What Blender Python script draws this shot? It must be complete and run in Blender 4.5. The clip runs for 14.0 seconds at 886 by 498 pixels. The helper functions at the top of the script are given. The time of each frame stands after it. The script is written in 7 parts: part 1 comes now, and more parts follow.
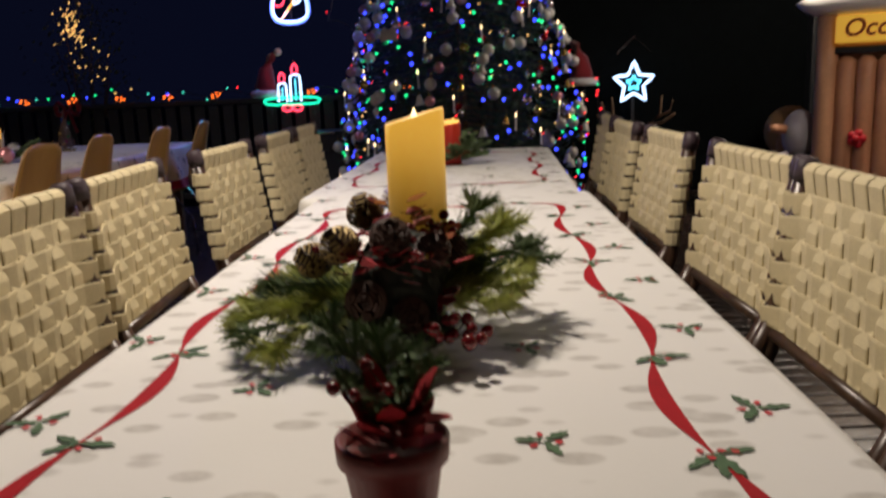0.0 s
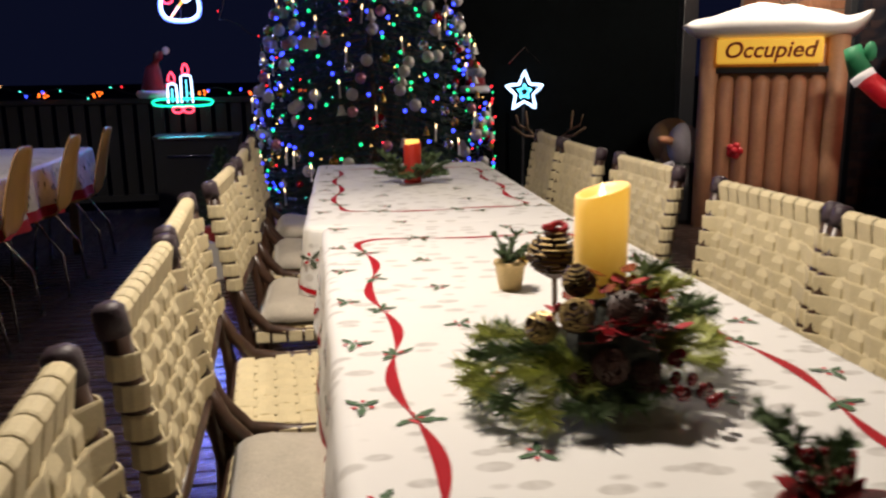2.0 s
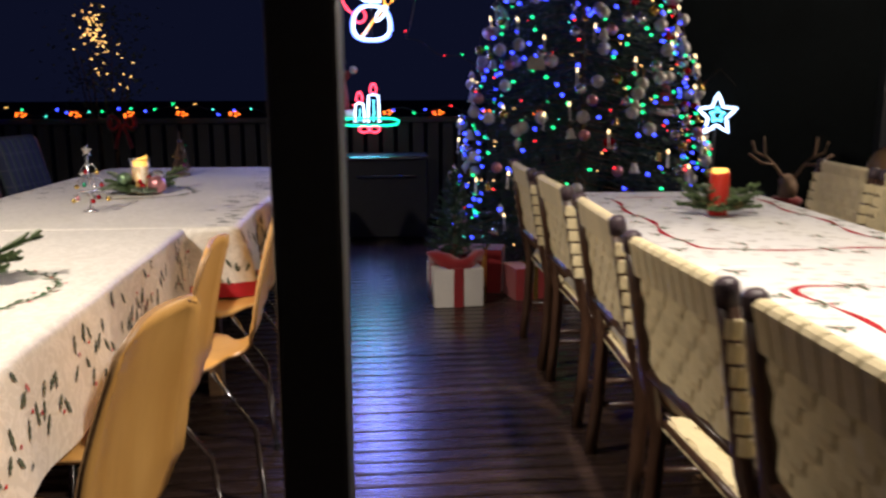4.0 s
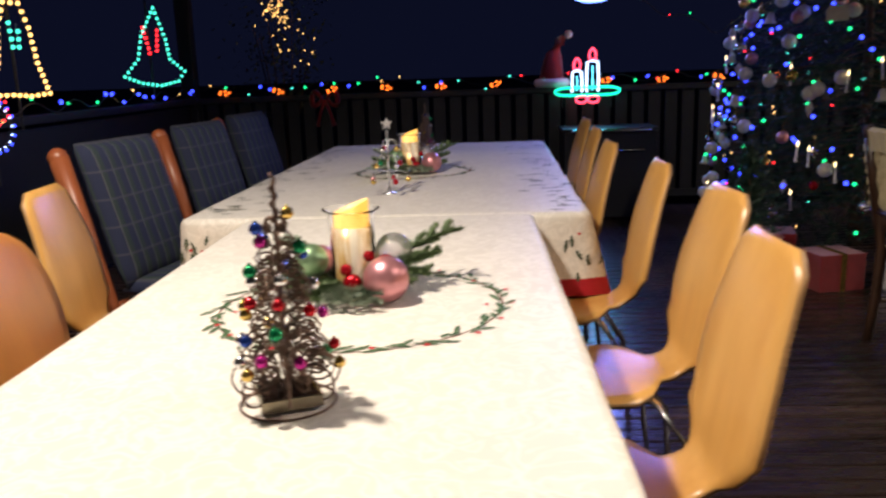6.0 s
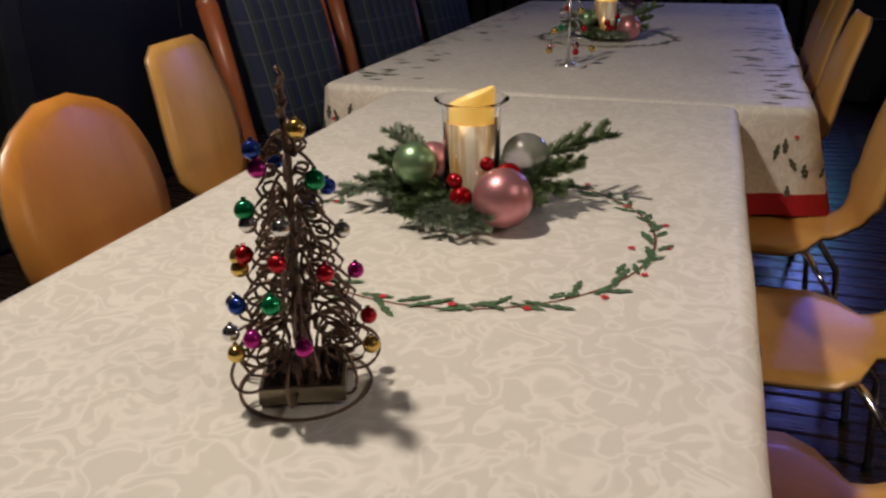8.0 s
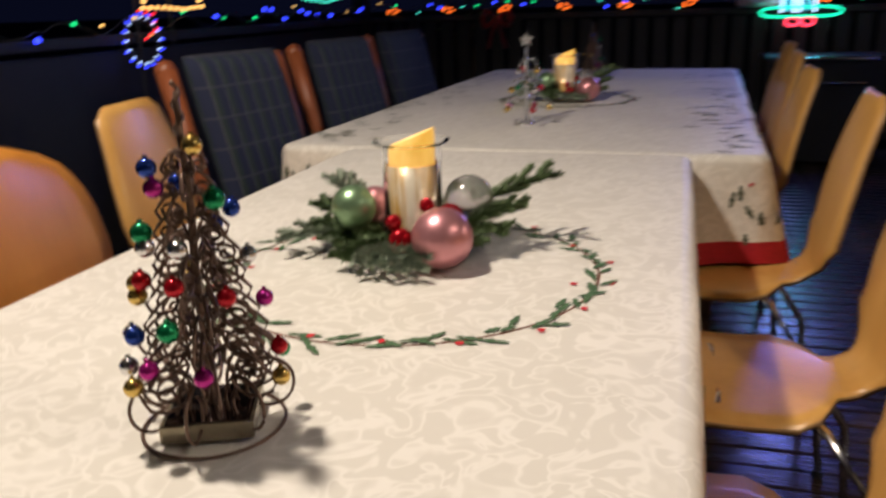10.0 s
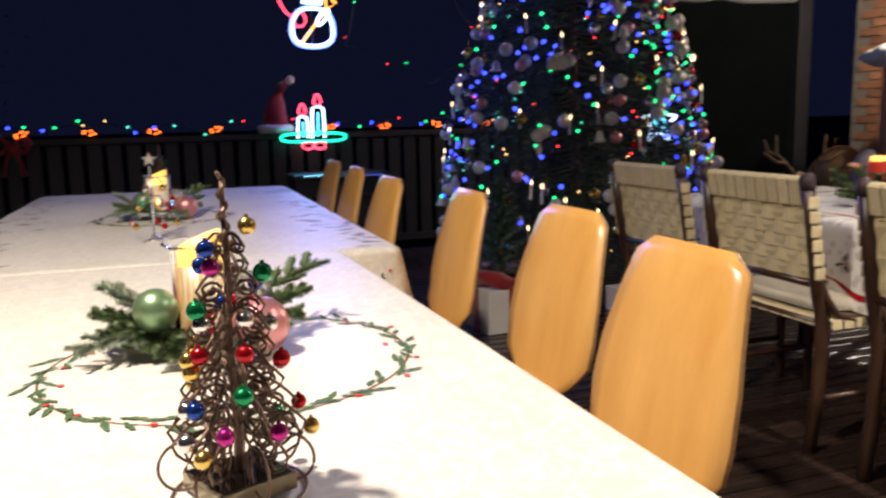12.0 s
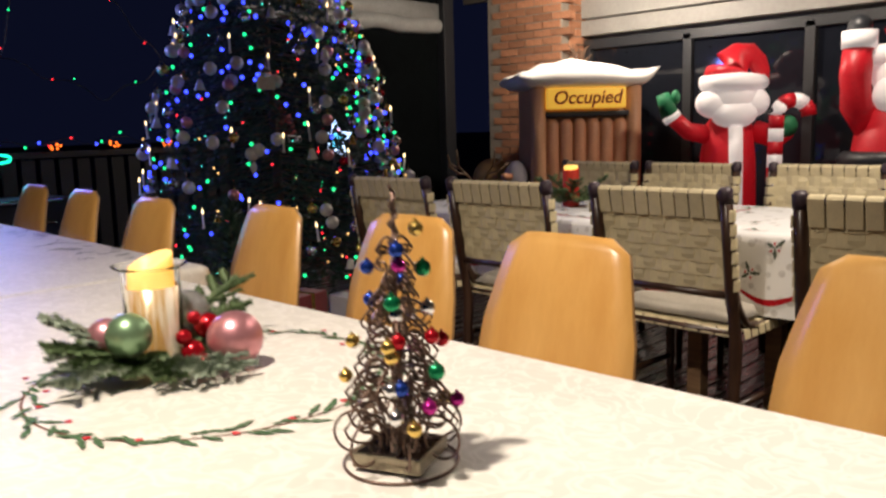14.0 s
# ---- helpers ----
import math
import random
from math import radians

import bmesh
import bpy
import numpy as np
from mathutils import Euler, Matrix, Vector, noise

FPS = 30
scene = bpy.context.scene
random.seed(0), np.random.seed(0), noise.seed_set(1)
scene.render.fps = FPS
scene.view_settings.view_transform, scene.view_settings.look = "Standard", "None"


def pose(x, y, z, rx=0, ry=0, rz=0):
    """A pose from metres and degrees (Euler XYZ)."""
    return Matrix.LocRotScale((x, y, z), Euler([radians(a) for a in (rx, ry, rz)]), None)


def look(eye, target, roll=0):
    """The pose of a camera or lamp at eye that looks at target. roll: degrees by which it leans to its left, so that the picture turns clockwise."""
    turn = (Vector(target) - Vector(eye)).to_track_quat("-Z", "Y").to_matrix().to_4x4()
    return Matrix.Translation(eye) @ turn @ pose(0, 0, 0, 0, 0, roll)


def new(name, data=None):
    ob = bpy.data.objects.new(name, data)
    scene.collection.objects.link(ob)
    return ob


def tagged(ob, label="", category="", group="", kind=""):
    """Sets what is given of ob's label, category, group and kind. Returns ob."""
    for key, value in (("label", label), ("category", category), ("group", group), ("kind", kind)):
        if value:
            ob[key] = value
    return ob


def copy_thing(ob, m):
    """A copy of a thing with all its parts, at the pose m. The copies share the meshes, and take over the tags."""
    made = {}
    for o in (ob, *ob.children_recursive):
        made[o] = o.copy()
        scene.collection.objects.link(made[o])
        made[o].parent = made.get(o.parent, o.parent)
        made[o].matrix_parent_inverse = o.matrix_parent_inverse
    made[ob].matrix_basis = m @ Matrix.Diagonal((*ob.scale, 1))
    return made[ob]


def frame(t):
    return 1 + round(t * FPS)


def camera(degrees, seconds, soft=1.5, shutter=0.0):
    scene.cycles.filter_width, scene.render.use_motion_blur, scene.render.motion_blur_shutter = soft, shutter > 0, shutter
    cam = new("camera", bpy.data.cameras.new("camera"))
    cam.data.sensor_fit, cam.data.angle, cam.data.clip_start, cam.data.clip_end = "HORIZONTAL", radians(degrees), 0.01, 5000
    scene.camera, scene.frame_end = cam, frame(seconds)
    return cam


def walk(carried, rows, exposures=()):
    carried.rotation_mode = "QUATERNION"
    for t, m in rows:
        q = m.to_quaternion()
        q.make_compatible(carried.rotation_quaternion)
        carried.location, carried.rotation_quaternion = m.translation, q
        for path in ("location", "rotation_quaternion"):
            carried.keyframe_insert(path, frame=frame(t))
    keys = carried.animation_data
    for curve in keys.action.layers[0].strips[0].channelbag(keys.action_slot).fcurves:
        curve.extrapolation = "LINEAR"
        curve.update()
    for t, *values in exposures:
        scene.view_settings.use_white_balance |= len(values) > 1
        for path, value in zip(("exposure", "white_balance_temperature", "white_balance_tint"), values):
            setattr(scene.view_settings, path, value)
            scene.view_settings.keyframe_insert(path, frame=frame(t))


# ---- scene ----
import itertools
cam = camera(57.4, 14.0, soft=2.4, shutter=0.5)
PATH = [
    (0, (0.068, 0.136, 1.101), (0.055, 2.096, 0.704), -2.2),
    (0.5, (-0.011, 0.111, 1.162), (0.086, 2.084, 0.852), -1.9),
    (1, (-0.145, 0.074, 1.227), (0.145, 2.021, 0.874), -1.8),
    (1.5, (-0.325, 0.04, 1.251), (0.024, 1.968, 0.847), -1.7),
    (2, (-0.478, 0.109, 1.247), (-0.104, 2.027, 0.82), -0.7),
    (2.5, (-0.7, 0.213, 1.224), (-0.309, 2.127, 0.794), 0.6),
    (3, (-0.998, 0.27, 1.281), (-0.643, 2.194, 0.866), -1.2),
    (3.5, (-1.205, 0.368, 1.266), (-0.934, 2.308, 0.861), -1.1),
    (3.7, (-1.267, 0.433, 1.275), (-1.037, 2.378, 0.871), -0.6),
    (4, (-1.383, 0.505, 1.266), (-1.2, 2.46, 0.886), -0.2),
    (4.2, (-1.4, 0.653, 1.222), (-1.259, 2.614, 0.853), 1.4),
    (6.3, (-2.315, 1.189, 1.205), (-2.438, 3.13, 0.739), -1.6),
    (6.5, (-2.293, 1.27, 1.179), (-2.442, 3.197, 0.665), -0.8),
    (7, (-2.209, 1.406, 1.153), (-2.587, 3.261, 0.509), -0.4),
    (7.5, (-2.178, 1.501, 1.194), (-2.695, 3.297, 0.479), -1.0),
    (7.7, (-2.185, 1.513, 1.208), (-2.731, 3.281, 0.451), -0.9),
    (9.8, (-2.108, 1.609, 1.129), (-2.751, 3.391, 0.49), -1.0),
    (10, (-2.124, 1.563, 1.141), (-2.669, 3.397, 0.559), -1.8),
    (10.5, (-2.238, 1.446, 1.194), (-2.452, 3.36, 0.655), -2.6),
    (11, (-2.345, 1.353, 1.183), (-2.161, 3.287, 0.71), -2.2),
    (11.5, (-2.502, 1.377, 1.147), (-2.077, 3.294, 0.769), -1.6),
    (12, (-2.608, 1.365, 1.129), (-1.943, 3.224, 0.812), -1.3),
    (12.5, (-2.698, 1.352, 1.126), (-1.821, 3.121, 0.806), -2.0),
    (13, (-2.845, 1.439, 1.153), (-1.733, 3.048, 0.736), -2.5),
    (13.3, (-2.939, 1.468, 1.114), (-1.722, 3.004, 0.716), -2.9),
    (13.5, (-3.014, 1.495, 1.093), (-1.693, 2.951, 0.727), -2.5),
    (14, (-3.161, 1.501, 1.144), (-1.745, 2.881, 0.848), -1.6),
]
walk(cam, [(t, look(eye, target, roll)) for t, eye, target, roll in PATH],
     exposures=[(0, -0.4), (0.5, 0.0), (1.0, 0.26), (1.5, 0.22), (2.0, -0.05), (2.5, -0.40), (3.0, -0.42), (3.5, -0.15), (4.2, 0.25), (6.3, 0.05), (6.7, -0.05), (7.0, -0.62), (7.5, -1.08), (9.8, -0.72), (10.0, -0.55), (10.5, -0.48), (11.0, -0.20), (11.5, -0.10), (12.0, 0.25), (12.5, 0.60), (13.5, 0.15), (14.0, -0.08)])

# ---- night sky and lamps ----
world = bpy.data.worlds.new("night")
scene.world = world
world.use_nodes = True
world.node_tree.nodes["Background"].inputs[0].default_value = (0.0115, 0.0150, 0.050, 1)
world.node_tree.nodes["Background"].inputs[1].default_value = 0.28


def spot(name, place, target, watts, colour, angle, blend=0.6, size=0.06):
    data = bpy.data.lights.new(name, "SPOT")
    data.energy, data.color, data.spot_size, data.spot_blend, data.shadow_soft_size = watts, colour, radians(angle), blend, size
    ob = new(name, data)
    ob.matrix_world = look(place, target)
    return ob


def point(name, place, watts, colour, size=0.05):
    data = bpy.data.lights.new(name, "POINT")
    data.energy, data.color, data.shadow_soft_size = watts, colour, size
    ob = new(name, data)
    ob.location = place
    return ob


def glow(name, place, target, wide, high, watts, colour):
    data = bpy.data.lights.new(name, "AREA")
    data.shape, data.size, data.size_y, data.energy, data.color = "RECTANGLE", wide, high, watts, colour
    ob = new(name, data)
    ob.matrix_world = look(place, target)
    return ob


WARM = (1.0, 0.86, 0.72)
LAMP_A = (-0.40, 2.05, 2.52)
LAMP_B = (-3.15, 2.45, 2.52)
LAMP_C = (3.05, 5.60, 2.48)
spot("lamp_over_table_a", LAMP_A, (0.0, 1.5, 0.75), 205, WARM, 160)
spot("lamp_over_table_b", LAMP_B, (-3.02, 2.95, 0.75), 245, WARM, 128)
point("lamp_over_booth", LAMP_C, 150, WARM, 0.06)
# unseen fill spot, added to brighten the inflatable figures
spot("lamp_over_figures", (3.0, 3.7, 2.52), (3.8, 4.3, 0.9), 80, WARM, 130)
glow("snowman_sign_glow", (-1.33, 7.90, 1.95), (-1.6, 2.0, 0.4), 0.28, 0.45, 28, (0.22, 0.25, 1.0))
glow("candle_sign_glow", (-1.36, 7.87, 1.10), (-1.5, 2.0, 0.2), 0.34, 0.30, 2.2, (0.10, 0.65, 1.0))

# ---- materials ----


def mat(name, colour, rough=0.6, metal=0.0, vary=0.15, scale=12.0, bump=0.0, bscale=60.0, glow=None, power=0.0,
        random_value=0.0, alpha=1.0, trans=0.0, coat=0.0, sheen=0.0, subsurface=0.0):
    m = bpy.data.materials.new(name)
    m.use_nodes = True
    nt = m.node_tree
    b = nt.nodes["Principled BSDF"]
    b.inputs["Roughness"].default_value = rough
    b.inputs["Metallic"].default_value = metal
    b.inputs["Coat Weight"].default_value = coat
    b.inputs["Sheen Weight"].default_value = sheen
    b.inputs["Transmission Weight"].default_value = trans
    b.inputs["Alpha"].default_value = alpha
    if subsurface:
        b.inputs["Subsurface Weight"].default_value = subsurface
        b.inputs["Subsurface Radius"].default_value = (0.02, 0.01, 0.005)
    col = (*colour, 1)
    if vary > 0 or random_value > 0:
        tc = nt.nodes.new("ShaderNodeTexCoord")
        n1 = nt.nodes.new("ShaderNodeTexNoise")
        n1.inputs["Scale"].default_value, n1.inputs["Detail"].default_value = scale, 5
        n2 = nt.nodes.new("ShaderNodeTexNoise")
        n2.inputs["Scale"].default_value, n2.inputs["Detail"].default_value = scale * 9, 3
        add = nt.nodes.new("ShaderNodeMath")
        add.operation = "ADD"
        nt.links.new(tc.outputs["Object"], n1.inputs["Vector"])
        nt.links.new(tc.outputs["Object"], n2.inputs["Vector"])
        nt.links.new(n1.outputs["Fac"], add.inputs[0])
        nt.links.new(n2.outputs["Fac"], add.inputs[1])
        rng = nt.nodes.new("ShaderNodeMapRange")
        rng.inputs["From Min"].default_value, rng.inputs["From Max"].default_value = 0.6, 1.4
        rng.inputs["To Min"].default_value, rng.inputs["To Max"].default_value = 1 - vary, 1 + vary
        nt.links.new(add.outputs[0], rng.inputs["Value"])
        hsv = nt.nodes.new("ShaderNodeHueSaturation")
        hsv.inputs["Color"].default_value = col
        value = rng.outputs["Result"]
        if random_value > 0:
            info = nt.nodes.new("ShaderNodeObjectInfo")
            r2 = nt.nodes.new("ShaderNodeMapRange")
            r2.inputs["To Min"].default_value, r2.inputs["To Max"].default_value = 1 - random_value, 1 + random_value
            nt.links.new(info.outputs["Random"], r2.inputs["Value"])
            mul = nt.nodes.new("ShaderNodeMath")
            mul.operation = "MULTIPLY"
            nt.links.new(value, mul.inputs[0])
            nt.links.new(r2.outputs["Result"], mul.inputs[1])
            value = mul.outputs[0]
        nt.links.new(value, hsv.inputs["Value"])
        nt.links.new(hsv.outputs["Color"], b.inputs["Base Color"])
        if bump > 0:
            n3 = nt.nodes.new("ShaderNodeTexNoise")
            n3.inputs["Scale"].default_value, n3.inputs["Detail"].default_value = bscale, 4
            nt.links.new(tc.outputs["Object"], n3.inputs["Vector"])
            bm = nt.nodes.new("ShaderNodeBump")
            bm.inputs["Strength"].default_value, bm.inputs["Distance"].default_value = bump, 0.004
            nt.links.new(n3.outputs["Fac"], bm.inputs["Height"])
            nt.links.new(bm.outputs["Normal"], b.inputs["Normal"])
    else:
        b.inputs["Base Color"].default_value = col
    if glow:
        b.inputs["Emission Color"].default_value = (*glow, 1)
        b.inputs["Emission Strength"].default_value = power
    return m


def wood_mat(name, light, dark, rough=0.4, stretch=(1, 1, 14), scale=3.0, random_value=0.1, coat=0.2):
    """Wood with grain along the axis of least stretch."""
    m = bpy.data.materials.new(name)
    m.use_nodes = True
    nt = m.node_tree
    b = nt.nodes["Principled BSDF"]
    b.inputs["Coat Weight"].default_value = coat
    b.inputs["Coat Roughness"].default_value = 0.28
    tc = nt.nodes.new("ShaderNodeTexCoord")
    mp = nt.nodes.new("ShaderNodeMapping")
    mp.inputs["Scale"].default_value = stretch
    n = nt.nodes.new("ShaderNodeTexNoise")
    n.inputs["Scale"].default_value, n.inputs["Detail"].default_value, n.inputs["Roughness"].default_value = scale, 8, 0.65
    ramp = nt.nodes.new("ShaderNodeValToRGB")
    ramp.color_ramp.elements[0].position, ramp.color_ramp.elements[1].position = 0.32, 0.7
    ramp.color_ramp.elements[0].color, ramp.color_ramp.elements[1].color = (*dark, 1), (*light, 1)
    info = nt.nodes.new("ShaderNodeObjectInfo")
    rng = nt.nodes.new("ShaderNodeMapRange")
    rng.inputs["To Min"].default_value, rng.inputs["To Max"].default_value = 1 - random_value, 1 + random_value
    hsv = nt.nodes.new("ShaderNodeHueSaturation")
    rr = nt.nodes.new("ShaderNodeMapRange")
    rr.inputs["To Min"].default_value, rr.inputs["To Max"].default_value = rough - 0.1, rough + 0.15
    bump = nt.nodes.new("ShaderNodeBump")
    bump.inputs["Strength"].default_value, bump.inputs["Distance"].default_value = 0.25, 0.002
    nt.links.new(tc.outputs["Object"], mp.inputs["Vector"])
    nt.links.new(mp.outputs["Vector"], n.inputs["Vector"])
    nt.links.new(n.outputs["Fac"], ramp.inputs["Fac"])
    nt.links.new(info.outputs["Random"], rng.inputs["Value"])
    nt.links.new(rng.outputs["Result"], hsv.inputs["Value"])
    nt.links.new(ramp.outputs["Color"], hsv.inputs["Color"])
    nt.links.new(hsv.outputs["Color"], b.inputs["Base Color"])
    nt.links.new(n.outputs["Fac"], rr.inputs["Value"])
    nt.links.new(rr.outputs["Result"], b.inputs["Roughness"])
    nt.links.new(n.outputs["Fac"], bump.inputs["Height"])
    nt.links.new(bump.outputs["Normal"], b.inputs["Normal"])
    return m


def damask_mat(name, base, pattern, scale, rough_a, rough_b, warp=0.9):
    """White cloth with a woven, slightly glossier swirl pattern."""
    m = bpy.data.materials.new(name)
    m.use_nodes = True
    nt = m.node_tree
    b = nt.nodes["Principled BSDF"]
    b.inputs["Sheen Weight"].default_value = 0.15
    tc = nt.nodes.new("ShaderNodeTexCoord")
    n = nt.nodes.new("ShaderNodeTexNoise")
    n.inputs["Scale"].default_value, n.inputs["Detail"].default_value, n.inputs["Distortion"].default_value = scale, 1.0, warp
    ramp = nt.nodes.new("ShaderNodeValToRGB")
    ramp.color_ramp.elements[0].position, ramp.color_ramp.elements[1].position = 0.425, 0.485
    ramp.color_ramp.elements[0].color, ramp.color_ramp.elements[1].color = (*pattern, 1), (*base, 1)
    between = tuple(0.55 * p + 0.45 * q for p, q in zip(pattern, base))
    for at, c in ((0.525, base), (0.56, between), (0.66, pattern)):
        ramp.color_ramp.elements.new(at).color = (*c, 1)
    soft = nt.nodes.new("ShaderNodeTexNoise")
    soft.inputs["Scale"].default_value = 3.0
    rng = nt.nodes.new("ShaderNodeMapRange")
    rng.inputs["To Min"].default_value, rng.inputs["To Max"].default_value = 0.92, 1.04
    hsv = nt.nodes.new("ShaderNodeHueSaturation")
    rr = nt.nodes.new("ShaderNodeMapRange")
    rr.inputs["To Min"].default_value, rr.inputs["To Max"].default_value = rough_a, rough_b
    weave = nt.nodes.new("ShaderNodeTexNoise")
    weave.inputs["Scale"].default_value, weave.inputs["Detail"].default_value = 14.0, 6
    bump = nt.nodes.new("ShaderNodeBump")
    bump.inputs["Strength"].default_value, bump.inputs["Distance"].default_value = 0.25, 0.006
    nt.links.new(tc.outputs["Object"], n.inputs["Vector"])
    nt.links.new(tc.outputs["Object"], soft.inputs["Vector"])
    nt.links.new(tc.outputs["Object"], weave.inputs["Vector"])
    nt.links.new(n.outputs["Fac"], ramp.inputs["Fac"])
    nt.links.new(soft.outputs["Fac"], rng.inputs["Value"])
    nt.links.new(rng.outputs["Result"], hsv.inputs["Value"])
    nt.links.new(ramp.outputs["Color"], hsv.inputs["Color"])
    nt.links.new(hsv.outputs["Color"], b.inputs["Base Color"])
    nt.links.new(ramp.outputs["Color"], rr.inputs["Value"])
    nt.links.new(rr.outputs["Result"], b.inputs["Roughness"])
    nt.links.new(weave.outputs["Fac"], bump.inputs["Height"])
    nt.links.new(bump.outputs["Normal"], b.inputs["Normal"])
    return m


def leafy_mat(name, base, pale):
    """White cloth with faint grey oval leaves scattered over it."""
    m = bpy.data.materials.new(name)
    m.use_nodes = True
    nt = m.node_tree
    b = nt.nodes["Principled BSDF"]
    b.inputs["Roughness"].default_value = 0.7
    b.inputs["Sheen Weight"].default_value = 0.15
    tc = nt.nodes.new("ShaderNodeTexCoord")
    mp = nt.nodes.new("ShaderNodeMapping")
    mp.inputs["Scale"].default_value = (13, 24, 24)
    vo = nt.nodes.new("ShaderNodeTexVoronoi")
    vo.inputs["Scale"].default_value, vo.inputs["Randomness"].default_value = 1.0, 0.85
    ramp = nt.nodes.new("ShaderNodeValToRGB")
    ramp.color_ramp.elements[0].position, ramp.color_ramp.elements[1].position = 0.29, 0.37
    ramp.color_ramp.elements[0].color, ramp.color_ramp.elements[1].color = (*pale, 1), (*base, 1)
    veins = nt.nodes.new("ShaderNodeTexNoise")
    veins.inputs["Scale"].default_value, veins.inputs["Detail"].default_value = 55, 4
    mix = nt.nodes.new("ShaderNodeMix")
    mix.data_type = "RGBA"
    mix.inputs["B"].default_value = (*base, 1)
    rng = nt.nodes.new("ShaderNodeMapRange")
    rng.inputs["From Min"].default_value, rng.inputs["From Max"].default_value = 0.3, 0.7
    rng.inputs["To Max"].default_value = 0.55
    crease = nt.nodes.new("ShaderNodeTexNoise")
    crease.inputs["Scale"].default_value, crease.inputs["Detail"].default_value = 5, 5
    bump = nt.nodes.new("ShaderNodeBump")
    bump.inputs["Strength"].default_value, bump.inputs["Distance"].default_value = 0.35, 0.012
    nt.links.new(tc.outputs["Object"], mp.inputs["Vector"])
    nt.links.new(mp.outputs["Vector"], vo.inputs["Vector"])
    nt.links.new(tc.outputs["Object"], veins.inputs["Vector"])
    nt.links.new(tc.outputs["Object"], crease.inputs["Vector"])
    nt.links.new(vo.outputs["Distance"], ramp.inputs["Fac"])
    nt.links.new(veins.outputs["Fac"], rng.inputs["Value"])
    nt.links.new(rng.outputs["Result"], mix.inputs["Factor"])
    nt.links.new(ramp.outputs["Color"], mix.inputs["A"])
    nt.links.new(mix.outputs["Result"], b.inputs["Base Color"])
    nt.links.new(crease.outputs["Fac"], bump.inputs["Height"])
    nt.links.new(bump.outputs["Normal"], b.inputs["Normal"])
    return m


M_DECK = wood_mat("deck_board_stain", (0.050, 0.031, 0.024), (0.020, 0.012, 0.010), 0.24, (0.8, 9, 9), 4.0, 0.25, 0.0)
M_DARK = mat("dark_painted_timber", (0.011, 0.012, 0.015), 0.5, vary=0.3, scale=5, bump=0.2)
M_POST = mat("black_painted_steel", (0.02, 0.022, 0.026), 0.42, vary=0.2, scale=6, bump=0.1)
M_LEG = wood_mat("dark_walnut", (0.075, 0.036, 0.020), (0.028, 0.013, 0.008), 0.36, (7, 7, 0.9), 6.0, 0.12, 0.3)
M_STRAP = mat("cream_webbing", (0.64, 0.55, 0.34), 0.72, vary=0.12, scale=30, bump=0.35, bscale=350, random_value=0.06)
M_CUSH = mat("grey_beige_linen", (0.46, 0.42, 0.35), 0.9, vary=0.18, scale=16, bump=0.5, bscale=220, sheen=0.3)
M_PLY = wood_mat("birch_veneer", (0.70, 0.40, 0.12), (0.58, 0.30, 0.075), 0.34, (6, 6, 0.6), 2.2, 0.07, 0.35)
M_PLYORANGE = wood_mat("orange_veneer", (0.62, 0.26, 0.045), (0.52, 0.20, 0.03), 0.34, (6, 6, 0.6), 2.2, 0.0, 0.35)
M_PLYEDGE = wood_mat("ply_edge", (0.45, 0.26, 0.11), (0.28, 0.15, 0.06), 0.5, (2, 2, 40), 4.0, 0.05, 0.1)
M_CHROME = mat("chrome", (0.75, 0.76, 0.78), 0.12, 1.0, vary=0.04)
M_CLOTH_A = leafy_mat("printed_white_cloth", (0.80, 0.79, 0.77), (0.52, 0.50, 0.47))
M_CLOTH_B = damask_mat("cream_damask_cloth", (0.81, 0.78, 0.72), (0.70, 0.67, 0.605), 20, 0.34, 0.60, 1.5)
M_TABLE = wood_mat("table_timber", (0.28, 0.17, 0.09), (0.14, 0.08, 0.045), 0.45)


# ---- mesh helpers ----
def link(name, bm, material, parent=None, label="", smooth=False):
    me = bpy.data.meshes.new(name)
    bm.to_mesh(me)
    bm.free()
    for m in (material if isinstance(material, (list, tuple)) else (material,)):
        me.materials.append(m)
    if smooth:
        for p in me.polygons:
            p.use_smooth = True
    ob = new(name, me)
    if parent is not None:
        ob.parent = parent
    if label:
        ob["label"] = label
    return ob


def part(name, bm, material, parent, label="", smooth=False):
    return link(name, bm, material, parent, label, smooth)


def thing(name, label, category, m=None, group="", kind=""):
    ob = new(name)
    ob.empty_display_size = 0.1
    if m is not None:
        ob.matrix_basis = m
    return tagged(ob, label, category, group, kind)


def box(bm, size, at=(0, 0, 0), rot=(0, 0, 0), bevel=0.0, index=0):
    m = pose(*at, *rot) @ Matrix.Diagonal((*size, 1))
    made = bmesh.ops.create_cube(bm, size=1.0, matrix=m)
    faces = list({f for v in made["verts"] for f in v.link_faces})
    if bevel > 0:
        edges = list({e for v in made["verts"] for e in v.link_edges})
        bmesh.ops.bevel(bm, geom=edges, offset=bevel, segments=2, affect="EDGES", profile=0.6)
    else:
        for f in faces:
            f.material_index = index
    return bm


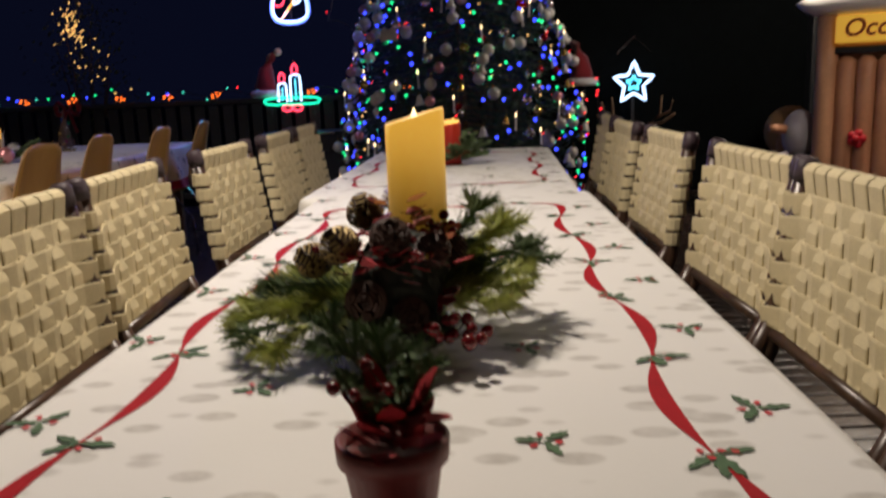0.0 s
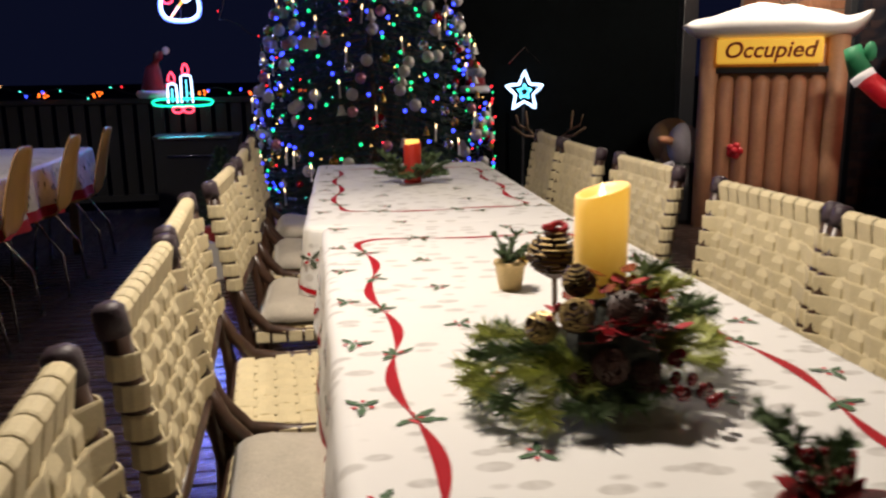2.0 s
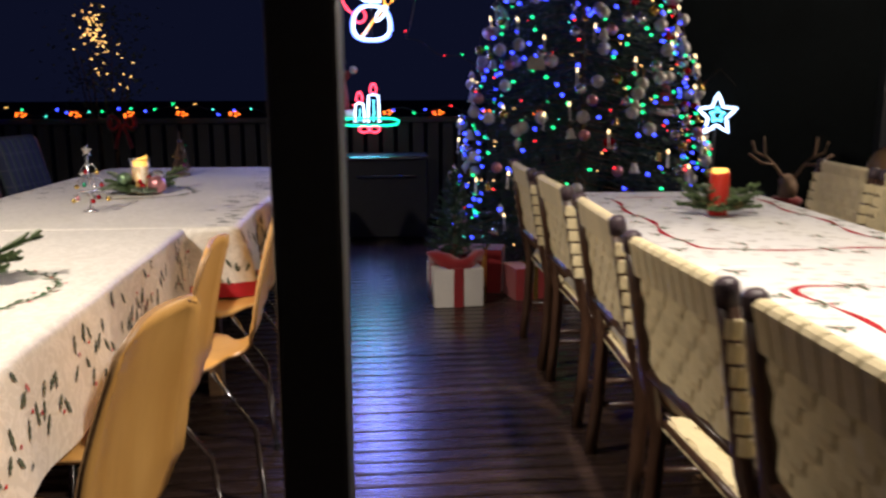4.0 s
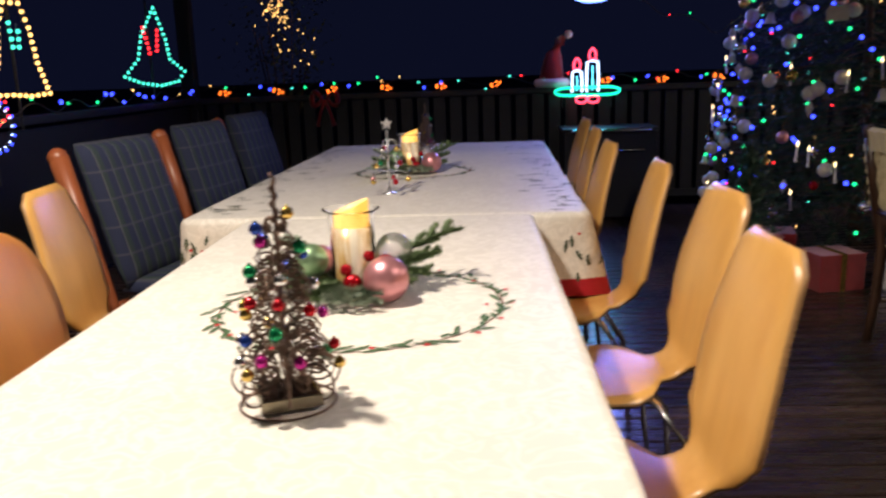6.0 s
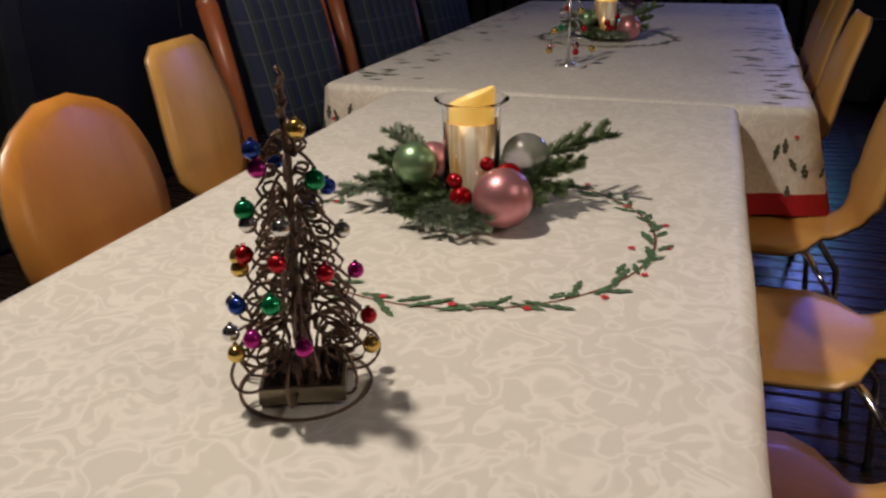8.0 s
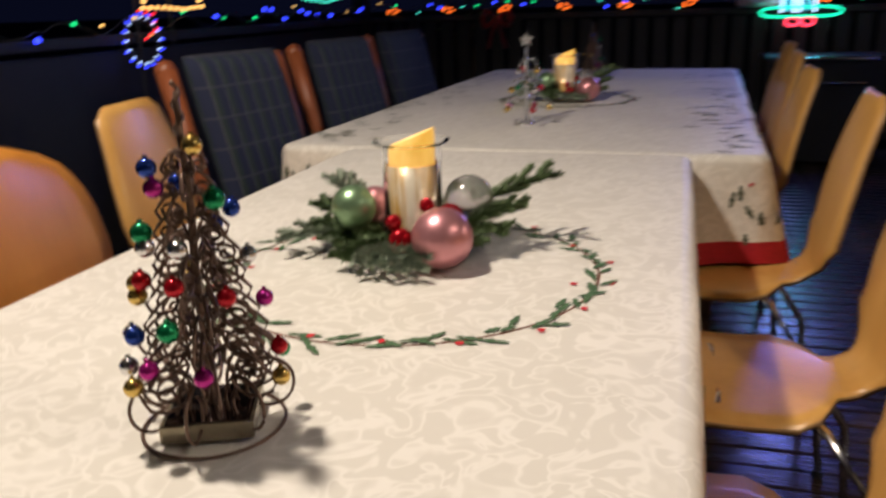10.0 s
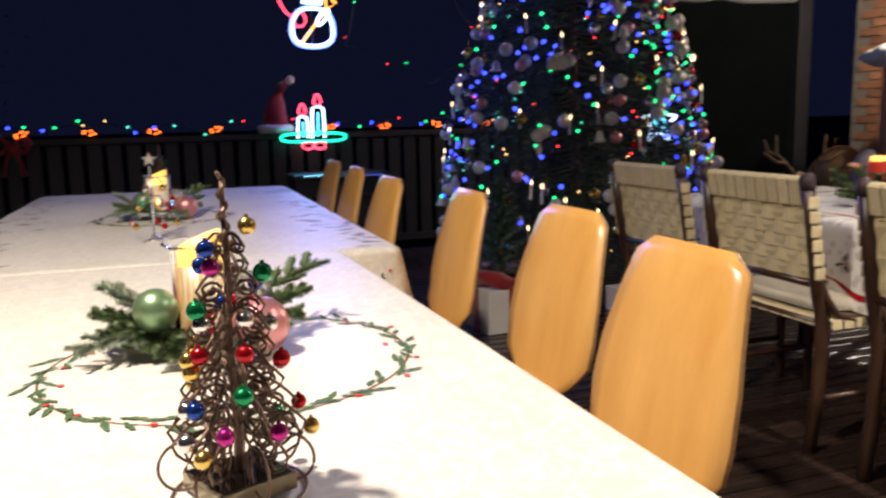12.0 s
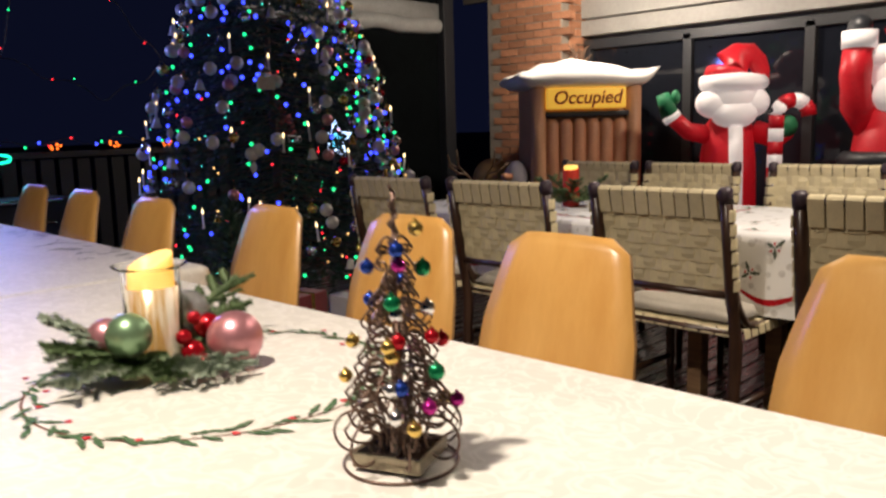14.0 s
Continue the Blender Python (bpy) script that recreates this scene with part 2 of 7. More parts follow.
def tube(bm, pts, radius, sides=8, closed=False, taper=None, caps=True):
    """A round tube along points; taper gives a radius factor from 0..1 along it."""
    pts = [Vector(p) for p in pts]
    n = len(pts)
    rings = []
    up = Vector((0.13, 0.27, 0.95)).normalized()
    for i, p in enumerate(pts):
        if closed:
            d = pts[(i + 1) % n] - pts[i - 1]
        else:
            d = pts[min(i + 1, n - 1)] - pts[max(i - 1, 0)]
        d.normalize()
        ref = up if abs(d.dot(up)) < 0.93 else Vector((1, 0, 0))
        a = d.cross(ref).normalized()
        b = d.cross(a).normalized()
        r = radius * (taper(i / max(1, n - 1)) if taper else 1)
        rings.append([bm.verts.new(p + r * (math.cos(k * math.tau / sides) * a + math.sin(k * math.tau / sides) * b)) for k in range(sides)])
    for i in range(n if closed else n - 1):
        q, w = rings[i], rings[(i + 1) % n]
        for k in range(sides):
            bm.faces.new((q[k], q[(k + 1) % sides], w[(k + 1) % sides], w[k]))
    if caps and not closed:
        bm.faces.new(rings[0][::-1])
        bm.faces.new(rings[-1])
    return bm


def ball(bm, r, at=(0, 0, 0), u=12, v=8, squash=(1, 1, 1)):
    bmesh.ops.create_uvsphere(bm, u_segments=u, v_segments=v, radius=r, matrix=Matrix.Translation(at) @ Matrix.Diagonal((*squash, 1)))
    return bm


def lathe(bm, profile, at=(0, 0, 0), sides=20, m=None):
    """Turns (radius, height) pairs round the z axis."""
    m = (m or Matrix.Identity(4)) if m is not None else Matrix.Translation(at)
    rings = []
    for r, z in profile:
        if r < 1e-5:
            rings.append([bm.verts.new(m @ Vector((0, 0, z)))])
        else:
            rings.append([bm.verts.new(m @ Vector((r * math.cos(k * math.tau / sides), r * math.sin(k * math.tau / sides), z))) for k in range(sides)])
    for q, w in zip(rings, rings[1:]):
        for k in range(sides):
            k2 = (k + 1) % sides
            if len(q) == 1 and len(w) > 1:
                bm.faces.new((q[0], w[k2], w[k]))
            elif len(w) == 1 and len(q) > 1:
                bm.faces.new((q[k], q[k2], w[0]))
            elif len(q) > 1:
                bm.faces.new((q[k], q[k2], w[k2], w[k]))
    return bm


def arc(n, f):
    return [f(i / (n - 1)) for i in range(n)]


# ---- structure ----
M_CEIL = mat("dark_timber_lining", (0.10, 0.085, 0.07), 0.7, vary=0.25, scale=3)
M_PLASTER = mat("taupe_render", (0.30, 0.27, 0.23), 0.8, vary=0.12, scale=2, bump=0.2)
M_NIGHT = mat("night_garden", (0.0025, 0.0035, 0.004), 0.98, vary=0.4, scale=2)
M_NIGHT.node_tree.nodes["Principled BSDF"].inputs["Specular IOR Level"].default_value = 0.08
M_GLASSDARK = mat("dark_window_glass", (0.012, 0.014, 0.02), 0.06, vary=0.1, scale=2)
M_FRAME = mat("dark_window_frame", (0.035, 0.037, 0.040), 0.45, vary=0.15, scale=4)
M_BEAM = mat("pale_grey_beam", (0.33, 0.32, 0.29), 0.55, vary=0.12, scale=3, bump=0.15)
M_BRICK = mat("red_brick", (0.42, 0.19, 0.10), 0.85, vary=0.3, scale=10, bump=0.6, bscale=70, random_value=0.3)
M_MORTAR = mat("mortar", (0.30, 0.26, 0.21), 0.95, vary=0.2, scale=20, bump=0.4)
M_PLASTIC = mat("clear_rolled_blind", (0.45, 0.45, 0.43), 0.25, vary=0.2, scale=6, bump=0.3, trans=0.3)

bm = bmesh.new()
box(bm, (9.6, 12.2, 0.1), (-0.1, 2.1, -0.085))
floor = tagged(link("floor", bm, M_DARK), "dark stained timber deck floor of narrow boards", "floor", kind="structure")

bm = bmesh.new()
box(bm, (400, 400, 0.1), (0, 0, -0.6))
tagged(link("ground", bm, M_NIGHT), "dark garden ground at night beyond the deck", "ground", kind="structure")

bm = bmesh.new()
box(bm, (9.6, 12.2, 0.12), (-0.1, 2.1, 2.76))
for k in range(9):
    box(bm, (0.07, 12.0, 0.14), (-4.3 + 1.05 * k, 2.1, 2.63))
tagged(link("ceiling", bm, M_CEIL), "dark timber verandah ceiling with rafters", "ceiling", kind="structure")

bm = bmesh.new()
box(bm, (9.6, 0.14, 2.8), (-0.1, -4.0, 1.35))
tagged(link("wall_south", bm, M_PLASTER), "plain taupe rendered house wall", "wall", kind="structure")

# low slatted balustrade round the far and the side edge of the deck
bm = bmesh.new()
box(bm, (8.0, 0.09, 0.05), (-0.75, 8.12, 1.02), bevel=0.008)
box(bm, (8.0, 0.05, 0.06), (-0.75, 8.12, 0.12))
rail = tagged(link("railing", bm, M_DARK), "dark painted slatted timber balustrade along the deck edge", "railing", kind="structure")
slat_mesh = None
for k in range(57):
    if slat_mesh is None:
        b2 = bmesh.new()
        box(b2, (0.10, 0.025, 0.84))
        s = part("slat", b2, M_DARK, rail)
        slat_mesh = s.data
    else:
        s = new("slat", slat_mesh)
        s.parent = rail
    s.location = (-4.68 + 0.14 * k, 8.12, 0.57)

bm = bmesh.new()
box(bm, (0.09, 12.0, 0.05), (-4.72, 2.1, 1.02), bevel=0.008)
box(bm, (0.05, 12.0, 0.94), (-4.74, 2.1, 0.5))
tagged(link("side_rail", bm, M_DARK), "dark panelled balustrade beside the long table", "railing", kind="structure")

for n, (px, py, w) in enumerate([(-4.72, 8.12, 0.12), (-4.72, 4.0, 0.12), (3.62, 8.0, 0.16), (-1.463, 1.655, 0.098), (2.2, 8.12, 0.1)]):
    bm = bmesh.new()
    box(bm, (w, w, 2.72), (0, 0, 1.345), bevel=0.010)
    if n == 3:
        box(bm, (w * 1.5, w * 1.5, 0.02), (0, 0, -0.005), bevel=0.004)
    po = link("post", bm, M_POST)
    po.location = (px, py, 0)
    if n == 3:
        po.rotation_euler = (0, 0, radians(-3))
    tagged(po, "black square steel verandah post standing on the deck", "post", "verandah posts", "structure")

# black sheet added as the night darkness at the far side beside the tree
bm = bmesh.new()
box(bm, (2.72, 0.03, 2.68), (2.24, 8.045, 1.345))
tagged(link("backdrop_blind", bm, M_NIGHT), "plain black sheet added for the darkness behind the deck edge", "blind", kind="structure")

# house side: brick pier, dark windows and a pale beam
bm = bmesh.new()
box(bm, (0.50, 1.02, 2.72), (4.275, 7.18, 1.345))
pier = tagged(link("wall_pier", bm, M_MORTAR), "red brick pier of the house with pale mortar", "brick pier", kind="structure")
bm = bmesh.new()
for k in range(3):
    y = 5.4 - 2.35 * k
    box(bm, (0.06, 2.3, 1.95), (4.50, y + 0.02, 1.0))
wing = tagged(link("window_wall", bm, M_GLASSDARK), "dark reflecting glass doors of the house", "window", kind="structure")
bm = bmesh.new()
for k in range(7):
    box(bm, (0.10, 0.09, 2.0), (4.46, 6.62 - 1.175 * k, 1.0), bevel=0.006)
box(bm, (0.10, 8.2, 0.10), (4.46, 2.58, 1.99), bevel=0.006)
part("window_frame", bm, M_FRAME, wing)
bm = bmesh.new()
box(bm, (0.12, 8.3, 0.16), (4.42, 2.52, 2.16), bevel=0.01)
box(bm, (0.20, 8.3, 0.20), (4.46, 2.52, 2.36), bevel=0.01)
box(bm, (0.10, 8.3, 0.28), (4.50, 2.52, 2.58))
tagged(link("beam", bm, M_BEAM), "pale grey painted beam over the glass doors", "beam", kind="structure")
bm = bmesh.new()
box(bm, (0.12, 10.4, 2.8), (4.62, 1.6, 1.35))
tagged(link("wall_east", bm, M_PLASTER), "rendered house wall behind the glass doors", "wall", kind="structure")

# rolled up clear blind under the eaves between post and tree
bm = bmesh.new()
tube(bm, arc(24, lambda t: (0.9 + 2.75 * t, 8.02, 2.26 + 0.012 * math.sin(22 * t))), 0.085, 14, taper=lambda t: 1 + 0.08 * math.sin(37 * t))
box(bm, (2.8, 0.05, 0.18), (2.28, 8.02, 2.42))
blind = tagged(link("rolled_blind", bm, M_PLASTIC, smooth=True), "rolled up clear plastic verandah blind under the eaves", "blind")
# ---- tables and cloths ----
M_RIBBON = mat("red_ribbon_print", (0.38, 0.007, 0.014), 0.7, vary=0.2, scale=25)
M_RIBBON.node_tree.nodes["Principled BSDF"].inputs["Specular IOR Level"].default_value = 0.15
M_HOLLY = mat("green_holly_print", (0.060, 0.125, 0.055), 0.75, vary=0.45, scale=45)
M_HOLLYDULL = mat("dull_green_print", (0.075, 0.095, 0.06), 0.8, vary=0.4, scale=40)
M_BERRYP = mat("red_berry_print", (0.55, 0.02, 0.03), 0.7, vary=0.2, scale=40)
M_REDHEM = mat("red_cloth_hem", (0.42, 0.010, 0.022), 0.75, vary=0.25, scale=14, bump=0.2)


class Cloth:
    """A cloth over a table: half sizes, height, drop. The edge runs round a rounded rectangle."""

    def __init__(self, hx, hy, z, drop, flare, wave, seed):
        self.hx, self.hy, self.z, self.drop, self.flare, self.wave = hx, hy, z, drop, flare, wave
        self.r = 0.035
        self.phase = seed * 1.7
        a, b = hx - self.r, hy - self.r
        self.sides = [2 * b, self.r * math.pi / 2, 2 * a, self.r * math.pi / 2] * 2
        self.total = sum(self.sides)

    def edge(self, u):
        """Place and outward way at u metres round the edge, from the near end of the +x side."""
        u %= self.total
        a, b, r = self.hx - self.r, self.hy - self.r, self.r
        corner = [(a, b), (-a, b), (-a, -b), (a, -b)]
        starts = [(self.hx, -b), (a, self.hy), (-self.hx, b), (-a, -self.hy)]
        ways = [(0, 1), (-1, 0), (0, -1), (1, 0)]
        for k in range(4):
            if u <= self.sides[2 * k]:
                w = ways[k]
                p = Vector((starts[k][0] + w[0] * u, starts[k][1] + w[1] * u))
                return p, Vector((w[1], -w[0]))
            u -= self.sides[2 * k]
            if u <= self.sides[2 * k + 1]:
                t = u / r + (k * math.pi / 2)
                n = Vector((math.cos(t), math.sin(t)))
                return Vector(corner[k]) + n * r, n
            u -= self.sides[2 * k + 1]
        return Vector((self.hx, -b)), Vector((1, 0))

    def at(self, u, d, lift=0.0):
        """The surface d metres down from the table's edge."""
        p, n = self.edge(u)
        soft = 0.022
        if d < soft * 1.57:
            t = d / soft
            out, down = soft * math.sin(t) - soft, soft * (1 - math.cos(t))
            lift_z = lift * math.cos(t)
        else:
            out, down, lift_z = 0.0, soft + d - soft * 1.57, 0.0
        fold = math.sin(u * 9.1 + self.phase) * 0.6 + math.sin(u * 21.7 + 2 * self.phase) * 0.4
        out += d * self.flare + d * self.wave * fold + lift
        q = p + n * out
        return Vector((q.x, q.y, self.z - down + lift_z))


def cloth_thing(name, label, m, cl, material, hem=0.0):
    root = thing(name, label, "tablecloth", m)
    n = int(cl.total / 0.04)
    rows = [0, 0.012, 0.024, 0.034, 0.06, 0.10, 0.15, 0.20, cl.drop - hem, cl.drop] if hem else [0, 0.012, 0.024, 0.034, 0.06, 0.10, 0.15, 0.20, cl.drop]
    b2 = bmesh.new()
    rings = [[b2.verts.new(cl.at(cl.total * k / n, d)) for k in range(n)] for d in rows]
    for i, (q, w) in enumerate(zip(rings, rings[1:])):
        for k in range(n):
            f = b2.faces.new((w[k], w[(k + 1) % n], q[(k + 1) % n], q[k]))
            f.material_index = 1 if hem and i == len(rows) - 2 else 0
    b2.faces.new(rings[0])
    bmesh.ops.recalc_face_normals(b2, faces=b2.faces[:])
    part("drape", b2, [material, M_REDHEM], root, smooth=False)
    me = root.children[0].data
    for p in me.polygons:
        p.use_smooth = len(p.vertices) == 4
    return root


LIFT = itertools.cycle([0.0001 * k for k in range(12)])


def leaf(bm, put, c, a, length, width, index=0, spiky=False):
    """A flat pointed leaf at c, turned by a, through put(x, y) -> place."""
    if spiky:
        pr = [(0, 0), (0.18, 0.55), (0.30, 0.36), (0.48, 1.0), (0.62, 0.5), (0.80, 0.62), (1, 0), (0.80, -0.62), (0.62, -0.5), (0.48, -1.0), (0.30, -0.36), (0.18, -0.55)]
    else:
        pr = [(0, 0), (0.25, 0.8), (0.55, 1.0), (0.82, 0.5), (1, 0), (0.82, -0.5), (0.55, -1.0), (0.25, -0.8)]
    ca, sa, up = math.cos(a), math.sin(a), next(LIFT)
    vs = []
    for t, w in pr:
        x, y = t * length, w * width / 2
        vs.append(bm.verts.new(put(c[0] + x * ca - y * sa, c[1] + x * sa + y * ca) + Vector((0, 0, up))))
    try:
        f = bm.faces.new(vs)
        f.material_index = index
    except ValueError:
        pass


def sprig(bm, put, c, a, size, rng):
    for k in range(3):
        leaf(bm, put, c, a + k * 2.1 + rng.uniform(-0.3, 0.3), size * rng.uniform(0.8, 1.1), size * 0.42, 0, True)
    for k in range(3):
        t = a + 1 + k * 2.1
        leaf(bm, put, (c[0] + 0.010 * math.cos(t), c[1] + 0.010 * math.sin(t)), t, size * 0.3, size * 0.2, 1)


def ribbon_strip(bm, put, pts, lengths, pitch, phase, wide, thin):
    """A twisting ribbon along pts: broad between the sprigs, thin where it turns over."""
    last = None
    for p, q, s in zip(pts, pts[1:] + [None], lengths):
        d = (Vector(q) - Vector(p)) if q is not None else d
        n = Vector((-d[1], d[0])).normalized()
        f = abs(math.sin(math.pi * (s / pitch) + phase))
        w = thin + (wide - thin) * max(0.0, f - 0.25) / 0.75
        off = 0.018 * math.sin(math.pi * s / pitch + phase)
        c = Vector(p) + n * off
        v = (bm.verts.new(put(*(c + n * w / 2))), bm.verts.new(put(*(c - n * w / 2))))
        if last:
            bm.faces.new((last[0], v[0], v[1], last[1]))
        last = v


def ribbon_print(root, cl, inx, iny, seed, aside=0.0):
    rng = random.Random(seed)
    put = lambda x, y: Vector((x + aside, y, cl.z + 0.0010))
    hx, hy, r = cl.hx - inx, cl.hy - iny, 0.07
    loop = []
    def seg(a, b, k):
        for i in range(k):
            t = i / k
            loop.append((a[0] + (b[0] - a[0]) * t, a[1] + (b[1] - a[1]) * t))
    def bend(cx, cy, a0):
        for i in range(6):
            t = a0 + (math.pi / 2) * i / 6
            loop.append((cx + r * math.cos(t), cy + r * math.sin(t)))
    seg((hx, -hy + r), (hx, hy - r), 110)
    bend(hx - r, hy - r, 0)
    seg((hx - r, hy), (-hx + r, hy), 40)
    bend(-hx + r, hy - r, math.pi / 2)
    seg((-hx, hy - r), (-hx, -hy + r), 110)
    bend(-hx + r, -hy + r, math.pi)
    seg((-hx + r, -hy), (hx - r, -hy), 40)
    bend(hx - r, -hy + r, 1.5 * math.pi)
    loop.append(loop[0])
    lengths = [0.0]
    for p, q in zip(loop, loop[1:]):
        lengths.append(lengths[-1] + (Vector(q) - Vector(p)).length)
    pitch = lengths[-1] / round(lengths[-1] / 0.284)
    # the print on the second long side starts half a repeat later
    turn0, turn1 = 2 * (hy - r), 2 * (hy - r) + 2 * (hx - r) + math.pi * r
    lengths = [v - 0.52 * pitch * min(1.0, max(0.0, (v - turn0) / (turn1 - turn0))) for v in lengths]
    b2 = bmesh.new()
    ribbon_strip(b2, put, loop, lengths, pitch, RIB_PHASE, 0.023, 0.004)
    part("ribbon_print", b2, M_RIBBON, root, "printed twisting red ribbon")
    put2 = lambda x, y: Vector((x + aside, y, cl.z + 0.0018))
    k = 0
    for p, s in zip(loop, lengths):
        if s >= (k - RIB_PHASE / math.pi) * pitch:
            b2 = bmesh.new()
            for _ in range(4):
                leaf(b2, put2, p, rng.uniform(0, 6.28), rng.uniform(0.032, 0.052), 0.016, 0, True)
            for _ in range(4):
                leaf(b2, put2, (p[0] + rng.uniform(-0.018, 0.018), p[1] + rng.uniform(-0.018, 0.018)), rng.uniform(0, 6), 0.010, 0.008, 1)
            k += 1
            part("holly_print", b2, [M_HOLLY, M_BERRYP], root)
    for row in range(int(2 * cl.hy / 0.29)):
        y = -cl.hy + 0.2 + 0.29 * row
        for x in (-cl.hx + 0.06, cl.hx - 0.06):
            b2 = bmesh.new()
            sprig(b2, put2, (x, y + 0.07), rng.uniform(0, 6), 0.038, rng)
            part("sprig_print", b2, [M_HOLLY, M_BERRYP], root)
        for x in (-0.17, 0.16):
            if abs(x) < hx - 0.08:
                b2 = bmesh.new()
                sprig(b2, put2, (x, y + (0.16 if x < 0 else 0.0)), rng.uniform(0, 6), 0.036, rng)
                part("sprig_print", b2, [M_HOLLY, M_BERRYP], root)
    # prints on the hanging sides
    side = lambda u, d: cl.at(u, max(0.03, min(cl.drop - 0.005, d)), 0.003)
    for k in range(int(cl.total / 0.11)):
        u, d = k * 0.11 + rng.uniform(-0.02, 0.02), rng.uniform(0.06, cl.drop - 0.06)
        b2 = bmesh.new()
        sprig(b2, side, (u, d), rng.uniform(0, 6), 0.042, rng)
        part("sprig_print", b2, [M_HOLLYDULL, M_BERRYP], root)
    b2 = bmesh.new()
    s = 0.0
    last = None
    while s < cl.total:
        d = cl.drop - 0.07 + 0.022 * math.sin(s * 19)
        w = 0.006 + 0.022 * max(0, abs(math.sin(s * 9.7)) - 0.3)
        v = (b2.verts.new(side(s, d - w / 2)), b2.verts.new(side(s, d + w / 2)))
        if last:
            b2.faces.new((last[0], last[1], v[1], v[0]))
        last = v
        s += 0.02
    part("side_ribbon_print", b2, M_RIBBON, root)


RIB_PHASE = -1.1


def table(m, hx, hy, label):
    root = thing("dining_table", label, "table", m, "long tables")
    b2 = bmesh.new()
    box(b2, (2 * hx - 0.05, 2 * hy - 0.05, 0.03), (0, 0, 0.729), bevel=0.004)
    part("tabletop", b2, M_TABLE, root)
    b2 = bmesh.new()
    box(b2, (2 * hx - 0.2, 2 * hy - 0.2, 0.07), (0, 0, 0.678))
    part("apron", b2, M_TABLE, root)
    me = None
    for x in (-1, 1):
        for y in (-1, 1):
            if me is None:
                b2 = bmesh.new()
                box(b2, (0.06, 0.06, 0.643), bevel=0.006)
                o = part("leg", b2, M_TABLE, root)
                me = o.data
            else:
                o = new("leg", me)
                o.parent = root
            o.location = (x * (hx - 0.13), y * (hy - 0.13), 0.3215)
    return root


TZ = 0.75
# table with the woven chairs: near and far half
mA1 = pose(0.041, 1.59, 0, 0, 0, -2.2)
mA2 = pose(0.107, 3.705, 0, 0, 0, -4.0)
table(mA1, 0.440, 1.18, "long timber dining table under a white holiday cloth")
table(mA2, 0.46, 0.925, "timber dining table under a second white cloth")
clA1 = Cloth(0.450, 1.19, TZ, 0.30, 0.10, 0.05, 1)
clA2 = Cloth(0.470, 0.935, TZ - 0.002, 0.30, 0.10, 0.06, 2)
c = cloth_thing("tablecloth", "white tablecloth printed with red ribbon and holly", mA1, clA1, M_CLOTH_A)
ribbon_print(c, clA1, 0.132, 0.28, 5, -0.018)
c = cloth_thing("tablecloth", "white printed holly tablecloth on the farther half table", mA2, clA2, M_CLOTH_A)
ribbon_print(c, clA2, 0.115, 0.26, 8)

# table with the plywood chairs
mB1 = pose(-2.560, 2.625, 0)
mB2 = pose(-2.557, 5.08, 0, 0, 0, -1.5)
table(mB1, 0.46, 1.06, "long timber dining table under a cream damask cloth")
table(mB2, 0.68, 1.33, "wide timber dining table under a cream cloth")
clB1 = Cloth(0.472, 1.075, TZ + 0.003, 0.30, 0.06, 0.04, 3)
clB2 = Cloth(0.69, 1.345, TZ - 0.003, 0.30, 0.12, 0.17, 4)


def wreath_print(root, cl, cx, cy, rad, seed):
    rng = random.Random(seed)
    b2 = bmesh.new()
    put = lambda x, y: Vector((x, y, cl.z + 0.0018))
    n = 96
    for k in range(n):
        a = math.tau * k / n
        rr = rad + rng.uniform(-0.014, 0.014)
        c = (cx + rr * math.cos(a), cy + rr * math.sin(a))
        leaf(b2, put, c, a + math.pi / 2 + rng.choice((-0.65, 0.65, 0.25)), rng.uniform(0.028, 0.052), 0.013, 0, True)
        if k % 5 == 0:
            c = (cx + (rr + rng.uniform(-0.035, 0.035)) * math.cos(a), cy + (rr + rng.uniform(-0.03, 0.03)) * math.sin(a))
            leaf(b2, put, c, rng.uniform(0, 6), 0.013, 0.011, 1)
    part("wreath_print", b2, [M_HOLLY, M_BERRYP], root, "printed ring of holly leaves")
    b2 = bmesh.new()
    ring = [put(cx + rad * math.cos(math.tau * k / 90), cy + rad * math.sin(math.tau * k / 90)) for k in range(90)]
    inner = [b2.verts.new(p - Vector((0, 0, 0.0012))) for p in ring]
    outer = [b2.verts.new(Vector((cx, cy, 0)) + (p - Vector((cx, cy, 0))) * 1.0 + Vector(((p.x - cx) * 0.016, (p.y - cy) * 0.016, -0.0012))) for p in ring]
    for k in range(90):
        b2.faces.new((inner[k], outer[k], outer[(k + 1) % 90], inner[(k + 1) % 90]))
    part("stem_print", b2, mat("brown_stem_print", (0.16, 0.07, 0.045), 0.8), root)


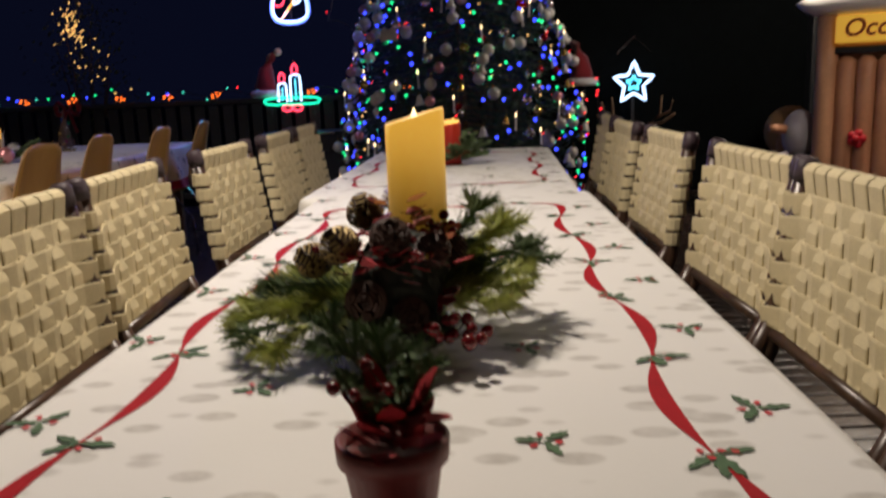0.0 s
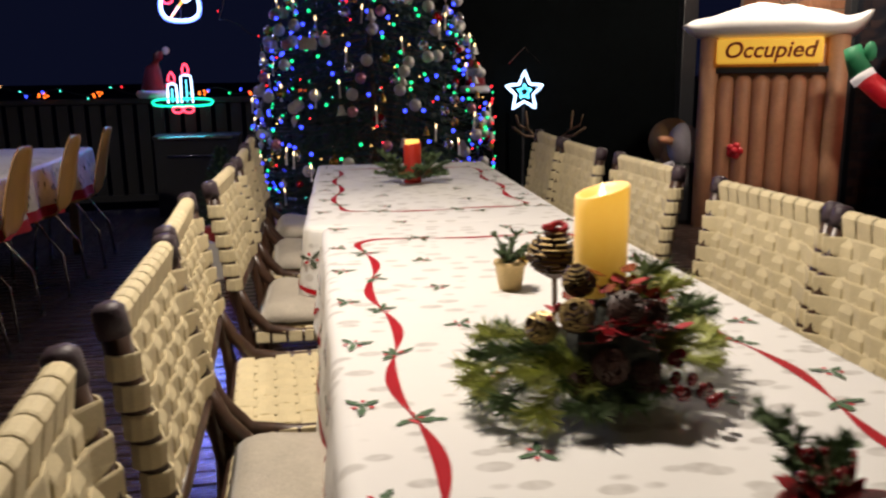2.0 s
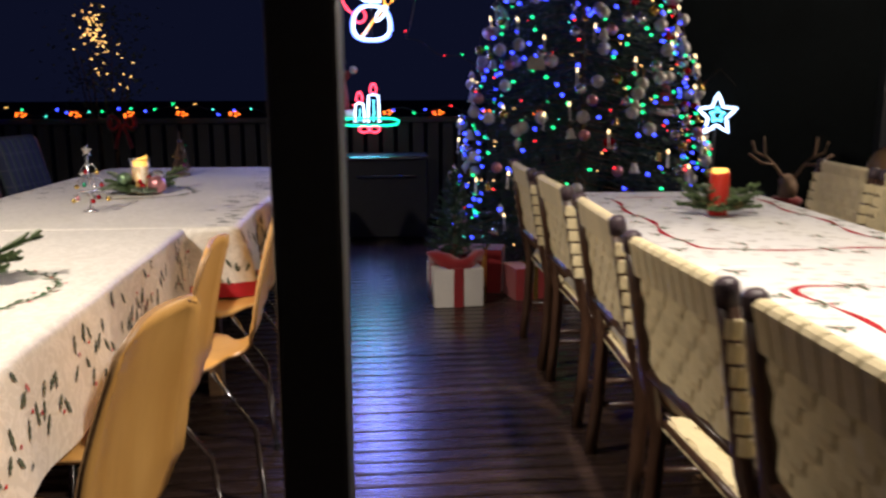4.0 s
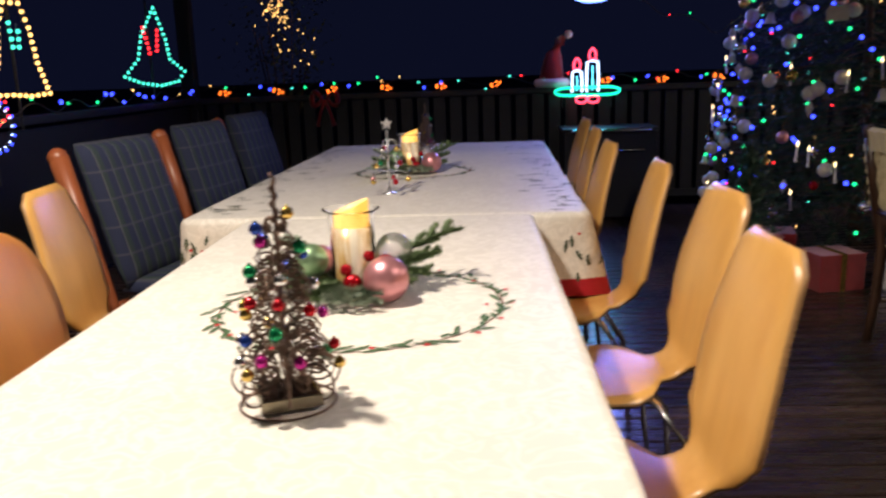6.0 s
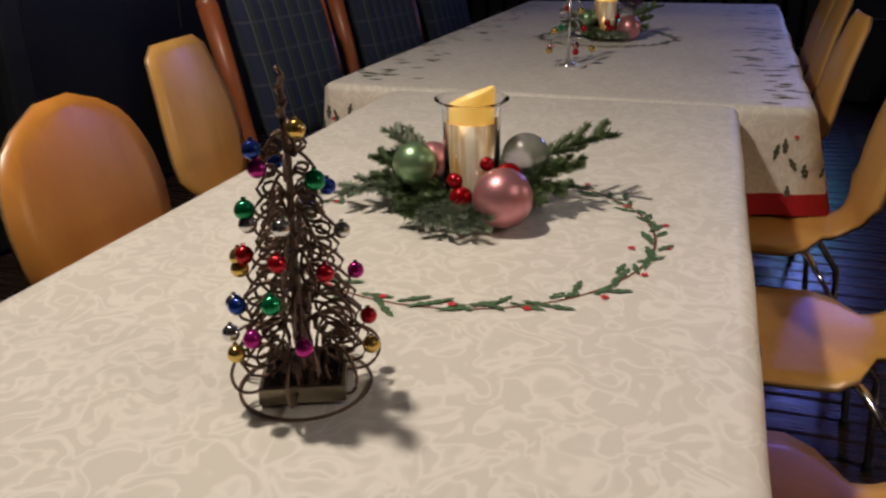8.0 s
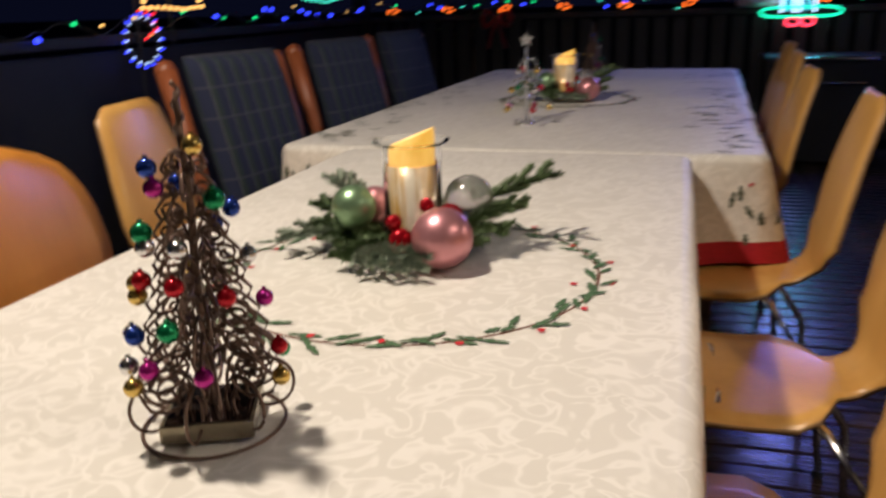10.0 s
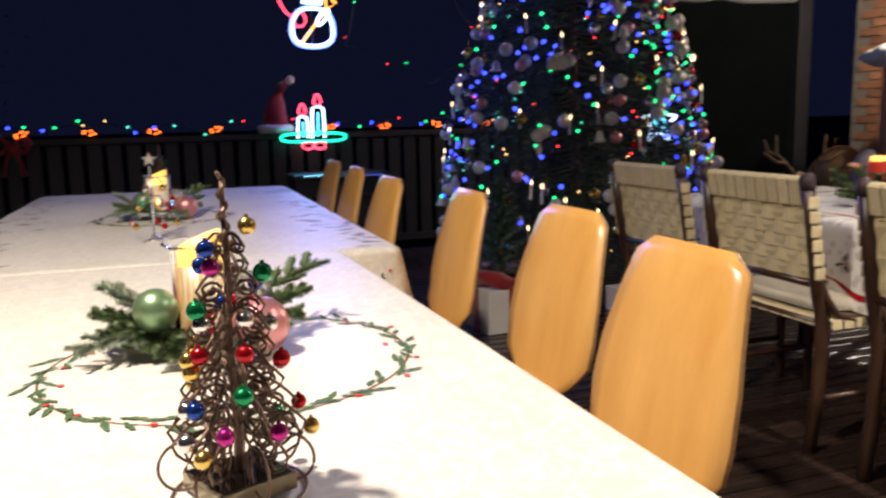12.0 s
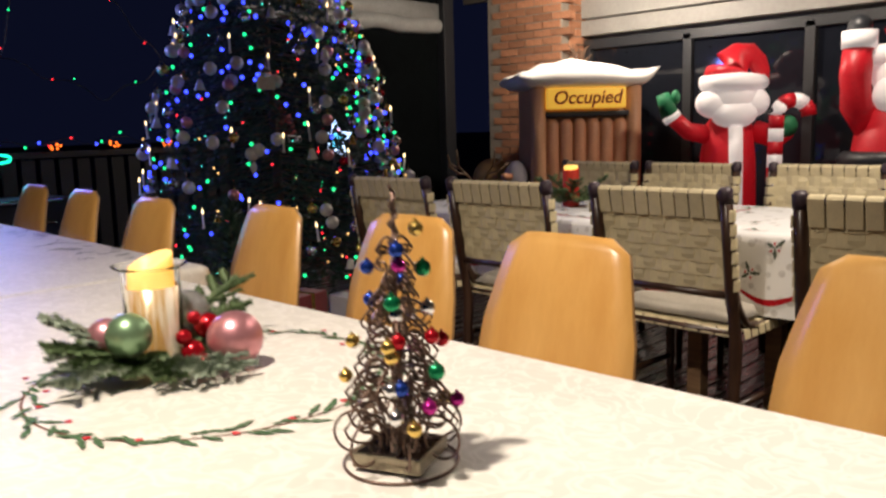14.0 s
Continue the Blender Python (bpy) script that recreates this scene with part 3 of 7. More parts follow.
def border_print(root, cl, seed, rows):
    """Scattered holly leaves along the long edges and down the hanging sides."""
    rng = random.Random(seed)
    b2 = bmesh.new()
    put = lambda x, y: Vector((x, y, cl.z + 0.0012))
    if rows:
        for k in range(150):
            s = rng.choice((-1, 1))
            c = (s * (cl.hx - 0.03 - abs(rng.gauss(0, 0.09))), rng.uniform(-cl.hy + 0.05, cl.hy - 0.05))
            leaf(b2, put, c, rng.uniform(-0.5, 0.5) + (math.pi if rng.random() < 0.5 else 0), rng.uniform(0.04, 0.075), 0.016, 0, True)
    side = lambda u, d: cl.at(u, max(0.03, min(cl.drop - 0.05, d)), 0.003)
    for k in range(int(cl.total * 42)):
        u, d = rng.uniform(0, cl.total), rng.uniform(0.05, cl.drop - 0.06)
        leaf(b2, side, (u, d), math.pi / 2 + rng.uniform(-0.7, 0.7) + (math.pi if rng.random() < 0.5 else 0), rng.uniform(0.035, 0.06), 0.017, 0, True)
        if rng.random() < 0.3:
            leaf(b2, side, (u + 0.02, d), rng.uniform(0, 6), 0.012, 0.010, 1)
    tagged(part("holly_border_print", b2, [M_HOLLYDULL, M_BERRYP], root, "printed dull green holly border"), kind="stuff")


c = cloth_thing("tablecloth", "cream damask tablecloth with a printed holly ring", mB1, clB1, M_CLOTH_B)
wreath_print(c, clB1, 0.053, 0.044, 0.281, 11)
border_print(c, clB1, 12, False)
c = cloth_thing("tablecloth", "cream tablecloth with holly border and red hem on the far table", mB2, clB2, M_CLOTH_B, 0.06)
wreath_print(c, clB2, -0.01, -0.15, 0.265, 13)
border_print(c, clB2, 14, True)

# ---- woven chairs ----
M_CAP = mat("dark_leather", (0.045, 0.028, 0.038), 0.5, vary=0.3, scale=30, bump=0.3, bscale=150)


def strap(bm, pts, half, normal_at, thick=0.0035, ends=1.0):
    """A flat strap along pts; half is the half-width vector, narrower by ends at both ends."""
    rows = []
    whole = half
    for k, (p, n) in enumerate(zip(pts, normal_at)):
        p, n = Vector(p), Vector(n)
        half = whole * (ends if min(k, len(pts) - 1 - k) < 5 else 1.0)
        rows.append([bm.verts.new(p + half + n * thick * 0.3), bm.verts.new(p + half * 0.8 + n * thick), bm.verts.new(p - half * 0.8 + n * thick), bm.verts.new(p - half + n * thick * 0.3), bm.verts.new(p - half - n * thick), bm.verts.new(p + half - n * thick)])
    for q, w in zip(rows, rows[1:]):
        for k in range(6):
            bm.faces.new((q[k], q[(k + 1) % 6], w[(k + 1) % 6], w[k]))
    bm.faces.new(rows[0][::-1])
    bm.faces.new(rows[-1])


CW = 0.255          # half width of the chair, to the middle of its posts
BZ0, BZ1 = 0.572, 0.905


def lean(z):
    """How far back the chair's back stands at a height."""
    return -0.215 - 0.17 * max(0, z - 0.43)


def woven_chair(cushion):
    root = thing("woven_chair", "dark walnut chair with cream woven strap back" + (" and cushion" if cushion else ""), "chair", None, "woven chairs")
    posts = []
    for s in (-1, 1):
        b2 = bmesh.new()
        pts = [(s * CW, -0.235, 0.0), (s * CW, -0.215, 0.2), (s * CW, -0.205, 0.40), (s * CW, lean(0.55), 0.55), (s * CW, lean(0.72), 0.72), (s * CW, lean(0.925), 0.925)]
        tube(b2, pts, 0.021, 8, taper=lambda t: 1.15 - 0.3 * abs(t - 0.45))
        part("back_post", b2, M_LEG, root, smooth=True)
        b2 = bmesh.new()
        tube(b2, [(s * CW, 0.225, 0.0), (s * CW, 0.22, 0.22), (s * CW, 0.215, 0.43)], 0.019, 8, taper=lambda t: 0.8 + 0.3 * t)
        part("front_leg", b2, M_LEG, root, smooth=True)
        b2 = bmesh.new()
        tube(b2, [(s * CW, lean(0.62) + 0.004, 0.60), (s * CW, -0.205, 0.52), (s * CW, -0.15, 0.455), (s * CW, -0.05, 0.435), (s * CW, 0.12, 0.432), (s * CW, 0.235, 0.43)], 0.020, 8)
        part("side_rail", b2, M_LEG, root, smooth=True)
        b2 = bmesh.new()
        tube(b2, [(s * CW, -0.22, 0.18), (s * CW, 0.22, 0.18)], 0.012, 8)
        part("stretcher", b2, M_LEG, root, smooth=True)
    for z in (BZ0, BZ1):
        b2 = bmesh.new()
        tube(b2, [(-CW, lean(z), z), (CW, lean(z), z)], 0.014, 8)
        part("back_rail", b2, M_LEG, root, smooth=True)
    for y in (-0.19, 0.215):
        b2 = bmesh.new()
        tube(b2, [(-CW, y, 0.43), (CW, y, 0.43)], 0.015, 8)
        part("seat_rail", b2, M_LEG, root, smooth=True)
    # back webbing: upright straps wrap the rails, cross straps wrap the posts
    nv, nh = 9, 6
    nrm = Vector((0, 1, 0.17)).normalized()
    dz = (BZ1 - BZ0 - 0.055) / nh
    for i in range(nv):
        x = -CW + 0.048 + (2 * CW - 0.096) * i / (nv - 1)
        pts, nn = [], []
        for j in range(2 * nh + 1):
            z = BZ0 + 0.015 + dz * j / 2
            w = 0.0040 * (1 if (i + j // 2) % 2 else -1) if j % 2 else 0.0
            pts.append(Vector((x, lean(z), z)) + nrm * (w + 0.004))
            nn.append(nrm)
        top = Vector((x, lean(BZ1), BZ1))
        for k in range(6):
            a = 0.3 + k * 0.5
            pts.append(top + Vector((0, math.cos(a) * 0.0185, math.sin(a) * 0.0185)))
            nn.append(Vector((0, math.cos(a), math.sin(a))))
        pts.append(Vector((x, lean(BZ1 - 0.075) - 0.012, BZ1 - 0.075)))
        nn.append(-nrm)
        b2 = bmesh.new()
        strap(b2, pts, Vector((0.0232, 0, 0)), nn, 0.0020)
        part("strap", b2, M_STRAP, root)
    for j in range(nh):
        z = BZ0 + 0.015 + dz * (j + 0.5)
        pts, nn = [], []
        c = Vector((-CW, lean(z), z))
        for k in range(5):
            a = math.pi * 1.25 - k * 0.55
            pts.append(c + Vector((math.cos(a) * 0.026, math.sin(a) * 0.026, 0)))
            nn.append(Vector((math.cos(a), math.sin(a), 0)))
        for i in range(2 * nv - 1):
            x = -CW + 0.048 + (2 * CW - 0.096) * i / (2 * nv - 2)
            w = 0.0040 * (-1 if (i // 2 + j) % 2 else 1) if i % 2 == 0 else 0.0
            pts.append(Vector((x, lean(z), z)) + nrm * (w + 0.004))
            nn.append(nrm)
        c = Vector((CW, lean(z), z))
        for k in range(5):
            a = math.pi * 0.5 - 0.2 - k * 0.55
            pts.append(c + Vector((math.cos(a) * 0.026, math.sin(a) * 0.026, 0)))
            nn.append(Vector((math.cos(a), math.sin(a), 0)))
        b2 = bmesh.new()
        strap(b2, pts, Vector((0, 0, 0.0255)), nn, 0.0020, 0.76)
        part("strap", b2, M_STRAP, root)
    # dark leather caps round the tops of the posts
    for s in (-1, 1):
        b2 = bmesh.new()
        tube(b2, [(s * CW, lean(0.884), 0.884), (s * CW, lean(0.905), 0.905), (s * CW, lean(0.924), 0.924), (s * CW, lean(0.933), 0.933)], 0.0240, 12, taper=lambda t: 1 if t < 0.75 else 0.62)
        part("post_cap", b2, M_CAP, root, "dark purple-brown leather cap", True)
    # seat webbing
    ns = 8
    for i in range(ns):
        x = -CW + 0.05 + (2 * CW - 0.1) * i / (ns - 1)
        b2 = bmesh.new()
        pts = [Vector((x, -0.205, 0.425))] + [Vector((x, -0.19 + 0.405 * k / 16, 0.447 + 0.004 * ((1 if (i + k // 2) % 2 else -1) if k % 2 else 0))) for k in range(17)] + [Vector((x, 0.235, 0.44)), Vector((x, 0.232, 0.415))]
        strap(b2, pts, Vector((0.026, 0, 0)), [Vector((0, 0, 1))] * len(pts), 0.0024)
        part("seat_strap", b2, M_STRAP, root)
    for i in range(ns):
        y = -0.165 + 0.355 * i / (ns - 1)
        b2 = bmesh.new()
        pts = [Vector((-CW - 0.022, y, 0.42)), Vector((-CW - 0.018, y, 0.448))] + [Vector((-CW + 2 * CW * k / 16, y, 0.449 + 0.004 * ((-1 if (i + k // 2) % 2 else 1) if k % 2 else 0))) for k in range(17)] + [Vector((CW + 0.018, y, 0.448)), Vector((CW + 0.022, y, 0.42))]
        strap(b2, pts, Vector((0, 0.021, 0)), [Vector((0, 0, 1))] * len(pts), 0.0024)
        part("seat_strap", b2, M_STRAP, root)
    if cushion:
        b2 = bmesh.new()
        nx, ny = 14, 14
        top, bot = [], []
        for i in range(nx + 1):
            for j in range(ny + 1):
                u, v = 2 * i / nx - 1, 2 * j / ny - 1
                x, y = 0.235 * math.copysign(abs(u) ** 0.85, u), 0.205 * math.copysign(abs(v) ** 0.85, v) + 0.02
                rim = (max(0.0, 1 - u ** 6) * max(0.0, 1 - v ** 6)) ** 0.5
                tuft = 0.010 * math.cos(u * 4.6) * math.cos(v * 4.6)
                top.append(b2.verts.new((x, y, 0.468 + 0.044 * rim + tuft * rim)))
                bot.append(b2.verts.new((x, y, 0.468 - 0.013 * rim)))
        k = lambda i, j: i * (ny + 1) + j
        for i in range(nx):
            for j in range(ny):
                b2.faces.new((top[k(i, j)], top[k(i + 1, j)], top[k(i + 1, j + 1)], top[k(i, j + 1)]))
                b2.faces.new((bot[k(i, j + 1)], bot[k(i + 1, j + 1)], bot[k(i + 1, j)], bot[k(i, j)]))
        bmesh.ops.remove_doubles(b2, verts=b2.verts[:], dist=0.0008)
        part("seat_cushion", b2, M_CUSH, root, "grey beige tufted linen cushion", True)
    return root


plain_chair, padded_chair = woven_chair(False), woven_chair(True)
used = {False: False, True: False}
# each seat: x, y, turn, cushion
LEFT = [(-0.447, 0.85, -88.5, 1), (-0.432, 1.535, -91.0, 1), (-0.442, 2.145, -89.0, 0), (-0.391, 2.877, -93.5, 1), (-0.360, 3.627, -91.0, 1), (-0.352, 4.287, -91.5, 1)]
RIGHT = [(0.485, 0.95, 91.5, 1), (0.490, 1.505, 88.8, 1), (0.505, 2.055, 90.6, 1), (0.520, 2.855, 89.2, 0), (0.535, 3.56, 87.0, 1), (0.585, 4.18, 84.0, 1)]
for x, y, turn, cush in LEFT + RIGHT:
    m = pose(x, y, 0, 0, 0, turn)
    src = padded_chair if cush else plain_chair
    if not used[bool(cush)]:
        used[bool(cush)] = True
        src.matrix_basis = m
    else:
        copy_thing(src, m)

# ---- plywood chairs ----


def ply_chair(name, profile, label, group, lean_top=0.09, veneer=M_PLY):
    """A bent plywood shell on a chrome frame; profile gives half-widths along the shell."""
    root = thing(name, label, "chair", None, group)
    line = []
    for k in range(9):
        t = k / 8
        line.append((0.20 - 0.32 * t, 0.455 - 0.012 * math.sin(t * 3.1)))
    for k in range(1, 7):
        a = k / 6 * radians(80)
        line.append((-0.12 - 0.075 * math.sin(a), 0.455 + 0.075 * (1 - math.cos(a))))
    y1, z1 = line[-1]
    for k in range(1, 15):
        t = k / 14
        line.append((y1 - lean_top * t + 0.012 * math.sin(t * 3.1), z1 + (0.915 - z1) * t))
    seg = [0]
    for p, q in zip(line, line[1:]):
        seg.append(seg[-1] + math.hypot(q[0] - p[0], q[1] - p[1]))
    b2 = bmesh.new()
    rows = []
    nacross = 8
    for n, ((y, z), s) in enumerate(zip(line, seg)):
        t = s / seg[-1]
        hw = np.interp(t, [p[0] for p in profile], [p[1] for p in profile])
        p0, p1 = line[max(0, n - 1)], line[min(len(line) - 1, n + 1)]
        d = Vector((0, p1[0] - p0[0], p1[1] - p0[1])).normalized()
        nr = Vector((0, -d.z, d.y))
        dish = 0.016 if z > 0.55 else 0.006
        row = []
        for side in (0.0048, -0.0048):
            for i in range(nacross + 1):
                u = 2 * i / nacross - 1
                row.append(b2.verts.new(Vector((u * hw, y, z)) - nr * (side + dish * (1 - u * u) - dish)))
        rows.append(row)
    w = nacross + 1
    for q, r in zip(rows, rows[1:]):
        for i in range(nacross):
            b2.faces.new((q[i], q[i + 1], r[i + 1], r[i]))
            b2.faces.new((q[w + i + 1], q[w + i], r[w + i], r[w + i + 1]))
        for a, b in ((0, w), (w - 1, 2 * w - 1)):
            f = b2.faces.new((q[a], r[a], r[b], q[b]))
            f.material_index = 1
    for r in (rows[0], rows[-1]):
        for i in range(nacross):
            f = b2.faces.new((r[i], r[i + 1], r[w + i + 1], r[w + i]))
            f.material_index = 1
    bmesh.ops.recalc_face_normals(b2, faces=b2.faces[:])
    part("shell", b2, [veneer, M_PLYEDGE], root, "bent birch plywood seat and back", True)
    for s in (-1, 1):
        for y, yt in ((0.20, 0.12), (-0.23, -0.09)):
            b2 = bmesh.new()
            tube(b2, [(s * 0.215, y, 0.004), (s * 0.195, y * 0.9, 0.25), (s * 0.175, yt, 0.425), (s * 0.13, yt * 0.7, 0.439), (0, yt * 0.6, 0.439)], 0.0095, 8)
            part("leg", b2, M_CHROME, root, "chrome tube leg", True)
            b2 = bmesh.new()
            lathe(b2, [(0, 0), (0.013, 0), (0.013, 0.02), (0, 0.02)], (s * 0.215, y, 0), 10)
            part("foot", b2, M_POST, root, "black plastic glide")
    return root


PLY = [(0, 0.150), (0.03, 0.185), (0.10, 0.205), (0.30, 0.205), (0.345, 0.16), (0.385, 0.09), (0.46, 0.085), (0.51, 0.15), (0.56, 0.195), (0.64, 0.205), (0.75, 0.198), (0.90, 0.170), (0.965, 0.155), (0.988, 0.138), (1.0, 0.11)]
ROUND = [(0, 0.16), (0.03, 0.19), (0.10, 0.21), (0.30, 0.21), (0.36, 0.18), (0.42, 0.14), (0.46, 0.14), (0.52, 0.19), (0.60, 0.235), (0.70, 0.255), (0.80, 0.25), (0.88, 0.225), (0.94, 0.18), (0.98, 0.11), (1.0, 0.05)]
ply = ply_chair("plywood_chair", PLY, "bent birch plywood chair on chrome legs", "plywood chairs")
first = True
for n, (x, y) in enumerate(((-2.014, 1.904), (-2.047, 2.505), (-1.952, 3.075), (-1.976, 3.70), (-2.02, 4.41), (-1.965, 5.19), (-1.92, 5.90))):
    m = pose(x, y, 0, 0, 0, 90 + (-11, -1, 1.5, -2, 1, 0, 2)[n])
    if first:
        ply.matrix_basis, first = m, False
    else:
        copy_thing(ply, m)
copy_thing(ply, pose(-3.265, 3.467, 0, 0, 0, -84))
rc = ply_chair("round_back_chair", ROUND, "plywood chair with a rounded orange-toned back", "plywood chairs", veneer=M_PLYORANGE)
rc.matrix_basis = pose(-3.02, 2.76, 0, 0, 0, -80)
# ---- materials of the decorations ----
M_NEEDLE = mat("fir_needles", (0.115, 0.175, 0.075), 0.6, vary=0.4, scale=20)
M_NEEDLE_Y = mat("yellow_green_fir", (0.46, 0.50, 0.15), 0.55, vary=0.35, scale=20)
M_NEEDLE_D = mat("dark_tree_needles", (0.014, 0.044, 0.024), 0.6, vary=0.45, scale=9)
M_NEEDLE_F = mat("frosted_fir", (0.30, 0.36, 0.28), 0.65, vary=0.35, scale=25)
M_TWIG = mat("brown_twig", (0.10, 0.055, 0.03), 0.8, vary=0.3, scale=30, bump=0.4)
M_CONE = mat("pine_cone_scales", (0.060, 0.026, 0.018), 0.55, vary=0.4, scale=40, bump=0.4)
M_CONETIP = mat("gold_dusted_scales", (0.42, 0.30, 0.12), 0.4, 0.4, vary=0.4, scale=60)
M_BERRY = mat("dark_red_berries", (0.16, 0.006, 0.010), 0.25, vary=0.25, scale=50, coat=0.5)
M_REDLEAF = mat("red_silk_petals", (0.36, 0.010, 0.018), 0.6, vary=0.3, scale=30)
M_REDPOT = mat("red_brown_pot", (0.16, 0.028, 0.026), 0.5, vary=0.2, scale=20)
M_GOLDPOT = mat("gold_pot", (0.60, 0.44, 0.20), 0.42, 0.3, vary=0.2, scale=25)
M_WIRE = mat("bronze_wire", (0.16, 0.10, 0.075), 0.42, 0.55, vary=0.25, scale=40)
M_BRONZE = mat("brass_rim", (0.36, 0.31, 0.22), 0.22, 0.6, vary=0.2, scale=20)
M_SILVER = mat("silver_plastic", (0.70, 0.71, 0.75), 0.2, 0.8, vary=0.1, scale=30)
M_MERC = mat("mercury_glass", (0.82, 0.64, 0.36), 0.20, 0.35, vary=0.3, scale=24, bump=0.2, bscale=40)
nt = M_MERC.node_tree
tc, mp, streak, ramp = (nt.nodes.new(k) for k in ("ShaderNodeTexCoord", "ShaderNodeMapping", "ShaderNodeTexNoise", "ShaderNodeValToRGB"))
mp.inputs["Scale"].default_value = (60, 60, 7)
streak.inputs["Scale"].default_value, streak.inputs["Detail"].default_value = 1.0, 5
ramp.color_ramp.elements[0].position, ramp.color_ramp.elements[1].position = 0.42, 0.60
ramp.color_ramp.elements[0].color, ramp.color_ramp.elements[1].color = (0.62, 0.36, 0.10, 1), (0.92, 0.84, 0.68, 1)
nt.links.new(tc.outputs["Object"], mp.inputs["Vector"])
nt.links.new(mp.outputs["Vector"], streak.inputs["Vector"])
nt.links.new(streak.outputs["Fac"], ramp.inputs["Fac"])
nt.links.new(ramp.outputs["Color"], nt.nodes["Principled BSDF"].inputs["Base Color"])
M_VASE = mat("thin_clear_glass", (0.97, 0.98, 0.98), 0.02, vary=0, trans=1.0)
M_VASE.node_tree.nodes["Principled BSDF"].inputs["IOR"].default_value = 1.10
M_VASE.node_tree.nodes["Principled BSDF"].inputs["Coat Weight"].default_value = 0.5
M_GREEN = mat("green_glove", (0.02, 0.22, 0.09), 0.6, vary=0.1, scale=8)
SHINY = {
    "pink": mat("satin_pink", (0.60, 0.27, 0.30), 0.36, 0.70, vary=0.06, scale=10),
    "green": mat("satin_green", (0.24, 0.38, 0.22), 0.34, 0.70, vary=0.06, scale=10),
    "red": mat("shiny_red", (0.45, 0.008, 0.018), 0.16, 0.6, vary=0.06, scale=10),
    "gold": mat("shiny_gold", (0.72, 0.50, 0.14), 0.16, 0.9, vary=0.06, scale=10),
    "silver": mat("shiny_silver", (0.72, 0.72, 0.74), 0.12, 0.95, vary=0.06, scale=10),
    "blue": mat("shiny_blue", (0.02, 0.06, 0.35), 0.14, 0.7, vary=0.06, scale=10),
    "emerald": mat("shiny_emerald", (0.01, 0.26, 0.10), 0.14, 0.7, vary=0.06, scale=10),
    "magenta": mat("shiny_magenta", (0.45, 0.02, 0.25), 0.14, 0.7, vary=0.06, scale=10),
    "white": mat("frosted_white", (0.62, 0.60, 0.56), 0.45, 0.1, vary=0.2, scale=30),
    "clear": M_VASE,
}


def lit(name, colour, power):
    return mat(name, colour, 0.4, vary=0, glow=colour, power=power)


G_RED, G_GREEN, G_BLUE = lit("red_bulb", (1.0, 0.02, 0.03), 4.5), lit("green_bulb", (0.01, 0.75, 0.22), 2.6), lit("blue_bulb", (0.03, 0.05, 1.0), 5)
G_ORANGE, G_WARM, G_CYAN = lit("orange_bulb", (1.0, 0.16, 0.015), 3.5), lit("warm_bulb", (1.0, 0.55, 0.16), 3), lit("cyan_bulb", (0.06, 0.75, 0.55), 2.4)
G_FLAME = lit("flame_bulb", (1.0, 0.72, 0.36), 4)
N_WHITE, N_RED, N_GREEN = lit("white_tube", (0.50, 0.70, 1.0), 4), lit("red_tube", (1.0, 0.05, 0.10), 4.5), lit("green_tube", (0.01, 0.75, 0.42), 2.6)
N_BLUE, N_GOLD, N_CYAN = lit("blue_tube", (0.16, 0.26, 1.0), 4.5), lit("amber_tube", (1.0, 0.40, 0.06), 3), lit("cyan_tube", (0.12, 0.75, 1.0), 3.5)


def glowing_wax_mat(name, base, glow, low, high, power):
    """Wax whose own emission, fading down the height, stands in for a lamp inside its top."""
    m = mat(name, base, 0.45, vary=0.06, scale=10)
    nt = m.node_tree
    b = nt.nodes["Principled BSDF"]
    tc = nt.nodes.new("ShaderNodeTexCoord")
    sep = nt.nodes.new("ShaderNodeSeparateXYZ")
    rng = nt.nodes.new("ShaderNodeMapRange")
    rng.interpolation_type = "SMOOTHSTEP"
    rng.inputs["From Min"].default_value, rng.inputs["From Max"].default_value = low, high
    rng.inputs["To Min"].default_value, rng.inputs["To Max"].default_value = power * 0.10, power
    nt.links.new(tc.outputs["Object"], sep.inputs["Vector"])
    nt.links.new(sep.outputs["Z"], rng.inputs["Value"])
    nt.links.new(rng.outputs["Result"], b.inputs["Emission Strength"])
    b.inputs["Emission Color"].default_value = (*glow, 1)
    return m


M_WAX = glowing_wax_mat("ivory_wax_glow", (0.74, 0.58, 0.30), (1.0, 0.50, 0.04), 0.02, 0.23, 0.85)
M_WAXB = glowing_wax_mat("yellow_wax_glow", (0.78, 0.60, 0.30), (1.0, 0.50, 0.03), 0.05, 0.17, 0.95)
M_WAXRED = glowing_wax_mat("red_wax_glow", (0.40, 0.02, 0.015), (1.0, 0.06, 0.005), 0.05, 0.19, 0.14)


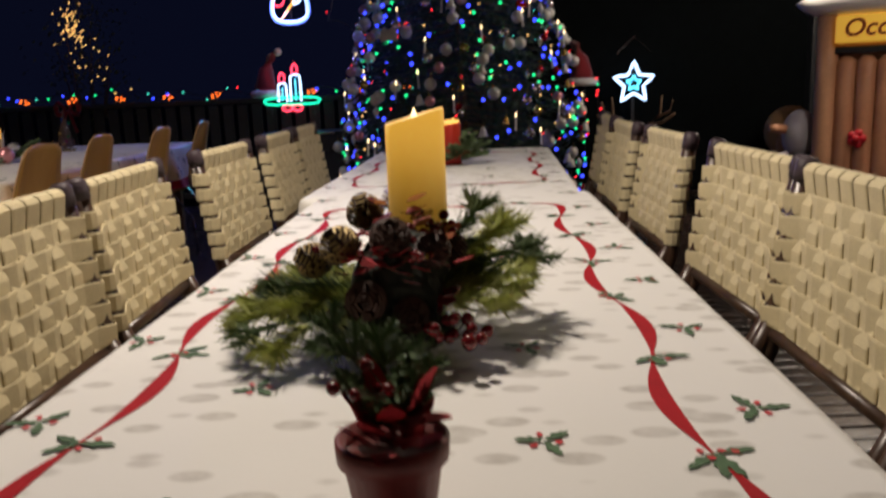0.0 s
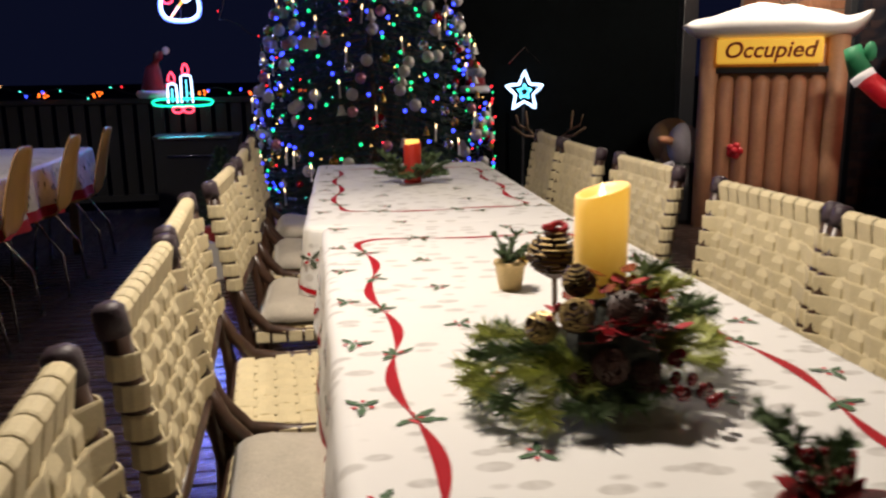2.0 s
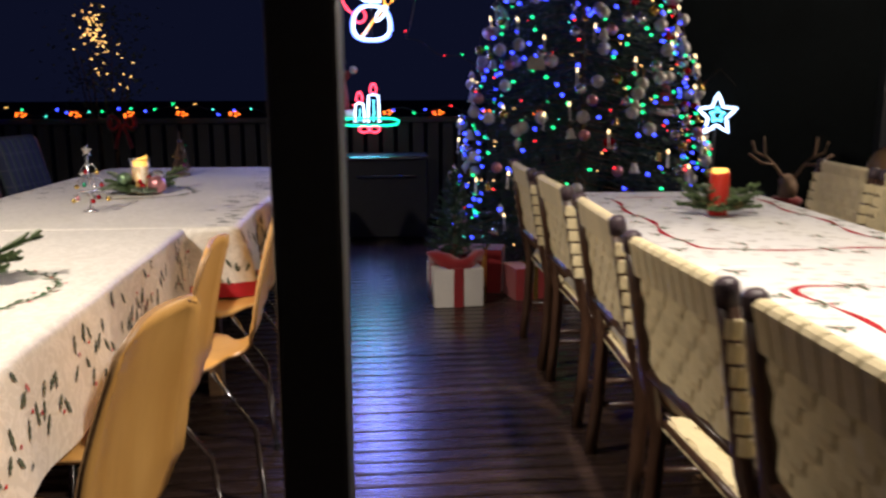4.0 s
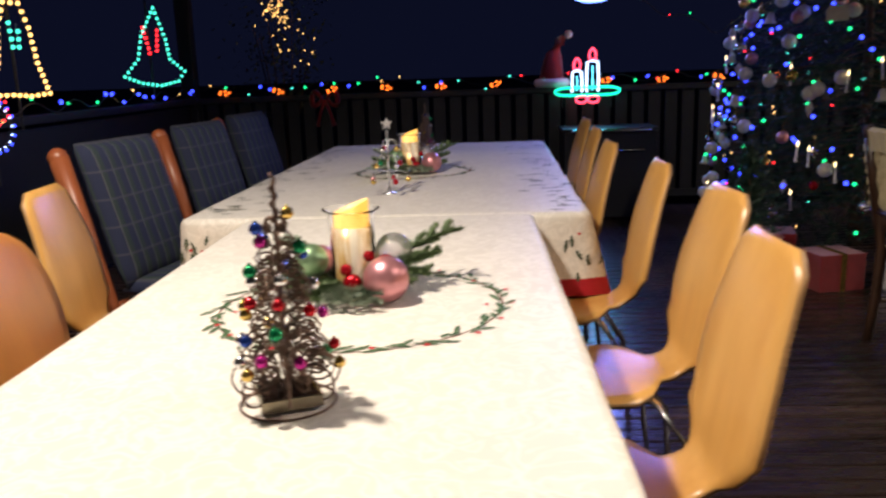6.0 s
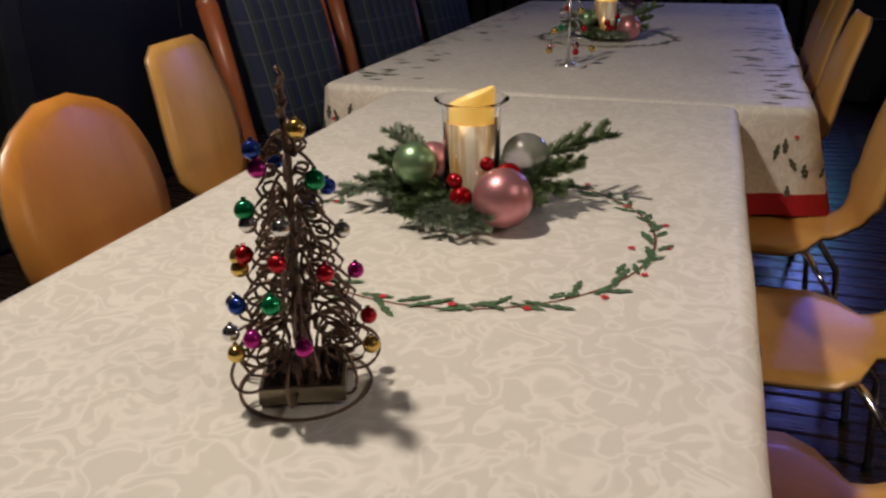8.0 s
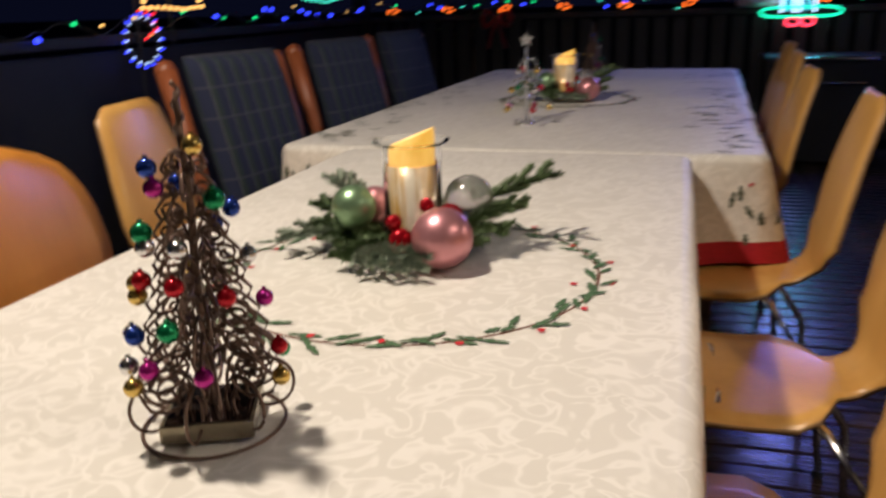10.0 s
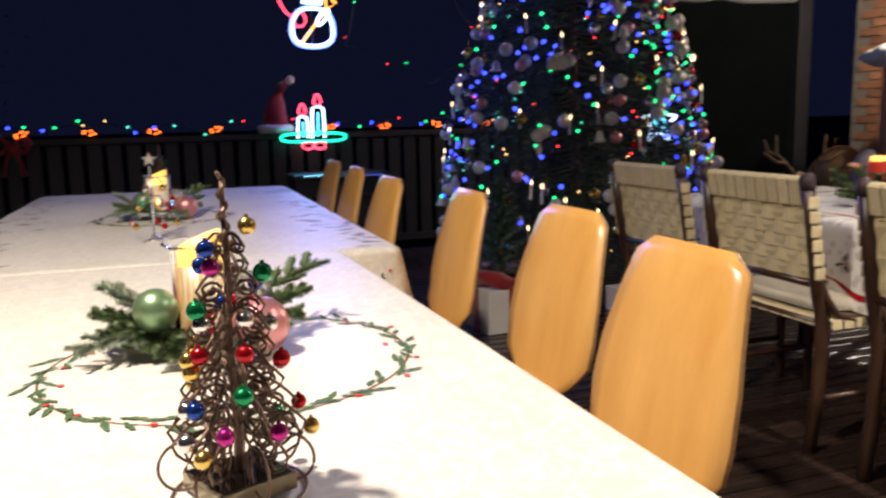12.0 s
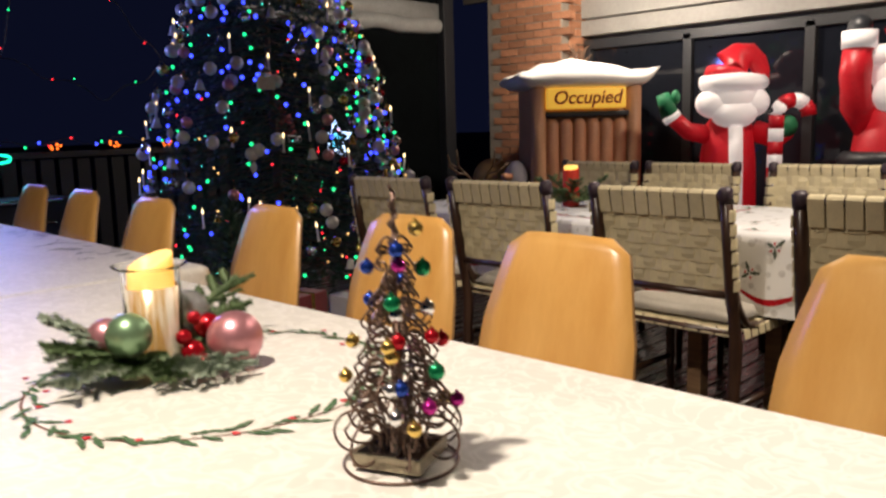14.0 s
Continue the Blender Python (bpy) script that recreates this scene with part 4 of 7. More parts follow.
# ---- shapes shared by the decorations ----
def needles(bm, p0, p1, count, length, width, rng, flat=0.5, droop=0.0, start=0.08):
    """Needles along a twig from p0 to p1."""
    p0, p1 = Vector(p0), Vector(p1)
    d = (p1 - p0).normalized()
    side = d.cross(Vector((0, 0, 1)))
    side = side.normalized() if side.length > 1e-3 else Vector((1, 0, 0))
    up = side.cross(d)
    for k in range(count):
        t = start + (1 - start) * k / count
        p = p0.lerp(p1, t)
        a = rng.uniform(0, math.tau)
        out = side * math.cos(a) + up * math.sin(a) * flat
        ln = length * rng.uniform(0.75, 1.15) * (1 - 0.35 * t)
        tip = p + (d * rng.uniform(0.45, 0.9) + out).normalized() * ln - Vector((0, 0, droop * ln))
        w = d.cross(out).normalized() * width if d.cross(out).length > 1e-4 else up * width
        bm.faces.new([bm.verts.new(q) for q in (p - w, p + w, tip)])


def fir_branch(parent, start, end, rng, material, name="fir_branch", needle=0.020, side_twigs=4, width=0.0016, dens=1.0):
    """A flat fir branch: twig with side twigs, all covered with needles, one mesh."""
    b2 = bmesh.new()
    s, e = Vector(start), Vector(end)
    ln = (e - s).length
    d = (e - s).normalized()
    side = d.cross(Vector((0, 0, 1))).normalized()
    n0 = len(b2.faces)
    mid = s.lerp(e, 0.5) + Vector((0, 0, 0.08 * ln))
    tube(b2, [s, mid, e], 0.0022, 5, taper=lambda t: 1 - 0.7 * t)
    twig_faces = len(b2.faces)
    needles(b2, s, mid, int(190 * dens), needle, width, rng)
    needles(b2, mid, e, int(190 * dens), needle, width, rng, start=0.0)
    for k in range(side_twigs):
        t = 0.25 + 0.6 * k / max(1, side_twigs - 1)
        p = s.lerp(mid, t * 2) if t < 0.5 else mid.lerp(e, t * 2 - 1)
        for sg in (-1, 1):
            q = p + (d * 0.8 + side * sg * 0.75 + Vector((0, 0, rng.uniform(-0.1, 0.15)))).normalized() * ln * 0.42 * (1.1 - 0.6 * t)
            needles(b2, p, q, int(110 * dens), needle * 0.85, width, rng)
    b2.faces.ensure_lookup_table()
    for f in b2.faces[:twig_faces]:
        f.material_index = 1
    return part(name, b2, [material, M_TWIG], parent)


def pine_cone(parent, at, r, h, rng, tilt=(0, 0, 0), tips=True):
    b2 = bmesh.new()
    m = pose(*at, *tilt)
    rows = 9
    ball(b2, r * 0.55, (0, 0, h * 0.45), 8, 6, (1, 1, h / (1.15 * r)))
    for f in b2.faces:
        f.material_index = 0
    for j in range(rows):
        z = h * (0.04 + 0.90 * j / rows)
        rr = r * math.sin(math.pi * (0.16 + 0.80 * (j + 0.5) / rows)) ** 0.7
        n = max(5, int(11 * rr / r))
        for i in range(n):
            a = math.tau * (i + 0.5 * (j % 2)) / n + rng.uniform(-0.1, 0.1)
            c, s = Vector((math.cos(a), math.sin(a), 0)), Vector((-math.sin(a), math.cos(a), 0))
            base = c * rr * 0.35 + Vector((0, 0, z))
            tip = c * rr + Vector((0, 0, z + 0.16 * h))
            w = s * r * 0.26
            vs = [b2.verts.new(q) for q in (base - w * 0.4, base + w * 0.4, tip + w, tip + c * r * 0.06, tip - w)]
            b2.faces.new(vs)
            f = b2.faces.new([b2.verts.new(q) for q in (tip - w + Vector((0, 0, 0.0008)), tip + w + Vector((0, 0, 0.0008)), tip + w * 0.8 - c * r * 0.12 + Vector((0, 0, 0.003)), tip - w * 0.8 - c * r * 0.12 + Vector((0, 0, 0.003)))])
            f.material_index = 1 if tips else 0
    bmesh.ops.transform(b2, matrix=m, verts=b2.verts[:])
    return part("pine_cone", b2, [M_CONE, M_CONETIP], parent, "brown pine cone")


BERRY_MESH = {}


def berries(parent, at, n, r, spread, rng):
    """Berries on thin stalks round a place, each one by itself."""
    stalks = bmesh.new()
    for _ in range(n):
        p = Vector(at) + Vector((rng.gauss(0, spread), rng.gauss(0, spread), abs(rng.gauss(0, spread * 0.7))))
        size = round(r * rng.uniform(0.75, 1.1), 3)
        if size not in BERRY_MESH:
            b2 = bmesh.new()
            ball(b2, size, (0, 0, 0), 8, 6)
            o = part("berry", b2, M_BERRY, parent, "dark red berry", True)
            BERRY_MESH[size] = o.data
        else:
            o = new("berry", BERRY_MESH[size])
            o.parent = parent
            o["label"] = "dark red berry"
        o.location = p
        tube(stalks, [at, p], 0.0007, 4, caps=False)
    part("stalk", stalks, M_TWIG, parent)


def pillar(parent, r, h, material, slant, at=(0, 0, 0), flame=True):
    """A pillar candle whose rim slants; a small flame-shaped bulb stands in the hollow."""
    b2 = bmesh.new()
    n = 36
    rim = lambda a: h - slant * (0.5 - 0.5 * math.cos(a))
    rings = []
    for rr, f in ((r * 0.96, None), (r, 0.01), (r, 0.3), (r, 0.62), (r, 0.9), (r, 0.985)):
        rings.append([b2.verts.new((rr * math.cos(math.tau * k / n), rr * math.sin(math.tau * k / n), 0 if f is None else f * rim(math.tau * k / n))) for k in range(n)])
    for rr, dz in ((r * 0.965, 0.0), (r * 0.90, 0.0), (r * 0.80, -0.010), (r * 0.45, -0.018)):
        rings.append([b2.verts.new((rr * math.cos(math.tau * k / n), rr * math.sin(math.tau * k / n), rim(math.tau * k / n) + dz - slant * 0.25 * (1 - rr / r))) for k in range(n)])
    for q, w in zip(rings, rings[1:]):
        for k in range(n):
            b2.faces.new((q[k], q[(k + 1) % n], w[(k + 1) % n], w[k]))
    b2.faces.new(rings[-1])
    b2.faces.new(rings[0][::-1])
    c = part("candle", b2, material, parent, "lit pillar candle", True)
    c.location = at
    if flame:
        b2 = bmesh.new()
        lathe(b2, [(0, 0), (0.0045, 0.004), (0.0055, 0.010), (0.003, 0.020), (0, 0.028)], (0, 0, h - slant * 0.5 - 0.016), 10)
        f = part("flame_bulb", b2, G_FLAME, c, "glowing flame-shaped bulb", True)
    return c


def bauble(name, r, material, label, group, cap=True, shape=0):
    root = thing(name, label, "ornament", None, group)
    b2 = bmesh.new()
    if shape == 0:
        ball(b2, r, (0, 0, 0), 18, 12)
    elif shape == 1:      # drop
        lathe(b2, [(0, -2.1 * r), (0.25 * r, -1.4 * r), (0.75 * r, -0.4 * r), (0.8 * r, 0.1 * r), (0.5 * r, 0.7 * r), (0.15 * r, 1.2 * r), (0, 1.4 * r)], (0, 0, 0), 14)
    else:                 # bell
        lathe(b2, [(0, 0.9 * r), (0.4 * r, 0.8 * r), (0.62 * r, 0.1 * r), (0.75 * r, -0.5 * r), (1.05 * r, -0.9 * r), (0.95 * r, -0.92 * r), (0.6 * r, -0.4 * r), (0, 0.5 * r)], (0, 0, 0), 14)
    part("globe", b2, material, root, smooth=True)
    if cap:
        b2 = bmesh.new()
        top = {0: r, 1: 1.35 * r, 2: 0.88 * r}[shape]
        lathe(b2, [(0.0, top - 0.004), (0.18 * r, top - 0.004), (0.18 * r, top + 0.006), (0, top + 0.006)], (0, 0, 0), 10)
        tube(b2, [(0, 0, top + 0.005), (0.002, 0, top + 0.03), (0, 0.001, top + 0.055)], 0.0008, 4)
        part("cap", b2, SHINY["gold"], root, "gold cap with hanging thread")
    return root


# ---- things on the table with the woven chairs ----
rng = random.Random(21)
arr = thing("centrepiece", "table centrepiece of fir, pine cones, berries and a candle", "centrepiece", pose(0.0, 1.22, TZ))
b2 = bmesh.new()
lathe(b2, [(0, 0.001), (0.055, 0.001), (0.066, 0.02), (0.068, 0.035), (0.05, 0.04), (0, 0.042)], (0, 0, 0), 20)
part("bowl", b2, M_POST, arr, "low black bowl", True)
b2 = bmesh.new()
ball(b2, 0.072, (0.0, 0.0, 0.080), 18, 12, (0.95, 1.15, 1.10))
for v in b2.verts:
    v.co += Vector((noise.noise(v.co * 45), noise.noise(v.co * 45 + Vector((7, 0, 0))), noise.noise(v.co * 45 + Vector((0, 7, 0))))) * 0.012
part("moss", b2, mat("dark_moss", (0.020, 0.022, 0.016), 0.95, vary=0.5, scale=60, bump=0.8, bscale=120), arr, "dark dried moss")
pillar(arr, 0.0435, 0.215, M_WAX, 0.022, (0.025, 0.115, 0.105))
for at, r, h, tilt, tips in (((-0.045, -0.030, 0.125), 0.040, 0.070, (35, -30, 0), True), ((0.010, -0.045, 0.135), 0.040, 0.070, (40, 5, 0), False), ((-0.02, 0.030, 0.150), 0.040, 0.070, (10, -15, 0), True),
                             ((0.050, -0.02, 0.110), 0.038, 0.075, (30, 35, 0), False), ((-0.075, 0.0, 0.105), 0.038, 0.070, (20, -60, 0), True), ((0.065, 0.03, 0.10), 0.036, 0.07, (0, 55, 0), False),
                             ((-0.02, -0.065, 0.075), 0.040, 0.065, (80, -10, 0), False), ((0.035, -0.06, 0.055), 0.036, 0.060, (85, 15, 0), False), ((-0.055, -0.05, 0.045), 0.034, 0.060, (80, -35, 0), False)):
    pine_cone(arr, (at[0] - 0.018, at[1], at[2] + 0.006), r * 0.66, h * 0.74, rng, tilt, tips)
for k, (a, ln, zz, m) in enumerate([(168, .20, .005, 1), (180, .22, -.005, 1), (193, .23, -.010, 1), (206, .23, -.020, 1), (222, .22, -.025, 1), (150, .20, .02, 1), (186, .18, .03, 1), (212, .18, .015, 1), (240, .18, -.02, 0), (134, .20, .01, 0),
                                    (35, .20, .09, 1), (48, .23, .07, 1), (20, .20, .06, 1), (8, .18, .03, 1), (-12, .17, .02, 1), (60, .20, .04, 0), (-30, .16, .01, 1), (28, .24, .03, 0), (42, .16, .12, 1), (300, .10, -.02, 0), (262, .15, -.02, 0)]):
    a = radians(a)
    c, s = math.cos(a), math.sin(a)
    fir_branch(arr, (0.045 * c, 0.05 * s + 0.02, 0.065), (ln * c, ln * s * 0.95 + 0.02, 0.055 + zz), rng, M_NEEDLE_Y if m and k % 3 else M_NEEDLE, needle=0.046, side_twigs=2, width=0.0020, dens=0.55)
berries(arr, (0.070, -0.10, 0.040), 16, 0.009, 0.022, rng)
berries(arr, (0.0, -0.060, 0.135), 14, 0.0065, 0.022, rng)
berries(arr, (0.06, 0.05, 0.14), 12, 0.008, 0.02, rng)
berries(arr, (-0.08, 0.0, 0.13), 9, 0.008, 0.015, rng)
for k in range(44):
    b2 = bmesh.new()
    a, c = rng.uniform(0, 6.28), Vector((rng.uniform(-0.07, 0.075), rng.uniform(-0.10, 0.06), 0.0))
    c.z = 0.190 - 8.0 * (c.x ** 2 + c.y ** 2) + rng.uniform(-0.02, 0.012)
    d = Vector((math.cos(a), math.sin(a), 0.35))
    w = Vector((-math.sin(a), math.cos(a), 0)) * 0.013
    q = [c, c + d * 0.010 + w, c + d * 0.022 + w * 0.7, c + d * 0.030, c + d * 0.022 - w * 0.7, c + d * 0.010 - w]
    top = [b2.verts.new(v) for v in q]
    b2.faces.new(top)
    low = [b2.verts.new(v - Vector((0, 0, 0.0012))) for v in q]
    b2.faces.new(low[::-1])
    for i in range(6):
        b2.faces.new((top[i], low[i], low[(i + 1) % 6], top[(i + 1) % 6]))
    part("petal", b2, M_REDLEAF if k % 3 == 0 else M_BERRY, arr, "dark red silk petal")

plant = thing("potted_plant", "small red-brown pot with red leaves and fir sprigs", "potted plant", pose(0.018, 0.735, TZ))
b2 = bmesh.new()
lathe(b2, [(0, 0.0), (0.030, 0.0), (0.040, 0.062), (0.045, 0.063), (0.046, 0.080), (0.041, 0.081), (0.039, 0.07), (0, 0.068)], (0, 0, 0), 24)
part("pot", b2, M_REDPOT, plant, "red-brown flower pot", True)
for k in range(20):
    b2 = bmesh.new()
    a = k * 2.4
    tilt = 0.25 + 1.1 * (k % 5) / 5
    c = Vector((0.012 * math.cos(a), 0.012 * math.sin(a), 0.072 + 0.012 * (k % 3)))
    d = Vector((math.cos(a) * math.cos(tilt), math.sin(a) * math.cos(tilt), math.sin(tilt)))
    w = Vector((-math.sin(a), math.cos(a), 0)) * 0.012
    ln = rng.uniform(0.032, 0.05)
    nr = d.cross(w).normalized() * 0.001
    q = [c, c + d * ln * 0.4 + w, c + d * ln * 0.75 + w * 0.6, c + d * ln, c + d * ln * 0.75 - w * 0.6, c + d * ln * 0.4 - w]
    b2.faces.new([b2.verts.new(v + nr) for v in q])
    b2.faces.new([b2.verts.new(v - nr) for v in q[::-1]])
    part("leaf", b2, M_REDLEAF, plant)
for k in range(5):
    a = k * 1.25 + 0.4
    fir_branch(plant, (0.0, 0.01, 0.08), (0.045 * math.cos(a) - 0.01, 0.035 * math.sin(a) + 0.03, 0.125 + 0.022 * (k % 3)), rng, M_NEEDLE, needle=0.020, side_twigs=3, dens=0.6)
berries(plant, (0.0, 0.0, 0.115), 6, 0.006, 0.02, rng)

top = thing("cone_topiary", "pine cone standing on a twig stem with red ribbon", "ornament", pose(0.010, 1.520, TZ))
b2 = bmesh.new()
lathe(b2, [(0, 0), (0.03, 0), (0.03, 0.012), (0.01, 0.016), (0, 0.016)], (0, 0, 0), 14)
part("foot", b2, M_TWIG, top)
b2 = bmesh.new()
tube(b2, [(0, 0, 0.012), (0.002, 0, 0.07), (0, 0, 0.14)], 0.005, 6)
part("stem", b2, M_TWIG, top)
pine_cone(top, (0, 0, 0.115), 0.052, 0.088, rng)
b2 = bmesh.new()
tube(b2, arc(18, lambda t: (0.02 * math.cos(t * 6.28), 0.012 * math.sin(t * 12.56), 0.214 + 0.006 * math.sin(t * 6.28))), 0.006, 6)
part("bow", b2, M_REDLEAF, top, "red bow", True)

gp = thing("gold_pot_plant", "small gold pot with a green sprig and gold bow", "potted plant", pose(0.025, 1.875, TZ))
b2 = bmesh.new()
lathe(b2, [(0, 0), (0.026, 0), (0.036, 0.058), (0.039, 0.059), (0.039, 0.068), (0.034, 0.068), (0.033, 0.06), (0, 0.058)], (0, 0, 0), 22)
part("pot", b2, M_GOLDPOT, gp, "gold flower pot", True)
for k in range(7):
    a = k * 0.9
    fir_branch(gp, (0, 0, 0.058), (0.038 * math.cos(a), 0.038 * math.sin(a), 0.095 + 0.035 * (k % 2)), rng, M_NEEDLE, needle=0.014, side_twigs=2, dens=0.4)
b2 = bmesh.new()
for sg in (-1, 1):
    ball(b2, 0.014, (0.03 + 0.0, 0.014 * sg - 0.01, 0.075), 8, 6, (0.6, 1, 0.7))
part("bow", b2, SHINY["gold"], gp, "gold bow", True)

rc2 = thing("candle_ring", "red lit candle in a ring of fir and small cones", "centrepiece", pose(0.103, 3.80, TZ))
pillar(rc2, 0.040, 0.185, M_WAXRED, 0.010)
b2 = bmesh.new()
lathe(b2, [(0, 0.175), (0.033, 0.176), (0.034, 0.192), (0.030, 0.197), (0.020, 0.183), (0, 0.181)], (0, 0, 0), 20)
part("glowing_rim", b2, mat("lit_wax_rim", (0.8, 0.5, 0.2), 0.5, vary=0, glow=(1.0, 0.55, 0.10), power=1.6), rc2, "glowing yellow wax rim", True)
for k in range(14):
    a = k * math.tau / 14
    fir_branch(rc2, (0.045 * math.cos(a), 0.045 * math.sin(a), 0.02), (0.165 * math.cos(a + 0.3), 0.165 * math.sin(a + 0.3), 0.045 + 0.045 * (k % 3)), rng, M_NEEDLE, needle=0.028, side_twigs=3, dens=0.9)
for k in range(4):
    a = k * 1.6 + 4
    pine_cone(rc2, (0.085 * math.cos(a), 0.085 * math.sin(a), 0.025), 0.022, 0.035, rng)

# ---- things on the table with the plywood chairs ----


M_PEARL = mat("grey_clear_glass", (0.80, 0.78, 0.80), 0.12, vary=0.05, trans=0.80, coat=0.6)


def glass_centrepiece(m, label):
    r2 = random.Random(5)
    root = thing("candle_centrepiece", label, "centrepiece", m, "candle centrepieces")
    b2 = bmesh.new()
    lathe(b2, [(0, 0.001), (0.046, 0.001), (0.048, 0.004), (0.0485, 0.168), (0.062, 0.176), (0.062, 0.1775), (0.0470, 0.1695), (0.0465, 0.006), (0, 0.005)], (0, 0, 0), 32)
    bmesh.ops.recalc_face_normals(b2, faces=b2.faces[:])
    g = part("glass", b2, M_VASE, root, "clear glass hurricane vase", True)
    g.visible_shadow = False
    b2 = bmesh.new()
    lathe(b2, [(0.0440, 0.008), (0.0442, 0.140), (0.0430, 0.140), (0.0428, 0.008)], (0, 0, 0), 32)
    part("gold_lining", b2, M_MERC, root, "mirror-gold lower lining", True)
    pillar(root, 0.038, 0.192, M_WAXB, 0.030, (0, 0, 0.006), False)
    for k, (a, ln, z, fr) in enumerate([(178, .20, .05, 0), (165, .19, .09, 1), (195, .19, .03, 0), (212, .18, .02, 0), (225, .16, .015, 0), (250, .20, .012, 0), (268, .22, .012, 1), (285, .23, .01, 1), (300, .17, .015, 0), (330, .17, .02, 0), (350, .19, .03, 0), (5, .21, .06, 0), (22, .27, .10, 0), (40, .21, .03, 0), (150, .19, .02, 1), (125, .17, .02, 0), (95, .16, .03, 0), (65, .17, .02, 0), (205, .25, .02, 1), (320, .14, .01, 0), (240, .13, .03, 0)]):
        a = radians(a)
        c, s = math.cos(a), math.sin(a)
        ln *= 0.86
        fir_branch(root, (0.05 * c, 0.05 * s, 0.02), (ln * c, ln * s, 0.012 + z), r2, M_NEEDLE_F if fr else M_NEEDLE, needle=0.022, side_twigs=4, width=0.0021, dens=1.15)
    for col, r, p in (("pink", 0.047, (0.083, -0.118, 0.050)), ("green", 0.036, (-0.077, -0.070, 0.080)), ("pink", 0.032, (-0.075, 0.02, 0.062)),
                      ("red", 0.023, (0.075, -0.045, 0.062)), ("red", 0.019, (0.012, -0.105, 0.040)), ("red", 0.013, (0.0, -0.10, 0.066)), ("red", 0.014, (0.018, -0.13, 0.026)), ("red", 0.012, (0.042, -0.06, 0.085))):
        b2 = bmesh.new()
        ball(b2, r, (0, 0, 0), 24, 16)
        o = part("bauble", b2, SHINY[col], root, col + " satin bauble", True)
        o.location = p
    b2 = bmesh.new()
    ball(b2, 0.043, (0, 0, 0), 24, 16)
    o = part("bauble", b2, M_PEARL, root, "clear grey glass bauble", True)
    o.location = (0.084, 0.043, 0.070)
    return root


glass_centrepiece(pose(-2.540, 2.80, TZ + 0.003), "lit candle in glass with baubles and fir branches")
glass_centrepiece(pose(-2.585, 4.95, TZ - 0.003, 0, 0, 12), "lit candle in glass with baubles on the far cloth")


M_TRAY = mat("dark_mirror_tray", (0.20, 0.17, 0.16), 0.08, 0.95, vary=0.1, scale=20)


def wire_radius(z):
    """Outer radius of the wire cone at a height."""
    return 0.060 * max(0.0, 1 - (z - 0.05) / 0.25) ** 1.1 + 0.014


